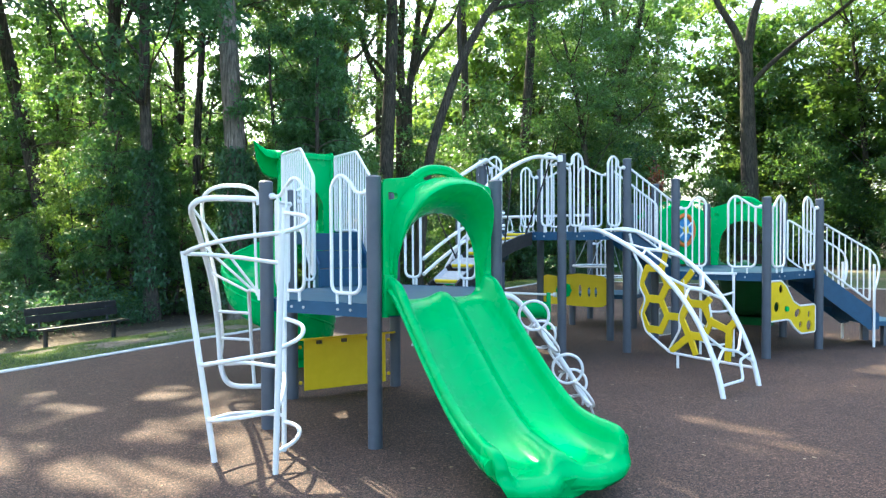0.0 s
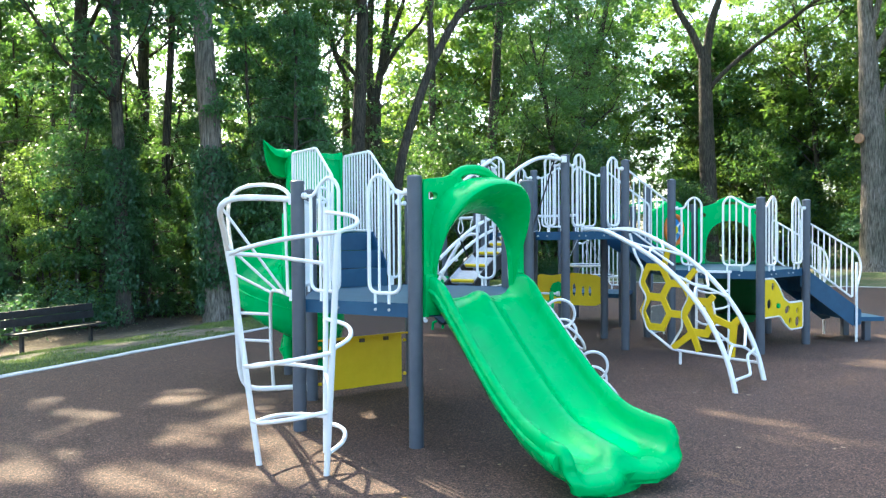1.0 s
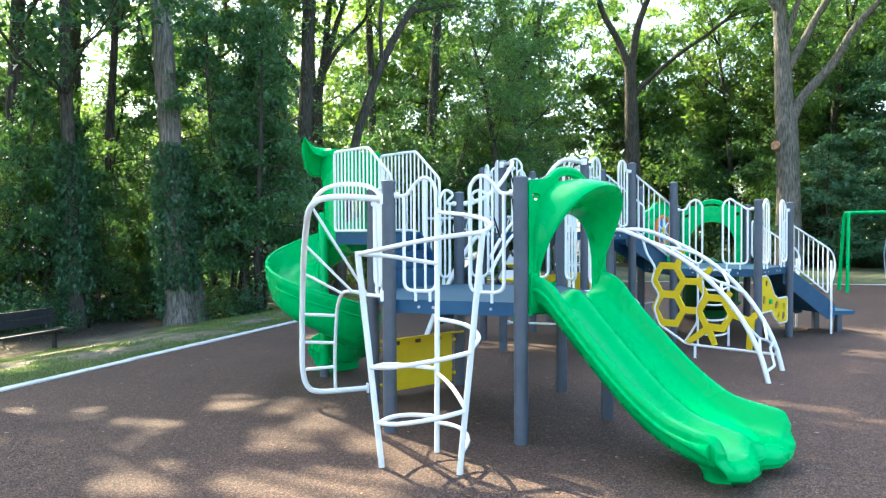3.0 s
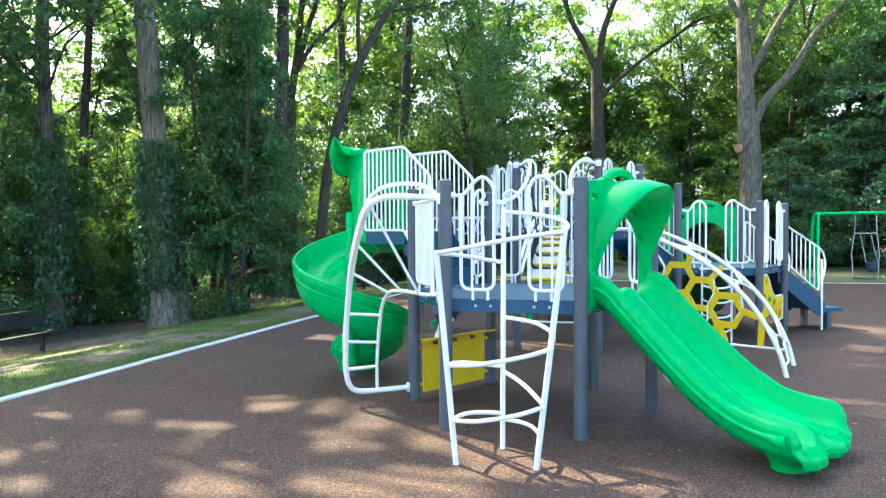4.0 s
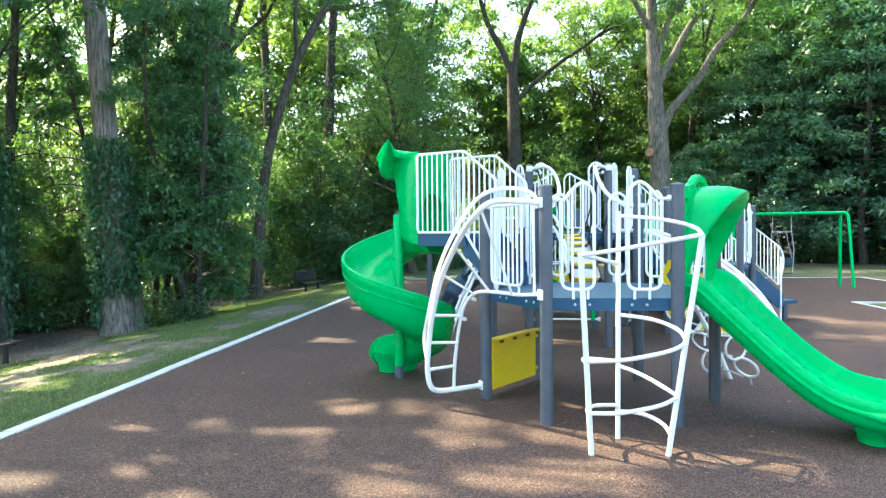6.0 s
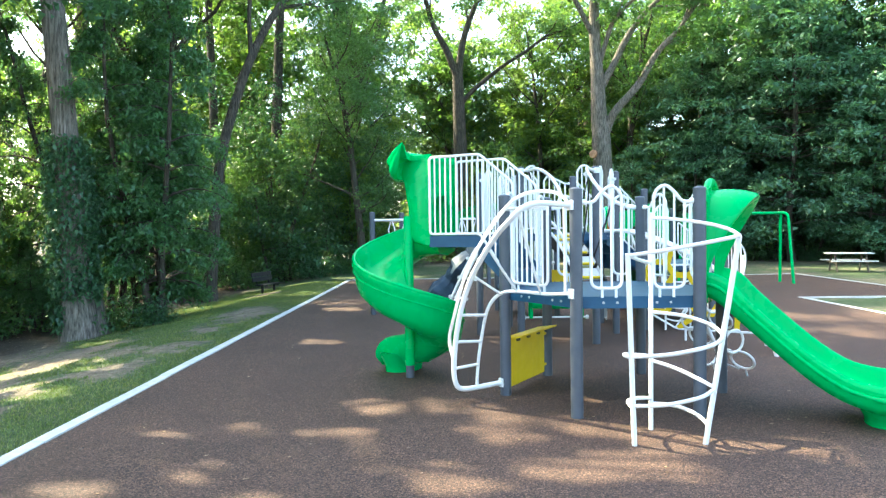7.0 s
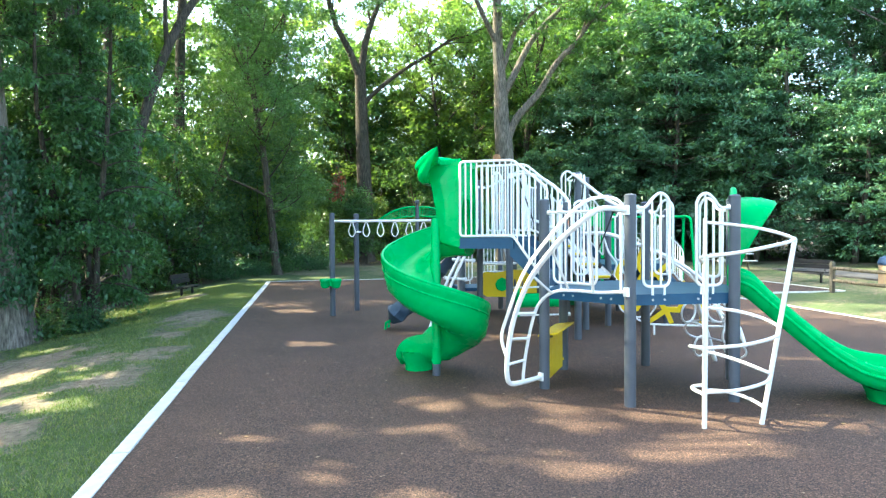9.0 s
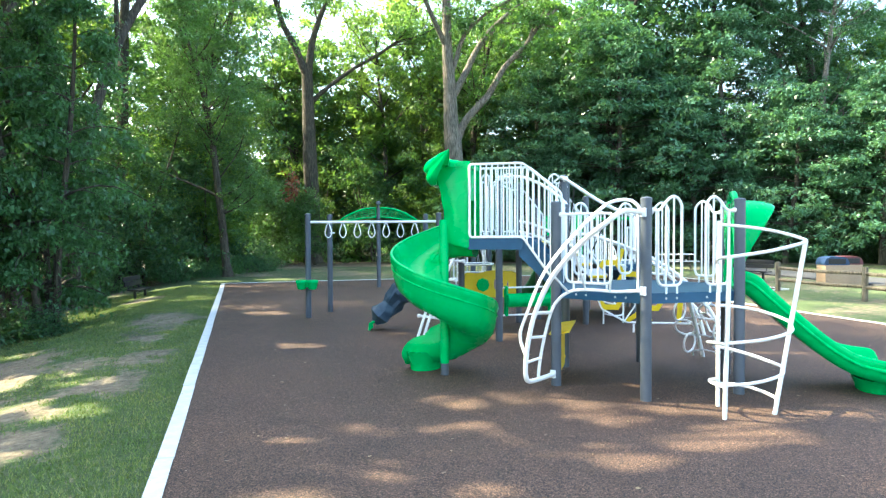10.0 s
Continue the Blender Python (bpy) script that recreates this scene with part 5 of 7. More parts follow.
def spinner():
    """A post with two arched green mesh wings."""
    c = np.array([6.7, 21.9])
    ob = thing("mesh_shade", P3(c, 0), "grey post carrying two arched green mesh wings", "play panel")
    part("post", tube([P3(c, -0.05), P3(c, 2.72)], 0.07, 16), GREY, ob)
    part("finial", tube([P3(c, 2.72), P3(c, 2.80), P3(c, 2.84), P3(c, 2.92), P3(c, 2.96)], [0.04, 0.04, 0.08, 0.08, 0.03], 12), GREY, ob)
    u = unit((0.70, -0.71))
    for sgn in (-1, 1):
        edge_top = curve_through([P3(c + u * sgn * s, z) for s, z in ((0.07, 2.72), (0.5, 2.68), (0.95, 2.52), (1.34, 2.28))], 6)
        low = curve_through([P3(c + u * sgn * s, z) for s, z in ((0.07, 2.40), (0.5, 2.37), (0.95, 2.29), (1.34, 2.24))], 6)
        part("wing_frame", tube(np.concatenate([edge_top, low[::-1]]), 0.03, 8, True), GREEN, ob)
        for k in range(1, 18):
            p, q = edge_top[k], low[k]
            part("mesh_strand", tube([p, q], 0.008, 5), GREEN, ob)
        for k in range(1, 5):
            part("mesh_strand", tube(edge_top * (k / 5) + low * (1 - k / 5), 0.008, 5), GREEN, ob)
    return ob


spinner()


# ---- swings ----
def swings():
    ob = thing("swing_set", (14.2, 18.2, 0), "bright green arched swing frame with hanging seats", "swing set")
    a, b = np.array([13.3, 19.1]), np.array([15.1, 16.95])
    d = unit(b - a)
    side = np.array([d[1], -d[0]])
    skew = np.array([-0.42, -0.91])
    part("beam", tube([P3(a, 2.34), P3(b, 2.34)], 0.05, 12), GREEN, ob)
    for e, s in ((a, -1), (b, 1)):
        for k in (-1, 1):
            leg = rounded([P3(e - d * s * 0.05, 2.34), P3(e + d * s * 0.16 + skew * k * 0.22, 2.34), P3(e + d * s * 0.24 + skew * k * 0.42, -0.05)], 0.22, 6)
            part("leg", tube(leg, 0.05, 12), GREEN, ob)
    for f, twin in ((0.42, True),):
        c = a + (b - a) * f
        pan = curve_through([P3(c + d * q, z) for q, z in ((-0.32, 0.40), (-0.2, 0.375), (0, 0.365), (0.2, 0.375), (0.32, 0.40))], 4)
        seat = part("swing_seat", loft([[p + [*(side * 0.08), 0], p + [*(side * 0.08), 0.022], p + [*(-side * 0.08), 0.022], p + [*(-side * 0.08), 0]] for p in pan]), BLACK, ob, "flat black seat hung on steel chains")
        for k in (-1, 1):
            part("chain", tube([P3(c + d * k * 0.27, 2.32), P3(c + d * k * 0.29, 1.74), P3(c + d * k * 0.36 + side * 0.05, 1.15), P3(c + d * k * 0.32, 0.40)], 0.012, 6), STEEL, seat)
            part("shackle", disc_of(P3(c + d * k * 0.27, 2.29), 0.03, 0.05, 8), STEEL, seat)
        if twin:
            part("spreader", tube([P3(c - d * 0.30, 1.74), P3(c + d * 0.30, 1.74)], 0.016, 6), STEEL, seat)
            rows = [[P3(c + d * (0.14 + w * math.cos(q)) - side * (0.35 - 0.8 * w * math.sin(q)), z) for q in np.arange(14) * 2 * np.pi / 14] for w, z in ((0.06, 0.58), (0.12, 0.62), (0.16, 0.72), (0.17, 0.88))]
            bucket = part("bucket_seat", loft(rows), SLATE, ob, "blue bucket seat facing the flat one")
            for k in (-1, 1):
                part("chain", tube([P3(c + d * k * 0.14, 1.72), P3(c + d * (0.07 + k * 0.14) - side * 0.2, 1.25), P3(c + d * (0.14 + k * 0.16) - side * 0.35, 0.86)], 0.012, 6), STEEL, bucket)
    return ob


swings()


# ---- benches, table, fence, bins ----
def bench(at, turn, label, half=1.06):
    ob = thing("bench", (0, 0, 0), label, "bench", "park benches")
    for y in (-0.13, 0.045):
        part("seat_plank", box((-half, y - 0.083, 0.37), (half, y + 0.083, 0.41), 0.012), BENCHMETAL, ob)
    for z in (0.575, 0.735):
        part("back_plank", box((-half, 0.20 + (z - 0.6) * 0.25, z - 0.077), (half, 0.235 + (z - 0.6) * 0.25, z + 0.077), 0.012), BENCHMETAL, ob)
    for x in (0.27 - half, half - 0.27):
        part("leg", box((x - 0.03, -0.06, -0.14), (x + 0.03, 0.02, 0.34), 0.01), BENCHMETAL, ob)
        part("bracket", tube(rounded([(x, -0.22, 0.35), (x, 0.17, 0.35), (x, 0.27, 0.80)], 0.08, 4), 0.02, 8), BENCHMETAL, ob)
    ob.matrix_world = pose(at[0], at[1], at[2], 0, 0, turn)
    return ob


bench((-8.05, 15.65, -0.48), 62, "dark slatted metal bench on the grass by the woods")
bench((0.55, 26.85, -0.33), 46, "dark slatted metal bench on the lawn near the far corner", 0.70)
bench((17.9, 13.75, -0.03), -100, "dark slatted metal bench on the lawn by the timber fence", 0.85)


def picnic_table(at, turn):
    ob = thing("picnic_table", (0, 0, 0), "pale picnic table with attached benches on the lawn", "table")
    for y in (-0.3, -0.1, 0.1, 0.3):
        part("top_plank", box((-0.85, y - 0.09, 0.72), (0.85, y + 0.09, 0.76), 0.008), CONCRETE, ob)
    for y in (-0.75, 0.75):
        part("seat_plank", box((-0.85, y - 0.13, 0.42), (0.85, y + 0.13, 0.46), 0.008), CONCRETE, ob)
    for x in (-0.58, 0.58):
        part("cross_beam", box((x - 0.04, -0.8, 0.36), (x + 0.04, 0.8, 0.42), 0.006), TIMBER, ob)
        for s in (-1, 1):
            part("leg", tube([(x, s * 0.6, -0.12), (x, s * 0.2, 0.72)], 0.04, 6), TIMBER, ob)
    ob.matrix_world = pose(at[0], at[1], 0, 0, 0, turn)


picnic_table((22.6, 19.1), -42)


def fence():
    ob = thing("rail_fence", (13.3, 10.2, 0), "weathered timber rail fence beside the path", "fence")
    posts = [(13.98, 11.3), (12.31, 8.45), (10.7, 5.6)]
    for q in posts:
        part("post", tube([P3(q, -0.15), P3(q, 0.5), P3(q, 0.88), P3(q, 0.91)], [0.08, 0.082, 0.076, 0.05], 10), TIMBER, ob)
    for a, b in zip(posts, posts[1:]):
        for z in (0.72, 0.36):
            part("rail", tube(curve_through([P3(a, z), P3((np.array(a) + np.array(b)) / 2, z - 0.02), P3(b, z + 0.015)], 4), 0.05, 8), TIMBER, ob)
    return ob


fence()


def bin_box(at, turn, lid, label):
    ob = thing("litter_bin", (0, 0, 0), label, "litter bin", "litter bins")
    part("body", box((-0.38, -0.36, -0.1), (0.38, 0.36, 0.70), 0.02), AGGREGATE, ob)
    rows = []
    for y in np.linspace(-0.35, 0.35, 9):
        rows.append([(-0.40, y, 0.70), (-0.40, y, 0.80), (-0.34, y, 0.92), (-0.2, y, 0.98), (0.2, y, 0.98), (0.34, y, 0.92), (0.40, y, 0.80), (0.40, y, 0.70)])
    part("lid", loft(rows), lid, ob, "domed plastic lid with a swing flap")
    part("flap", box((-0.28, -0.365, 0.74), (0.28, -0.352, 0.91), 0.004), BLACK, ob, "dark flap opening")
    ob.matrix_world = pose(at[0], at[1], 0, 0, 0, turn)


bin_box((17.42, 10.75), -50, BINBLUE, "square pebbled litter bin with a blue lid")
bin_box((18.12, 10.52), -50, REDDISH, "square pebbled litter bin with a maroon lid")
structure("path", slab([(13.2, 1.0), (15.6, -0.5), (21.0, 9.2), (26.0, 16.8), (24.2, 18.0), (18.6, 10.4)], -0.1, 0.05), ASPHALT, "grey asphalt path across the lawn", "path")

# ---- woods ----
RNG = np.random.default_rng(11)


def triangles(name, corners, mat):
    """Loose faces from their corners: rows of three or four points."""
    n, k = corners.shape[:2]
    me = bpy.data.meshes.new(name)
    me.vertices.add(k * n)
    me.vertices.foreach_set("co", np.ascontiguousarray(corners, dtype=np.float32).ravel())
    me.loops.add(k * n)
    me.loops.foreach_set("vertex_index", np.arange(k * n, dtype=np.int32))
    me.polygons.add(n)
    me.polygons.foreach_set("loop_start", np.arange(0, k * n, k, dtype=np.int32))
    me.update(calc_edges=True)
    me.materials.append(mat)
    return me


def leaf_mesh(name, centres, size, mat, droop=0.35, seed=0, folded=False):
    """Many small leaves in one mesh: pairs of pointed leaflets, or one folded blade each."""
    g = np.random.default_rng(seed)
    if not folded:
        centres = np.r_[centres, centres + g.normal(0, 0.45 * size, centres.shape)]
        size *= 0.86
    n = len(centres)
    yaw = g.uniform(0, 2 * np.pi, n)
    pitch = g.normal(-droop, 0.55, n)
    roll = g.normal(0, 0.6, n)
    ax = np.c_[np.cos(yaw) * np.cos(pitch), np.sin(yaw) * np.cos(pitch), np.sin(pitch)]
    side = np.c_[-np.sin(yaw), np.cos(yaw), np.zeros(n)]
    up = np.cross(ax, side)
    sd = side * np.cos(roll)[:, None] + up * np.sin(roll)[:, None]
    nr = np.cross(ax, sd)
    ln = size * g.uniform(0.65, 1.35, n)[:, None]
    w = ln * g.uniform(0.30, 0.44, n)[:, None]
    k = 4 if folded else 3
    if folded:
        v = [centres, centres + ax * ln * 0.45 + sd * w + nr * ln * 0.10, centres + ax * ln, centres + ax * ln * 0.45 - sd * w + nr * ln * 0.10]
    else:
        v = [centres + sd * w * 0.72, centres + ax * ln, centres - sd * w * 0.72 + ax * ln * 0.18]
    return triangles(name, np.stack(v, axis=1), mat)


def clump(g, centre, radius, count):
    """Leaf places in flattened, ragged sprays round a centre."""
    sprays = max(2, count // 44)
    c = np.array(centre) + g.normal(0, 1, (sprays, 3)) * np.array(radius) * 0.55
    p = np.repeat(c, count // sprays + 1, axis=0)[:count]
    out = g.normal(0, 1, (len(p), 3)) * np.array([0.34, 0.34, 0.10])
    out[:, 2] -= 0.28 * (out[:, 0] ** 2 + out[:, 1] ** 2)
    return p + out


def limb(g, start, heading, length, r, bend=0.35, steps=7):
    """A tapering branch that wanders and lifts."""
    p, d = [np.array(start, float)], unit(heading)
    for _ in range(steps):
        d = unit(d + g.normal(0, bend * 0.32, 3) + [0, 0, 0.06])
        p.append(p[-1] + d * length / steps)
    return np.array(p), np.linspace(r, r * 0.25, steps + 1)


def tall_tree(seed, height, r, first, leaf, bark, leaves=7600, size=0.17, lean=(0, 0), fork=0.0, ivy=0, label="", limbs=13, low=0.32, spread=(1.4, 1.4, 0.9)):
    g = np.random.default_rng(seed)
    ob = thing("tree", (0, 0, 0), label, "tree", "trees of the surrounding woods")
    zs = np.linspace(-0.3, height * (0.62 if fork else 0.92), 16)
    wob = np.cumsum(np.cumsum(g.normal(0, 0.035, (16, 2)), axis=0), axis=0)
    wob -= wob[1]
    spine = np.c_[wob[:, 0] + lean[0] * zs, wob[:, 1] + lean[1] * zs, zs]
    rad = np.interp(zs / height, [-0.02, 0.0, 0.04, 0.5, 1.0], [1.7 * r, 1.45 * r, 1.05 * r, 0.72 * r, 0.22 * r])
    geos, tips = [tube(spine, rad, 14)], []
    if fork:
        for s in (-1, 1):
            q, qr = limb(g, spine[-1] - [0, 0, 0.2], (s * 0.42, g.normal(0, 0.2), 1.0), height * 0.5, r * 0.62, 0.25, 8)
            geos.append(tube(q, qr, 10))
            tips += [q[4], q[6], q[8]]
    for k in range(limbs):
        z = height * g.uniform(low, 0.88)
        if fork:
            z = min(z, height * 0.60)
        i = int(np.clip(np.searchsorted(zs, z), 1, 15))
        a = g.uniform(0, 2 * np.pi)
        q, qr = limb(g, spine[i], (math.cos(a), math.sin(a), g.uniform(0.25, 1.0)), height * g.uniform(0.16, 0.30), r * g.uniform(0.18, 0.36))
        geos.append(tube(q, qr, 7))
        tips += [q[3], q[5], q[7]]
        for _ in range(2):
            j = g.integers(3, 7)
            t2, tr = limb(g, q[j], q[j] - q[j - 1] + g.normal(0, 0.25, 3), height * 0.09, qr[j] * 0.6, 0.5, 4)
            geos.append(tube(t2, tr, 5))
            tips.append(t2[-1])
    part("trunk", join(*geos), bark, ob, "", 80)
    per = max(30, leaves // len(tips))
    pts = np.concatenate([clump(g, t, spread, per) for t in tips])
    pts = pts[pts[:, 2] > first]
    crown = new("crown", leaf_mesh("crown", pts, size, leaf, 0.35, seed))
    crown.parent = ob
    if ivy:
        z = g.uniform(0.2, 4.6, ivy) ** 1.0
        a = g.uniform(0, 2 * np.pi, ivy)
        rr = np.interp(z, [0, 0.6, 3.0, 4.6], [1.5, 1.25, 1.45, 1.0]) * r + np.abs(g.normal(0, 0.09, ivy))
        keep = ~((z < 0.9) & (np.cos(a - 5.3) > 0.2))
        cx, cy = np.interp(z, zs, spine[:, 0]), np.interp(z, zs, spine[:, 1])
        v = new("ivy", leaf_mesh("ivy", np.c_[cx + rr * np.cos(a), cy + rr * np.sin(a), z][keep], 0.15, LEAFDARK, 0.9, seed + 5))
        v.parent = ob
        tagged(v, "ivy climbing the trunk")
    return ob


def small_tree(seed, height, leaf, bark, leaves=5200, size=0.15, spread=1.7, base=0.5, label=""):
    """Understorey: thin stems, foliage nearly to the ground."""
    g = np.random.default_rng(seed)
    ob = thing("tree", (0, 0, 0), label, "tree", "young trees of the understorey")
    geos, tips = [], []
    for k in range(3):
        a = g.uniform(0, 2 * np.pi)
        q, qr = limb(g, (0.15 * math.cos(a), 0.15 * math.sin(a), -0.2), (0.25 * math.cos(a), 0.25 * math.sin(a), 1.0), height * g.uniform(0.75, 1.0), 0.055, 0.22, 9)
        geos.append(tube(q, qr, 7))
        for j in range(2, 10):
            b = g.uniform(0, 2 * np.pi)
            t, tr = limb(g, q[j], (math.cos(b), math.sin(b), 0.15), spread * g.uniform(0.35, 0.9) * (1.15 - 0.07 * j), qr[j] * 0.5, 0.4, 4)
            geos.append(tube(t, tr, 5))
            tips += [t[2], t[4]]
    part("trunk", join(*geos), bark, ob, "", 80)
    per = max(20, leaves // len(tips))
    pts = np.concatenate([clump(g, t, (0.55, 0.55, 0.35), per) for t in tips])
    pts = pts[pts[:, 2] > base]
    crown = new("crown", leaf_mesh("crown", pts, size, leaf, 0.4, seed))
    crown.parent = ob
    return ob


def shrub(seed, height, leaf, leaves=1500, size=0.13, label=""):
    g = np.random.default_rng(seed)
    ob = thing("shrub", (0, 0, 0), label, "shrub", "shrubs along the woods")
    geos, tips = [], []
    for k in range(9):
        a = g.uniform(0, 2 * np.pi)
        q, qr = limb(g, (0.2 * math.cos(a), 0.2 * math.sin(a), -0.2), (math.cos(a), math.sin(a), g.uniform(0.7, 2.0)), height * g.uniform(0.7, 1.1), 0.022, 0.4, 6)
        geos.append(tube(q, qr, 5))
        tips += [q[2], q[4], q[6]]
    part("stem", join(*geos), DARKBARK, ob, "", 80)
    pts = np.concatenate([clump(g, t, (0.38, 0.38, 0.28), leaves // len(tips)) for t in tips])
    pts = pts[pts[:, 2] > 0.03]
    crown = new("foliage", leaf_mesh("foliage", pts, size, leaf, 0.3, seed))
    crown.parent = ob
    return ob


def layered_tree(seed, height, reach, leaf, leaves, size, low, label):
    """A full tree seen from the open side: tiers of boughs, each ending in level, drooping-edged pads of leaves."""
    g = np.random.default_rng(seed)
    ob = thing("tree", (0, 0, 0), label, "tree", "broad leafy trees behind the far lawn")
    spine, rad = limb(g, (0, 0, -0.3), (g.normal(0, 0.05), g.normal(0, 0.05), 1.0), height, 0.17, 0.12, 12)
    wood, pads = [tube(spine, rad, 9)], []
    for j in range(2, 13):
        span = reach * math.sin(math.pi * min(0.96, 0.22 + 0.062 * j)) + 0.3
        for k in range(6):
            b = 2 * math.pi * (k + 0.5 * (j % 2)) / 6 + g.normal(0, 0.25)
            far = span * g.uniform(0.6, 1.05)
            line = [spine[j] + np.array([math.cos(b) * far * f, math.sin(b) * far * f, 0.30 * far * f - 0.34 * far * f * f]) for f in np.linspace(0, 1, 5)]
            wood.append(tube(line, np.linspace(rad[j] * 0.22, 0.006, 5), 4))
            pads += [(line[4], 0.62), (line[3] + g.normal(0, 0.25, 3), 0.72), (line[4] + g.normal(0, 0.4, 3), 0.5)]
    part("trunk", join(*wood), DARKBARK, ob, "", 80)
    per, pts = leaves // len(pads), []
    for c, r in pads:
        a, d = g.uniform(0, 2 * np.pi, per), r * np.sqrt(g.uniform(0, 1, per))
        pts.append(c + np.c_[d * np.cos(a), d * np.sin(a), g.normal(0, 0.05, per) - 0.45 * d * d])
    pts = np.concatenate(pts)
    crown = new("crown", leaf_mesh("crown", pts[pts[:, 2] > low], size, leaf, 0.3, seed))
    crown.parent = ob
    return ob


TALL = [
    tall_tree(21, 14.5, 0.22, 2.2, LEAF, DARKBARK, 12500, 0.17, label="tall woodland tree with dark trunk and full green crown", lean=(0.03, 0.0), limbs=18, low=0.16),
    tall_tree(22, 16.0, 0.27, 3.2, LEAFDARK, BARK, 12500, 0.17, label="tall woodland tree with grey trunk and deep green crown", lean=(-0.04, 0.02), limbs=18, low=0.20),
    tall_tree(23, 13.5, 0.17, 1.8, LEAFBACKLIT, DARKBARK, 12500, 0.17, label="slender woodland tree with leaves in backlit yellow-green colour", lean=(0.06, -0.03), limbs=18, low=0.14),
    tall_tree(24, 15.5, 0.25, 2.4, LEAF, DARKBARK, 12500, 0.17, label="forked woodland tree with dark limbs and green crown", fork=1.0, lean=(-0.05, 0.0), limbs=16, low=0.16),
]
BACK = [
    tall_tree(25, 15.5, 0.20, 1.0, LEAFBACKLIT, DARKBARK, 7600, 0.40, label="leafy tree deep in the woods with leaves in backlit colour", limbs=22, low=0.16, spread=(2.0, 2.0, 1.5)),
    tall_tree(26, 14.0, 0.20, 1.0, LEAF, DARKBARK, 7600, 0.40, label="leafy green tree deep in the woods", limbs=22, low=0.16, spread=(2.0, 2.0, 1.5), lean=(0.05, 0.02)),
    tall_tree(27, 17.0, 0.24, 1.0, LEAFDARK, DARKBARK, 7600, 0.36, label="leafy deep green tree behind the far lawn", limbs=22, low=0.14, spread=(1.9, 1.9, 1.4)),
]
SMALL = [
    small_tree(31, 7.0, LEAFDARK, DARKBARK, 7200, 0.155, 2.2, label="bushy young tree with deep green leaves to the ground"),
    small_tree(32, 5.6, LEAF, DARKBARK, 6800, 0.15, 2.0, label="bushy young tree with mid-green leaves"),
    small_tree(33, 8.0, LEAFBACKLIT, DARKBARK, 7000, 0.165, 2.2, label="young tree with leaves coloured backlit yellow-green", base=0.8),
]
SHRUBS = [shrub(41, 1.3, LEAFDARK, label="low dark green shrub at the edge of the woods"), shrub(42, 1.0, LEAF, label="low mid-green shrub at the edge of the woods"), shrub(43, 1.6, LEAFBACKLIT, label="pale shrub at the edge of the woods in backlit leaf colour")]
BROAD = [
    layered_tree(61, 10.5, 3.6, LEAFBLUE, 8200, 0.23, 0.8, "broad leafy tree with layered blue-green boughs"),
    layered_tree(62, 9.0, 4.0, LEAFBLUE, 8200, 0.23, 0.5, "wide leafy tree with boughs nearly to the ground"),
]
THICK = [
    small_tree(34, 7.0, LEAFDARK, DARKBARK, 2400, 0.27, 2.2, label="bushy deep green tree inside the woods"),
    small_tree(35, 6.0, LEAF, DARKBARK, 2400, 0.27, 2.0, label="bushy mid-green tree inside the woods"),
]
HOME = {o.name: False for o in TALL + BACK + SMALL + SHRUBS + BROAD + THICK}


def plant(ob, x, y, scale=1.0, turn=0.0):
    """The thing itself the first time, a copy of it after that."""
    m = pose(x, y, float(lie_of_land(np.array([[x, y]]))[0][0]), 0, 0, turn)
    if not HOME[ob.name]:
        HOME[ob.name] = True
        ob.matrix_world = m
        ob.scale = (scale,) * 3
        return ob
    c = copy_thing(ob, m)
    c.scale = (scale,) * 3
    return c


# the big grey trunk with ivy by the near bench, its neighbour, and the broad forked trees beyond the swings
t1 = tall_tree(51, 23.5, 0.30, 8.5, LEAFDARK, BARK, 17000, 0.23, (-0.012, 0.01), 0.0, 3800, "big straight grey-barked tree with ivy round its lower trunk", 24, 0.45, (2.3, 2.3, 1.2))
t1.matrix_world = pose(-5.82, 20.05, -0.45, 0, 0, 0)


def stump():
    """A broken grey stump: flared foot, furrowed sides, a jagged top."""
    ob = thing("stump", (-5.5, 20.35, -0.45), "weathered grey broken stump beside the ivy-clad trunk", "stump")
    rows = []
    for k in range(9):
        f = k / 8
        z = -0.6 + 1.45 * f
        ring = []
        for i in range(26):
            a = 2 * math.pi * i / 26
            w = (0.27 + 0.20 * (1 - f) ** 3) * (1 + 0.10 * math.sin(5 * a) * (1.3 - f) + 0.05 * noise.noise(Vector((math.cos(a) * 3, math.sin(a) * 3, f * 2))))
            ring.append((-5.5 + w * math.cos(a) - 0.06 * f, 20.35 + w * math.sin(a), z + (0.22 * noise.noise(Vector((math.cos(a) * 2, math.sin(a) * 2, 5.0))) if k == 8 else 0.0)))
        rows.append(ring)
    part("trunk", loft(rows), BARK, ob, "", 60)


stump()
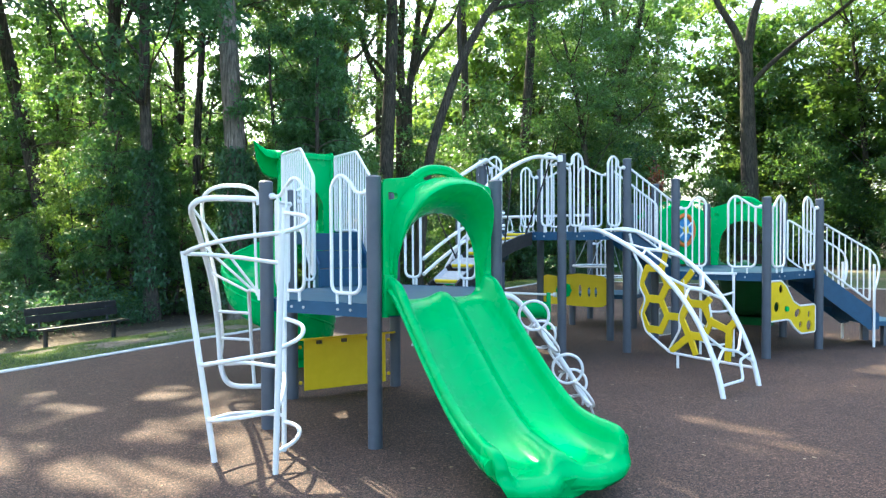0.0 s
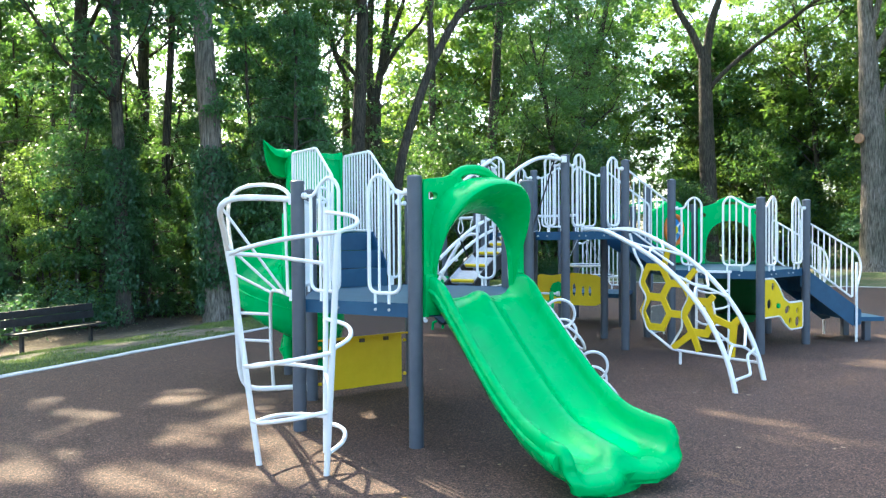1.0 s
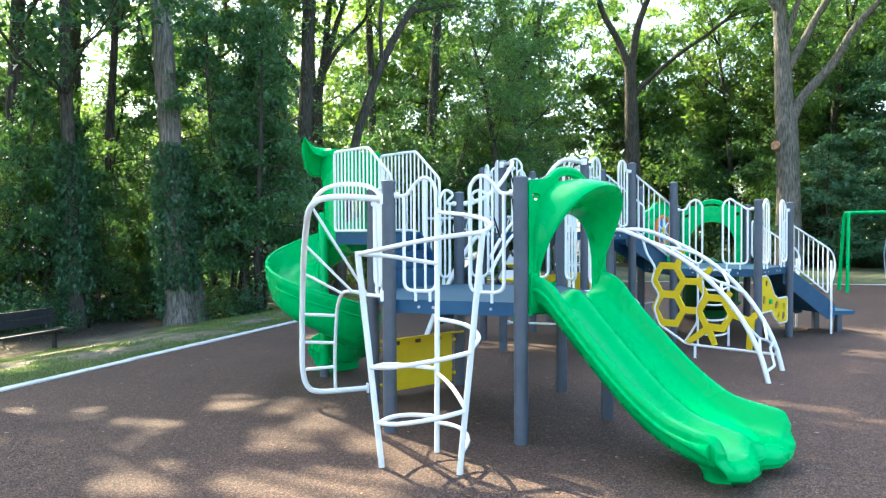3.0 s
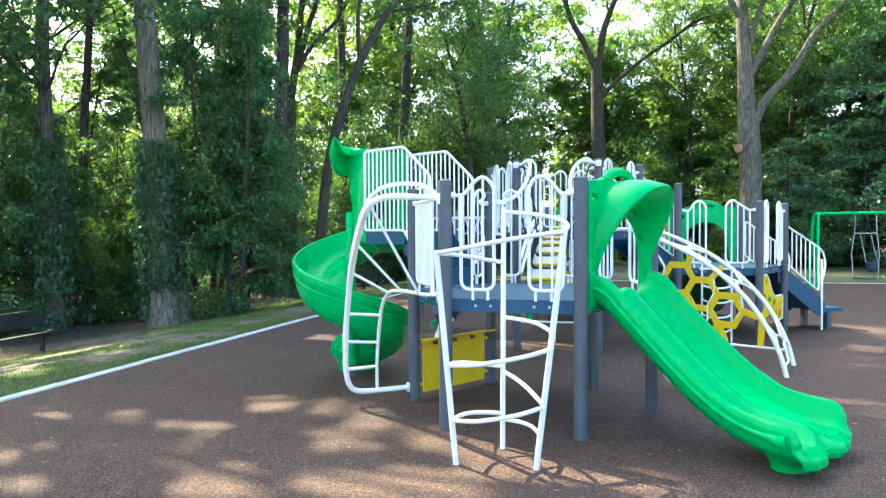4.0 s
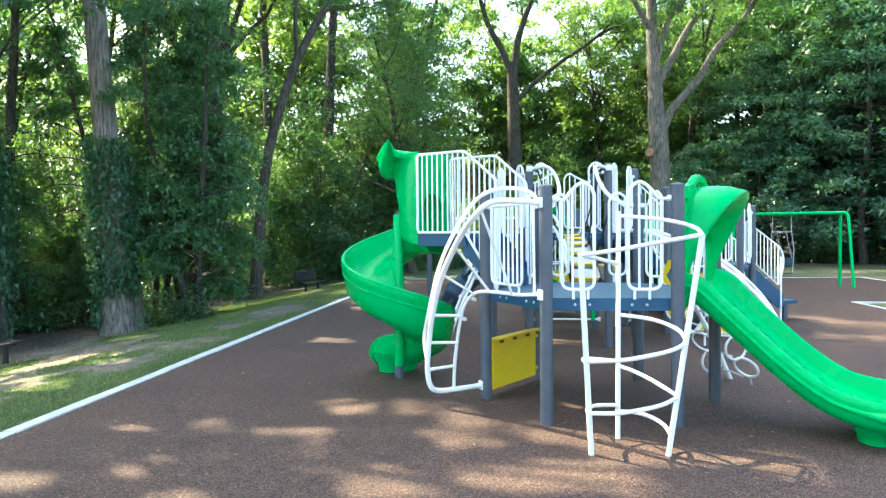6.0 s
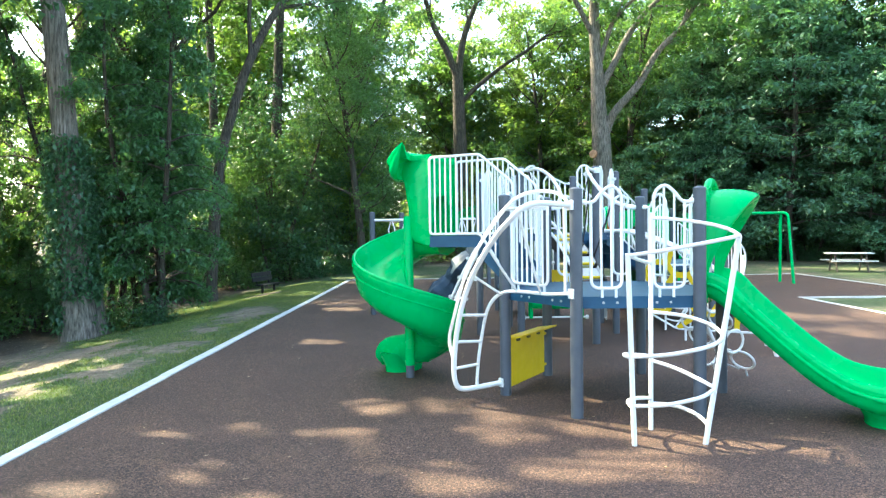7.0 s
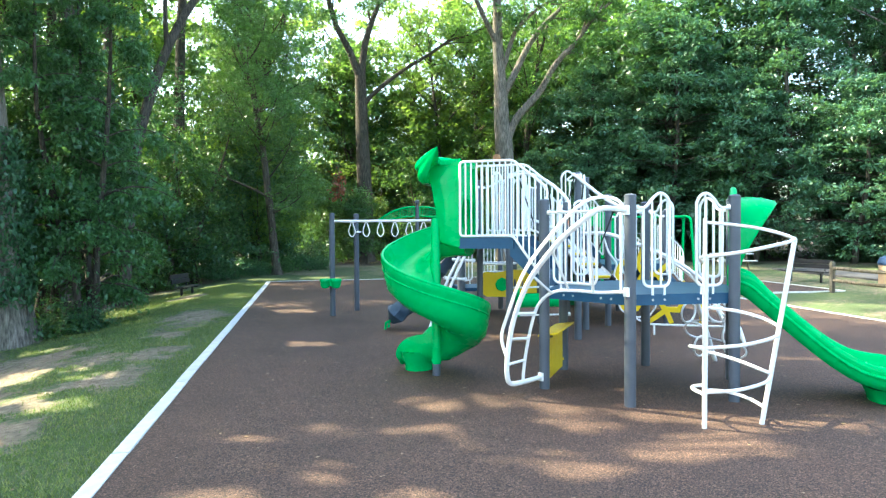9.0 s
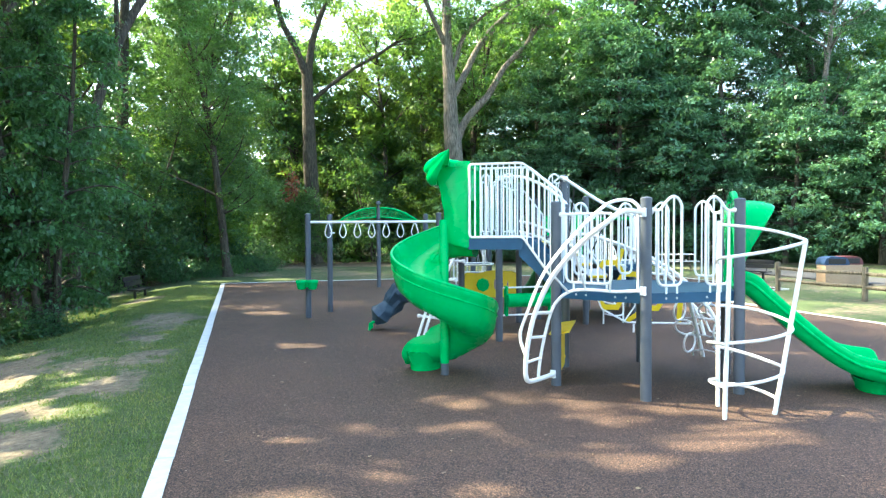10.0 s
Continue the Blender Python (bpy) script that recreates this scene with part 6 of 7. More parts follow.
EDGE = [
    ("slim tree clad in ivy beside the near bench", 52, -8.30, 19.95, 19.5, 0.17, 5.0, 0.26, LEAFDARK, 2200, (-0.01, 0.02)),
    ("tall dark-trunked tree behind the near bench", 55, -10.6, 22.6, 22.0, 0.23, 7.0, 0.34, LEAF, 0, (0.0, 0.01)),
    ("slender dark tree leaning behind the ivy-clad one", 59, -8.3, 24.2, 20.0, 0.14, 8.0, 0.36, LEAF, 0, (-0.05, 0.0)),
    # two trees added for the dapple their crowns cast from above the view
    ("tall slender tree added to dapple the ground with its spreading high crown", 60, -13.8, 18.9, 20.5, 0.21, 8.5, 0.44, LEAFDARK, 0, (0.02, 0.0)),
    ("tall slender tree added to dapple the lawn with its gappy high crown", 61, -17.6, 14.4, 19.0, 0.20, 8.5, 0.44, LEAFDARK, 0, (0.0, 0.02)),
    # four trees added to shade the right lawn, their crowns out of view
    ("very tall tree added beyond the lawn for its high shading crown", 63, 3.4, 35.4, 27.0, 0.28, 11.0, 0.44, LEAF, 0, (0.01, 0.0)),
    ("very tall tree added beyond the lawn for the shade of its broad high crown", 64, 9.4, 39.5, 28.0, 0.28, 12.0, 0.44, LEAF, 0, (-0.02, 0.0)),
    ("very tall tree added to shade the far corner from behind", 65, 0.9, 36.4, 29.0, 0.22, 14.0, 0.50, LEAF, 0, (0.0, 0.0)),
    ("very tall slender tree added for shade deep behind the leaning one", 66, -3.4, 36.2, 28.0, 0.22, 14.0, 0.50, LEAF, 0, (0.0, 0.01)),
    ("tall dark tree with a broad shading crown", 62, -13.2, 24.0, 22.0, 0.24, 9.0, 0.40, LEAF, 0, (-0.02, -0.02)),
]
for label, seed, x, y, tall, r, first, low, leaf, ivy, lean in EDGE:
    t2 = tall_tree(seed, tall, r, first, leaf, DARKBARK, 18000, 0.23, lean, 0.0, ivy, label, 28, low, (1.8, 1.8, 1.0))
    t2.matrix_world = pose(x, y, -0.45, 0, 0, 0)
t6 = tall_tree(56, 26.0, 0.30, 9.0, LEAF, DARKBARK, 11000, 0.24, (0.02, 0.02), 0.0, 0, "very tall dark-trunked tree at the bend of the woods", 22, 0.40, (2.2, 2.2, 1.2))
t6.matrix_world = pose(-2.8, 28.7, -0.3, 0, 0, 0)


def drooping_tree(seed, at, height, r, reach, leaves, size, leaf, low, label):
    """A young tree of the wood's edge: leaning stems, tiers of boughs that bow under hanging sprays."""
    g = np.random.default_rng(seed)
    ob = thing("tree", (0, 0, 0), label, "tree", "drooping trees at the edge of the woods")
    stems, boughs, pts = [], [], []
    for k in range(3):
        a = g.uniform(0, 2 * np.pi)
        q, qr = limb(g, (0.2 * math.cos(a), 0.2 * math.sin(a), -0.3), (0.16 * math.cos(a), 0.16 * math.sin(a), 1.0), height * g.uniform(0.8, 1.0), r, 0.16, 12)
        stems.append(tube(q, qr, 9))
        for j in range(2, 13):
            for _ in range(3):
                b = g.uniform(0, 2 * np.pi)
                span = reach * g.uniform(0.45, 1.0) * math.sin(math.pi * min(0.92, 0.30 + 0.055 * j))
                line = [q[j] + np.array([math.cos(b) * span * f, math.sin(b) * span * f, 0.55 * span * f - 0.62 * span * f * f]) for f in np.linspace(0, 1, 6)]
                boughs.append(tube(line, np.linspace(qr[j] * 0.4, 0.006, 6), 5))
                n = int(leaves / 99)
                f = g.uniform(0.25, 1.0, n) ** 0.8
                spine = np.array([np.interp(f, np.linspace(0, 1, 6), [p[c] for p in line]) for c in range(3)]).T
                side = np.array([-math.sin(b), math.cos(b), 0.0]) * (g.normal(0, 0.26, n) * (1.15 - 0.5 * f))[:, None]
                p = spine + side + g.normal(0, 0.05, (n, 3))
                p[:, 2] -= np.abs(g.normal(0, 0.16, n)) + 0.5 * np.linalg.norm(side, axis=1)
                pts.append(p)
    part("trunk", join(*stems, *boughs), DARKBARK, ob, "", 80)
    pts = np.concatenate(pts)
    crown = new("crown", leaf_mesh("crown", pts[pts[:, 2] > low], size, leaf, 0.75, seed))
    crown.parent = ob
    ob.matrix_world = pose(*at)
    return ob


HANGING = [
    drooping_tree(71, (-3.85, 21.0, -0.45), 8.6, 0.10, 2.45, 19000, 0.14, LEAFMID, 0.45, "dark drooping tree hanging its boughs over the lawn"),
    drooping_tree(72, (-3.95, 22.9, -0.4), 8.0, 0.08, 2.3, 16000, 0.14, LEAFMID, 1.5, "dark drooping tree beside the worn lawn"),
    drooping_tree(73, (-4.9, 23.4, -0.45), 11.0, 0.11, 2.6, 15000, 0.16, LEAF, 2.2, "taller drooping tree at the edge of the woods"),
]
for k, x, y, size, turn in ((1, -9.7, 21.2, 0.9, 70), (1, -8.3, 21.3, 0.6, 200), (1, -7.2, 23.4, 0.36, 90), (1, -6.6, 22.3, 0.30, 10), (1, -11.2, 19.6, 0.4, 300), (2, -12.0, 24.2, 1.0, 40), (2, -10.0, 25.8, 0.9, 160), (2, -15.5, 27.0, 1.0, 290)):
    c = copy_thing(HANGING[k], pose(x, y, -0.45, 0, 0, turn))
    c.scale = (size,) * 3


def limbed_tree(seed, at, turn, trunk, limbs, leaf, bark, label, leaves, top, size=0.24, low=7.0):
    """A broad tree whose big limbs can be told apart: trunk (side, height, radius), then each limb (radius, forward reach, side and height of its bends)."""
    g = np.random.default_rng(seed)
    ob = thing("tree", (0, 0, 0), label, "tree", "broad limbed trees")
    tr = np.array(trunk, float)
    spine = curve_through([(a, 0.04 * math.sin(h), h) for a, h, _ in trunk], 5)
    part("trunk", tube(spine, np.interp(spine[:, 2], tr[:, 1], tr[:, 2]), 16), bark, ob, "", 80)
    tips = []
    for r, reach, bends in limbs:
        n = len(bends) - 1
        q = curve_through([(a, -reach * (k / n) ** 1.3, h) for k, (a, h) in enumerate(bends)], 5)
        end = q[-1] + (q[-1] - q[-6]) * 1.6 + g.normal(0, 0.3, 3)
        q = np.r_[q, curve_through([q[-1], (q[-1] + end) / 2 + g.normal(0, 0.15, 3), end], 4)[1:]]
        part("limb", tube(q, np.linspace(r, r * 0.3, len(q)), 10), bark, ob, "", 80)
        m = len(q)
        tips += [q[m // 2], q[int(m * 0.7)], q[int(m * 0.85)], q[-1]]
        for _ in range(4):
            k = int(g.integers(m // 3, m - 1))
            w, wr = limb(g, q[k], q[k] - q[k - 1] + g.normal(0, 0.12, 3), 2.6, r * 0.3, 0.6, 6)
            part("bough", tube(w, wr, 6), bark, ob, "", 80)
            tips += [w[3], w[6]]
    for _ in range(10):
        tips.append(np.array([*g.normal(0, 2.6, 2), g.uniform(top - 7, top)]))
    pts = np.concatenate([clump(g, t, (1.2, 1.2, 0.7), leaves // len(tips)) for t in tips])
    crown = new("crown", leaf_mesh("crown", pts[pts[:, 2] > low], size, leaf, 0.35, seed))
    crown.parent = ob
    ob.matrix_world = pose(*at, 0, 0, turn)
    return ob


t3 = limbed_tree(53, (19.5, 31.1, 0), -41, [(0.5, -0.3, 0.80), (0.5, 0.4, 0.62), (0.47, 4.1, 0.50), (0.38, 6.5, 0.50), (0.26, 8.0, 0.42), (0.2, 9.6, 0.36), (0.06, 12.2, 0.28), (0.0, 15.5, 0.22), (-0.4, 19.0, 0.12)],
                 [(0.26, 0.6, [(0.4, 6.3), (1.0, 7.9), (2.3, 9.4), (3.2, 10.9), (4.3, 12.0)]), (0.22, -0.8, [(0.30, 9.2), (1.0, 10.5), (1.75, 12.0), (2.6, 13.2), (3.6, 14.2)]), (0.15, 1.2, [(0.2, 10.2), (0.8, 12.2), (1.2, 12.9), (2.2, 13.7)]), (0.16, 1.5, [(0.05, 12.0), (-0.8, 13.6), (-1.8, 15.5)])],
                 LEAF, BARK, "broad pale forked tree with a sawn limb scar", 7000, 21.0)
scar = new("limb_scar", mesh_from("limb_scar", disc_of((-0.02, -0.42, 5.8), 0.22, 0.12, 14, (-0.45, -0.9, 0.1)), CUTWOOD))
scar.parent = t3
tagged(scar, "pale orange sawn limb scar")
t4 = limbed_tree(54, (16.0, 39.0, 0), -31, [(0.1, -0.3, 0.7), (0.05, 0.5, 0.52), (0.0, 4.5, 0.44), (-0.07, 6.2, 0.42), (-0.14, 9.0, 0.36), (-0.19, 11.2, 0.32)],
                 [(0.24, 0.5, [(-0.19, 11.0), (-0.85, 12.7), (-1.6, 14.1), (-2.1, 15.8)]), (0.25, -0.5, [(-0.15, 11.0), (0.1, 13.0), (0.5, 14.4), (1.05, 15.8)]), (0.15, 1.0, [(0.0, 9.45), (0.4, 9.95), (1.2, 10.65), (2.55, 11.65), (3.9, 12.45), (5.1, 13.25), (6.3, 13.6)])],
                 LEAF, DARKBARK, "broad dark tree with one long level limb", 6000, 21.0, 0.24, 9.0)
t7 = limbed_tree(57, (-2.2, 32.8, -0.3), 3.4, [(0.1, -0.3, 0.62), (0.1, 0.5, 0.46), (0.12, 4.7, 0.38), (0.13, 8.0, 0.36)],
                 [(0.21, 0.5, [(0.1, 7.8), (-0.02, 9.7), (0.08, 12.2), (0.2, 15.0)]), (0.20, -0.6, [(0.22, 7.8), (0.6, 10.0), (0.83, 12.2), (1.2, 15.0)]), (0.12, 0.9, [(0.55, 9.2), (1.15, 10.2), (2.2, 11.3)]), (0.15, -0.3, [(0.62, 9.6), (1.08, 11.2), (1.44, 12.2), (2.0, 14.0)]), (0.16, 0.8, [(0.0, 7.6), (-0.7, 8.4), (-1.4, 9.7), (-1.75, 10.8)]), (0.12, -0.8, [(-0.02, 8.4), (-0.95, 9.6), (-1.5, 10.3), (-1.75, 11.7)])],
                 LEAFBACKLIT, DARKBARK, "many-limbed dark tree spreading against the light", 6000, 18.0, 0.22, 8.0)
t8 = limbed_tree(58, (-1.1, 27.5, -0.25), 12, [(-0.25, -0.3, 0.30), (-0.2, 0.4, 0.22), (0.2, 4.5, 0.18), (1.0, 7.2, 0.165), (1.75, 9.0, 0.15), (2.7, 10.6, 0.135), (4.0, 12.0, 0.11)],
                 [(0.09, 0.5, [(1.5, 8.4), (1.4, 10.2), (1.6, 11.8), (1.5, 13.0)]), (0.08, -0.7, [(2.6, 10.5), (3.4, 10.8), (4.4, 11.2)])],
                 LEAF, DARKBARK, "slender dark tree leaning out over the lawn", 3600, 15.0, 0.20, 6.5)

g = np.random.default_rng(77)
taken = [(e[2], e[3]) for e in EDGE] + [(-5.82, 20.05), (-5.5, 20.35), (-8.05, 15.65), (19.5, 31.1), (16.0, 39.0), (-2.8, 28.7), (-2.2, 32.8), (-1.1, 27.5), (-3.85, 21.0), (-3.95, 22.9), (-4.9, 23.4)]
GLADES = ((13.6, 35.3, 3.4), (-1.4, 30.2, 1.4), (17.6, 33.2, 2.6), (-15.9, 9.2, 2.2), (-17.6, 15.6, 1.5), (-13.6, 24.6, 3.4))


def free(x, y, gap):
    if any((x - a) ** 2 + (y - b) ** 2 < r * r for a, b, r in GLADES):
        return False
    return all((x - a) ** 2 + (y - b) ** 2 > gap * gap for a, b in taken)


def along_woods(s, depth):
    """A place s metres along the woods' edge, depth metres in."""
    for a, b in zip(WOODS, WOODS[1:]):
        a, b = np.array(a, float), np.array(b, float)
        ln = np.linalg.norm(b - a)
        if s <= ln:
            d = (b - a) / ln
            return a + d * s + np.array([-d[1], d[0]]) * depth
        s -= ln
    return None


def row(kinds, weights, depth, spread, step, gap, lo, hi, size=(0.82, 1.15), keep=True, cool=None):
    s = lo + g.uniform(0, step)
    while s < hi:
        q = along_woods(s, depth + g.uniform(-spread, spread))
        kind, scale, turn = kinds[int(g.choice(len(kinds), p=cool if cool and s < 56 else weights))], g.uniform(*size), g.uniform(0, 360)
        if q is not None and free(q[0], q[1], gap):
            if keep:
                taken.append(tuple(q))
            plant(kind, q[0], q[1], scale, turn)
        s += step * g.uniform(0.75, 1.25)


# single trees that close the long views, then the ones of middle height, then young ones at the edge
DEEP = [
    (BACK[1], 14.0, 50.0, 1.3, 80), (BACK[0], 20.5, 46.0, 1.1, 120), (BACK[1], 5.5, 50.0, 1.3, 300), (BACK[0], 0.5, 44.0, 1.2, 30), (BACK[1], 26.0, 40.0, 1.0, 250),
    (BACK[2], 38.0, 26.0, 1.4, 20), (BACK[2], 36.0, 31.0, 1.5, 140), (BACK[2], 42.5, 19.0, 1.4, 220), (BACK[2], 31.2, 28.2, 1.5, 15), (BACK[1], 31.0, 37.0, 1.25, 33),
    (BACK[0], 27.5, 38.5, 1.2, 77), (BACK[1], 34.0, 34.0, 1.25, 133), (BACK[0], 21.5, 42.5, 1.1, 15), (BACK[1], 18.6, 43.8, 1.05, 95),
]
MIDDLE = [
    (TALL[3], 8.5, 37.5, 1.1, 150), (TALL[0], 24.5, 34.5, 1.15, 190), (TALL[2], -7.6, 31.0, 1.05, 70), (TALL[2], 23.6, 40.5, 1.1, 260), (TALL[0], 6.2, 31.4, 0.8, 40), (TALL[1], -5.2, 33.6, 1.3, 60), (TALL[0], -11.4, 29.4, 1.3, 210),
]
YOUNG = [
    (SMALL[1], 14.9, 36.9, 0.9, 70), (SMALL[2], -9.2, 23.0, 0.62, 20), (SMALL[2], -11.0, 21.8, 0.6, 140), (SMALL[2], -7.3, 25.6, 0.75, 260), (SMALL[2], -12.6, 18.6, 0.55, 80), (SMALL[0], 2.5, 33.2, 1.35, 40), (SMALL[1], 3.6, 33.6, 1.3, 110),
    (SMALL[1], 19.6, 37.2, 1.5, 10), (SMALL[2], 22.0, 36.2, 1.2, 200), (SMALL[2], 7.6, 35.2, 1.0, 30), (SMALL[2], 10.8, 41.0, 1.2, 80), (SMALL[1], 9.0, 37.4, 1.0, 200), (SMALL[0], -2.7, 31.0, 1.05, 150), 
    (SMALL[1], 7.0, 38.2, 1.3, 0), (SMALL[1], 9.6, 40.2, 1.4, 120), (SMALL[2], 4.6, 39.4, 1.2, 240),
]
FEET = [(SHRUBS[2], -9.4, 20.6, 0.8, 50), (SHRUBS[0], -4.3, 20.4, 0.6, 30), (SHRUBS[1], -4.9, 20.7, 0.9, 200), (SHRUBS[0], -8.9, 19.3, 0.8, 10), (SHRUBS[0], -10.3, 19.2, 1.0, 90)]
FAR_EDGE = [
    (BROAD[0], 30.6, 22.0, 1.0, 10), (BROAD[1], 32.4, 17.6, 1.08, 80), (BROAD[0], 28.9, 26.0, 1.35, 200), (BROAD[1], 25.4, 28.9, 0.78, 300), (BROAD[1], 34.2, 13.2, 1.15, 150), (BROAD[0], 35.6, 9.0, 1.2, 45),
    (BROAD[0], 34.0, 21.5, 1.45, 120), (BROAD[1], 22.6, 31.6, 0.7, 20), (BROAD[0], 31.6, 28.6, 1.5, 260), (BROAD[1], 27.0, 31.4, 1.35, 60), (BROAD[0], 36.6, 4.5, 1.2, 190), (THICK[0], -7.7, 28.4, 1.0, 10), (THICK[1], -9.3, 30.0, 1.2, 100),
]
for kind, x, y, k, turn in DEEP + MIDDLE + YOUNG + FEET + FAR_EDGE:
    plant(kind, x, y, k, turn)
    taken.append((x, y))
# rows along the edge of the woods, by metres from its south-western end
row(TALL, (0.3, 0.1, 0.35, 0.25), 2.4, 1.2, 6.5, 3.2, 22, 36, cool=(0.45, 0.35, 0.0, 0.2))
row(TALL, (0.4, 0.3, 0.05, 0.25), 2.0, 1.2, 6.0, 3.0, 56, 84)
row(TALL, (0.35, 0.3, 0.15, 0.2), 2.2, 1.2, 5.4, 3.0, 86, 126, (1.0, 1.3))
row(TALL, (0.3, 0.1, 0.35, 0.25), 8.0, 1.6, 7.5, 3.2, 62, 88)
row(TALL, (0.35, 0.2, 0.25, 0.2), 7.5, 1.6, 6.2, 3.2, 89, 124)
row(BACK[:2], (0.75, 0.25), 14.0, 1.5, 11.0, 3.2, 64, 88, (0.6, 0.8))
row(BACK[:2], (0.65, 0.35), 24.0, 2.5, 4.0, 3.0, 30, 66, (0.9, 1.2))
row(BACK, (0.35, 0.35, 0.3), 13.0, 2.0, 5.4, 3.0, 89, 126)
row(BACK[1:], (0.4, 0.6), 19.0, 2.5, 5.0, 3.4, 91, 120)
row(SMALL, (0.7, 0.3, 0.0), 2.4, 0.8, 3.0, 1.0, 58, 67, (0.8, 1.2), False)
row(SMALL, (0.35, 0.45, 0.2), 1.5, 0.8, 3.3, 1.0, 67, 84, (0.8, 1.2), False)
row(THICK, (0.6, 0.4), 1.5, 0.8, 2.9, 1.0, 85, 126, (0.9, 1.35), False)
row(SMALL, (0.15, 0.35, 0.5), 5.0, 1.2, 4.0, 1.0, 58, 86, (0.9, 1.3), False)
row(SMALL, (0.2, 0.3, 0.5), 6.0, 1.5, 4.5, 1.6, 36, 58, (0.7, 1.0), False)
row(THICK, (0.6, 0.4), 4.8, 1.2, 3.2, 1.0, 87, 124, (1.0, 1.5), False)
row(SMALL, (0.1, 0.3, 0.6), 11.0, 1.5, 4.6, 1.0, 58, 88, (1.0, 1.4), False)
row(SMALL, (0.0, 0.2, 0.8), 13.0, 2.0, 3.2, 1.0, 34, 58, (0.8, 1.25), False)
row(SMALL, (0.0, 0.2, 0.8), 18.0, 2.0, 3.6, 1.0, 34, 58, (1.0, 1.4), False)
row(THICK, (0.6, 0.4), 9.5, 1.5, 2.5, 0.8, 70, 114, (1.1, 1.6), False)
row(THICK, (0.5, 0.5), 16.0, 2.0, 3.0, 0.8, 70, 110, (1.2, 1.6), False)
row(SHRUBS, (0.5, 0.4, 0.1), 1.6, 0.9, 2.6, 0.6, 40, 51, (0.6, 1.1), False)
row(SHRUBS, (0.6, 0.4, 0.0), 3.4, 0.7, 1.6, 0.6, 51, 60, (0.7, 1.1), False)
row(SHRUBS, (0.5, 0.5, 0.0), -1.4, 0.6, 1.3, 0.4, 62, 78, (0.6, 0.95), False)
row(SHRUBS, (0.6, 0.4, 0.0), 0.9, 0.9, 1.7, 0.6, 60, 112, (0.7, 1.3), False)
row(TALL, (0.4, 0.2, 0.2, 0.2), 3.0, 2.0, 9.0, 3.0, 128, 170)

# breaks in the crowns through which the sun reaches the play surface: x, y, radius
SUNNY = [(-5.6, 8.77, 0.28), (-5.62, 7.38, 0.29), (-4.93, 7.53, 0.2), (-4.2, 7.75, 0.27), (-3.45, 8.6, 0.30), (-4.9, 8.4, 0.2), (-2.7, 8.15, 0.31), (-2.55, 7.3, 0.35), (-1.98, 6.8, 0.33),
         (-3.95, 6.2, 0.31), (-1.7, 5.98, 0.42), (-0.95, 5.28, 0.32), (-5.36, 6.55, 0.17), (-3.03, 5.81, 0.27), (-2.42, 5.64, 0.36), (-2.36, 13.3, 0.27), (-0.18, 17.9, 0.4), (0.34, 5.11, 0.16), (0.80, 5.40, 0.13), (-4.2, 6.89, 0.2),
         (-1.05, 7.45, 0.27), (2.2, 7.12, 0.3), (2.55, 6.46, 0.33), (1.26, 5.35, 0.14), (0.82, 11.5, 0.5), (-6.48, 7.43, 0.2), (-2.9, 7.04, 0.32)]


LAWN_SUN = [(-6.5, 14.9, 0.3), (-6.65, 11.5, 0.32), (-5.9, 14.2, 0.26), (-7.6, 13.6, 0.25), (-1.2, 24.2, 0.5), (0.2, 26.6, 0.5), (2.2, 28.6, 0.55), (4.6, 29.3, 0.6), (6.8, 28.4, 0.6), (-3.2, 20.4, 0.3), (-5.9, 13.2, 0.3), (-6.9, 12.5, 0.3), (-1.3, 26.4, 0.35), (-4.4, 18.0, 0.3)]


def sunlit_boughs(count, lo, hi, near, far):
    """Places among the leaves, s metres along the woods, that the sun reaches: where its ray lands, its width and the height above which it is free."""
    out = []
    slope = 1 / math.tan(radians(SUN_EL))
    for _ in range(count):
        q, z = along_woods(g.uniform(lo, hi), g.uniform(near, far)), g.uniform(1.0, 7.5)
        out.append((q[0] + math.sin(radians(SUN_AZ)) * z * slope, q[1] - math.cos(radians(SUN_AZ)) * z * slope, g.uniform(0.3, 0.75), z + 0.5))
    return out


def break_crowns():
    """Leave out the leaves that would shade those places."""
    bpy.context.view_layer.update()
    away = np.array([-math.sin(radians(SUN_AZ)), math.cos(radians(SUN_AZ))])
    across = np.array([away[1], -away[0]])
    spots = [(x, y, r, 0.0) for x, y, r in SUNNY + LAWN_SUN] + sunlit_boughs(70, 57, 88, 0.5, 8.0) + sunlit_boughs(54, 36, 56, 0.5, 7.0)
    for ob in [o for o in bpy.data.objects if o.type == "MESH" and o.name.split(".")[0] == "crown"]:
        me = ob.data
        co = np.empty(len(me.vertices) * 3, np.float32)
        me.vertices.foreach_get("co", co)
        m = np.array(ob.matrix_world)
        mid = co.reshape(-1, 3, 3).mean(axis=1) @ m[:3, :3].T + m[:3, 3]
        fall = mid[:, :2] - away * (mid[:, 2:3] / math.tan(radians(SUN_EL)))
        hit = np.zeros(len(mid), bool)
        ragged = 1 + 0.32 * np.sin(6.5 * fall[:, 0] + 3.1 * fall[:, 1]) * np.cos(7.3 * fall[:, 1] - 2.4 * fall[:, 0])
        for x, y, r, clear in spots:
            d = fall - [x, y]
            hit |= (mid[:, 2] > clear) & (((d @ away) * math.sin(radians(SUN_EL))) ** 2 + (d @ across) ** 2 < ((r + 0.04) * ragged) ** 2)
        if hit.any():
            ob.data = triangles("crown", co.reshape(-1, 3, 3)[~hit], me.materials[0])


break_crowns()


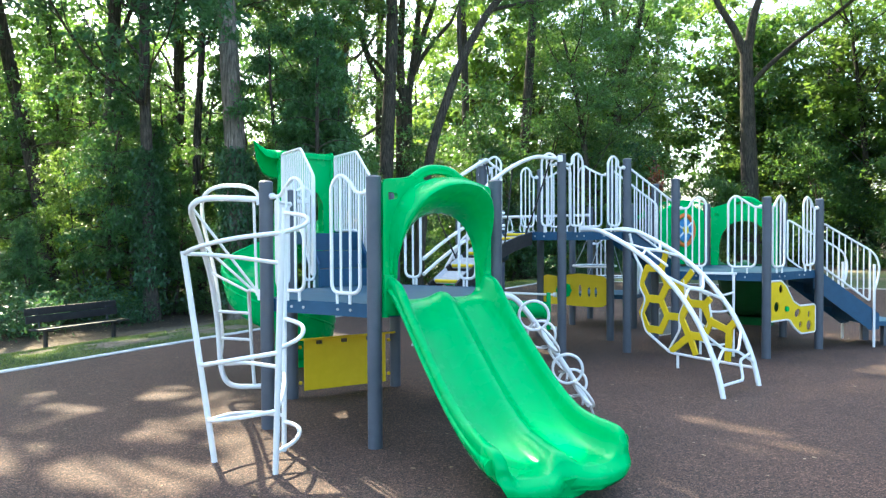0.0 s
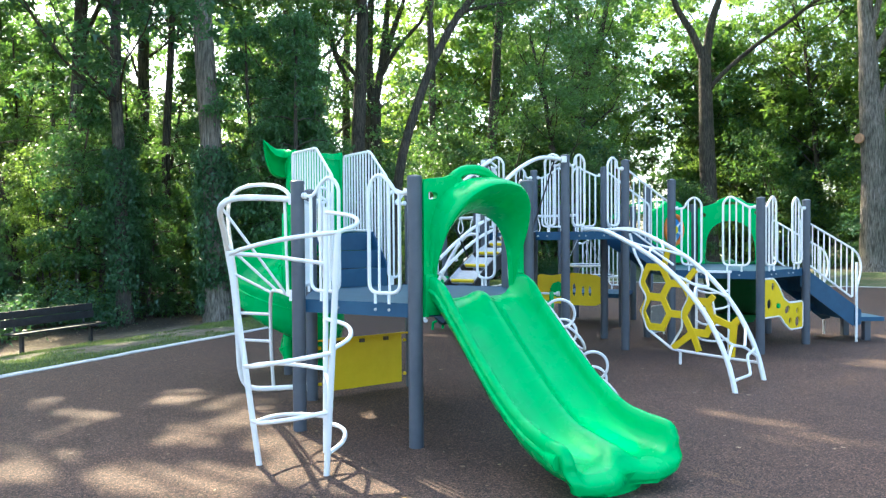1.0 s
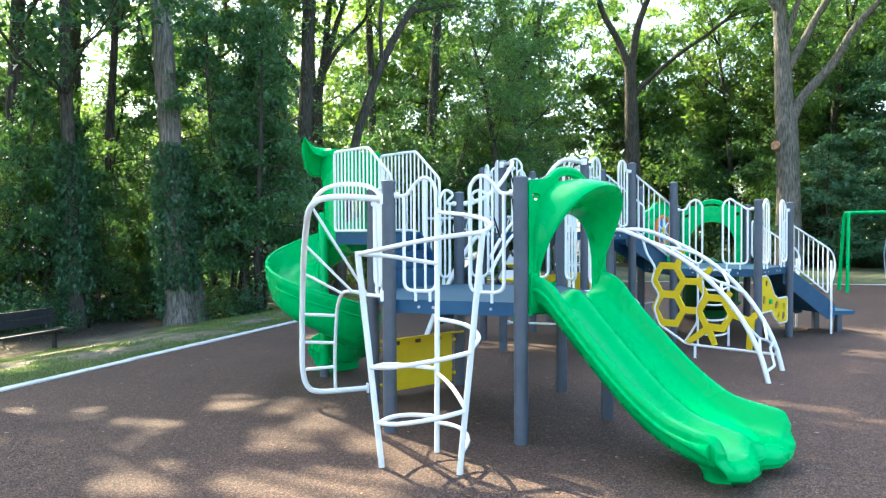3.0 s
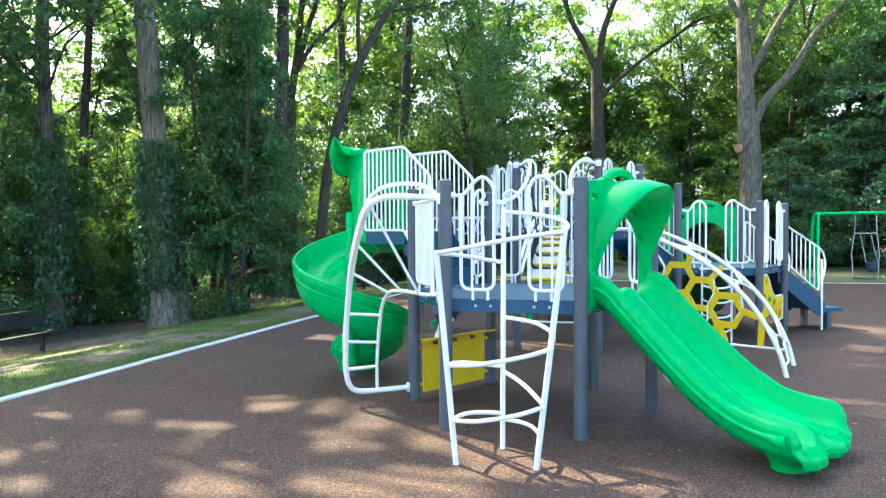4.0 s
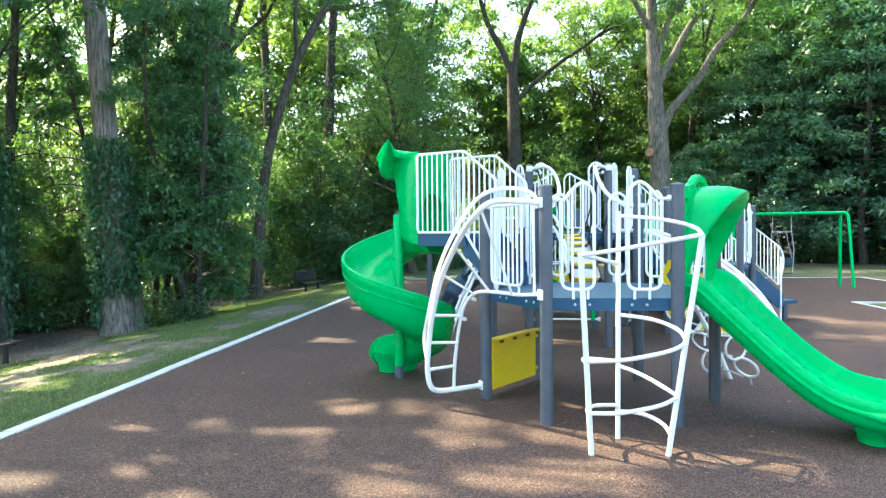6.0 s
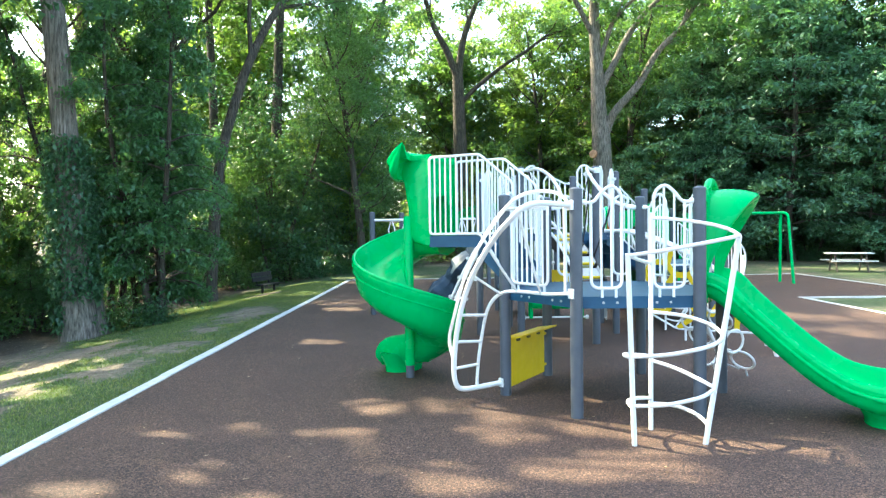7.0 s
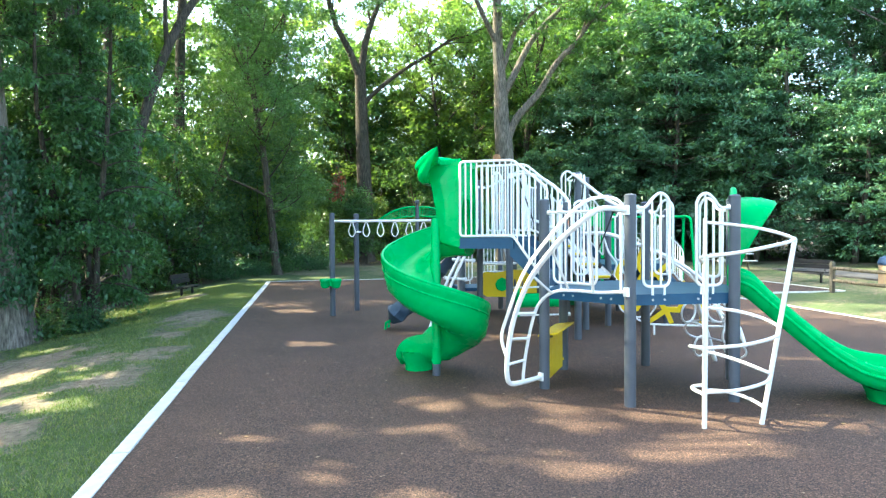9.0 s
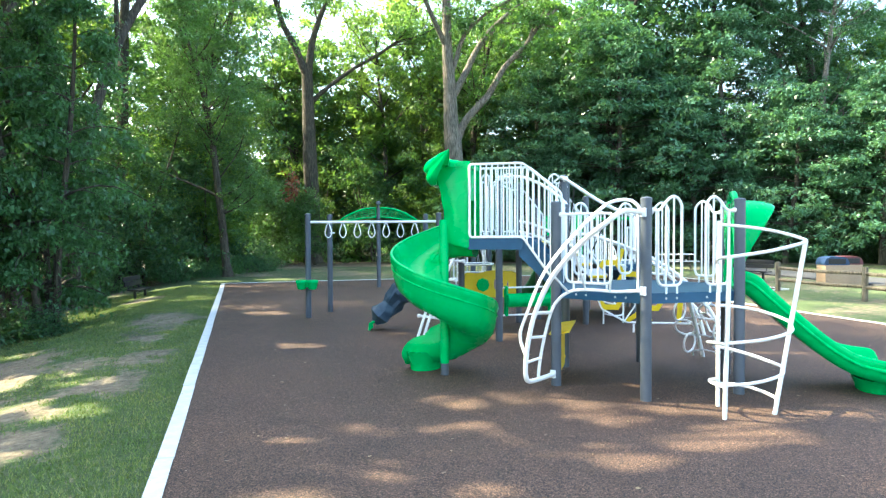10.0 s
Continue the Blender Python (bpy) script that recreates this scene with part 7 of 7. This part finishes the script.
def far_woods():
    """The depth of the woods behind the trees that can be told apart."""
    n = 140000
    s, d = g.uniform(34, 136, n), g.uniform(25, 34, n)
    q = np.array([along_woods(a, b) for a, b in zip(s, d)])
    z = g.uniform(0.0, 1.0, n) ** np.interp(s, [70, 84], [1.2, 1.7]) * np.interp(s, [80, 88], [10.5, 17.0]) + 0.2
    lump = np.array([noise.noise(Vector((x * 0.16, y * 0.16, h * 0.22))) for (x, y), h in zip(q, z)])
    keep = (lump > -0.2 + np.clip(z - np.interp(s, [80, 88], [5.0, 8.0]), 0, 10) * 0.05) | (z < np.interp(s, [80, 88], [4.0, 6.5]))
    ob = new("far_woods", leaf_mesh("far_woods", np.c_[q, z][keep], 0.62, LEAFBACKLIT, 0.4, 9))
    return tagged(ob, "depth of green woodland behind the trees in backlit leaf colour", "woods", kind="stuff")


far_woods()


def undergrowth():
    """Low leafy tangle over the woodland floor."""
    n = 52000
    s, d = g.uniform(34, 130, n), g.uniform(3.0, 24.0, n)
    q = np.array([along_woods(a, b) for a, b in zip(s, d)])
    lump = np.array([noise.noise(Vector((x * 0.45, y * 0.45, 2.0))) for x, y in q])
    z = lie_of_land(q)[0] + g.uniform(0, 1, n) ** 1.6 * (1.1 + 2.2 * np.clip(lump, 0, 1))
    keep = lump > -0.22
    ob = new("undergrowth", leaf_mesh("undergrowth", np.c_[q, z][keep], 0.30, LEAF, 0.3, 14))
    return tagged(ob, "low green undergrowth covering the woodland floor", "undergrowth", kind="stuff")


undergrowth()


def hanging_dead_leaves():
    """A broken spray of rust-brown leaves caught in a tree."""
    pts = g.normal(0, 1, (110, 3)) * np.array([0.15, 0.15, 0.34]) + np.array([8.2, 29.4, 3.8])
    ob = thing("dead_spray", (8.2, 29.4, 4.4), "spray of rust-brown dead leaves caught in the branches", "branch")
    part("twig", tube(curve_through([(8.2, 29.4, 4.7), (8.25, 29.4, 4.0), (8.1, 29.35, 3.3)], 4), 0.015, 5), DARKBARK, ob)
    o = new("leaves", leaf_mesh("leaves", pts - np.array([8.2, 29.4, 4.4]), 0.2, RUSTLEAF, 0.8, 3))
    o.parent = ob


hanging_dead_leaves()


def grass():
    """Short uneven blades over the lawn beside the play surface."""
    n = 230000
    s, d = g.uniform(0, 1, n), g.uniform(0.15, 5.0, n)
    a, b = np.array([-9.3, 4.3]), np.array([4.0, 27.5])
    p = a + s[:, None] ** 1.5 * (b - a) + d[:, None] * KERB_N
    s, d = g.triangular(0, 1, 1, 45000), 6.0 * g.triangular(0, 0.05, 1, 45000) + 0.15
    p = np.r_[p, np.array([-15.0, -5.6]) + s[:, None] * (a - np.array([-15.0, -5.6])) + d[:, None] * KERB_N]
    z, bare, rub, wood = lie_of_land(p)
    keep = (~rub) & (g.uniform(0, 1, len(p)) > np.clip((bare - 0.05) * 2.6, 0, 0.98))
    p, z = p[keep], z[keep]
    n = len(p)
    h = g.uniform(0.012, 0.045, n)
    yaw, lean = g.uniform(0, 2 * np.pi, n), g.normal(0, 0.5, (n, 2))
    w = g.uniform(0.004, 0.008, n)
    side = np.c_[np.cos(yaw), np.sin(yaw)] * w[:, None]
    base = np.c_[p, z - 0.005]
    tip = np.c_[p + lean * h[:, None], z + h]
    me = triangles("grass", np.stack([base - np.c_[side, np.zeros(n)], base + np.c_[side, np.zeros(n)], tip], axis=1), BLADE)
    return tagged(new("grass", me), "short green lawn grass with straw-coloured blades", "grass", kind="stuff")


grass()


def litter():
    """Fallen leaves and bits scattered over the rubber and under the trees."""
    n = 620
    p = np.c_[g.uniform(-9, 9, n), 3.5 + 18 * g.uniform(0, 1, n) ** 1.4]
    q = np.array([along_woods(a, b) for a, b in zip(g.uniform(36, 80, 5200), g.uniform(-1.2, 4.0, 5200))])
    p = np.concatenate([p, q])
    z, bare, rub, wood = lie_of_land(p)
    z = np.where(rub, 0.006, z + 0.012)
    ob = new("leaf_litter", leaf_mesh("leaf_litter", np.c_[p, z], 0.045, LITTER, 0.0, 4, True))
    me = ob.data
    co = np.empty(len(me.vertices) * 3, np.float32)
    me.vertices.foreach_get("co", co)
    co = co.reshape(-1, 4, 3)
    co[:, :, 2] = z[:, None] + (co[:, :, 2] - z[:, None]) * 0.15
    co[:, :, 2] = np.maximum(co[:, :, 2], z[:, None] - 0.002)
    me.vertices.foreach_set("co", co.ravel())
    return tagged(ob, "scattered dry brown leaves and twig bits", "leaves", kind="stuff")


litter()
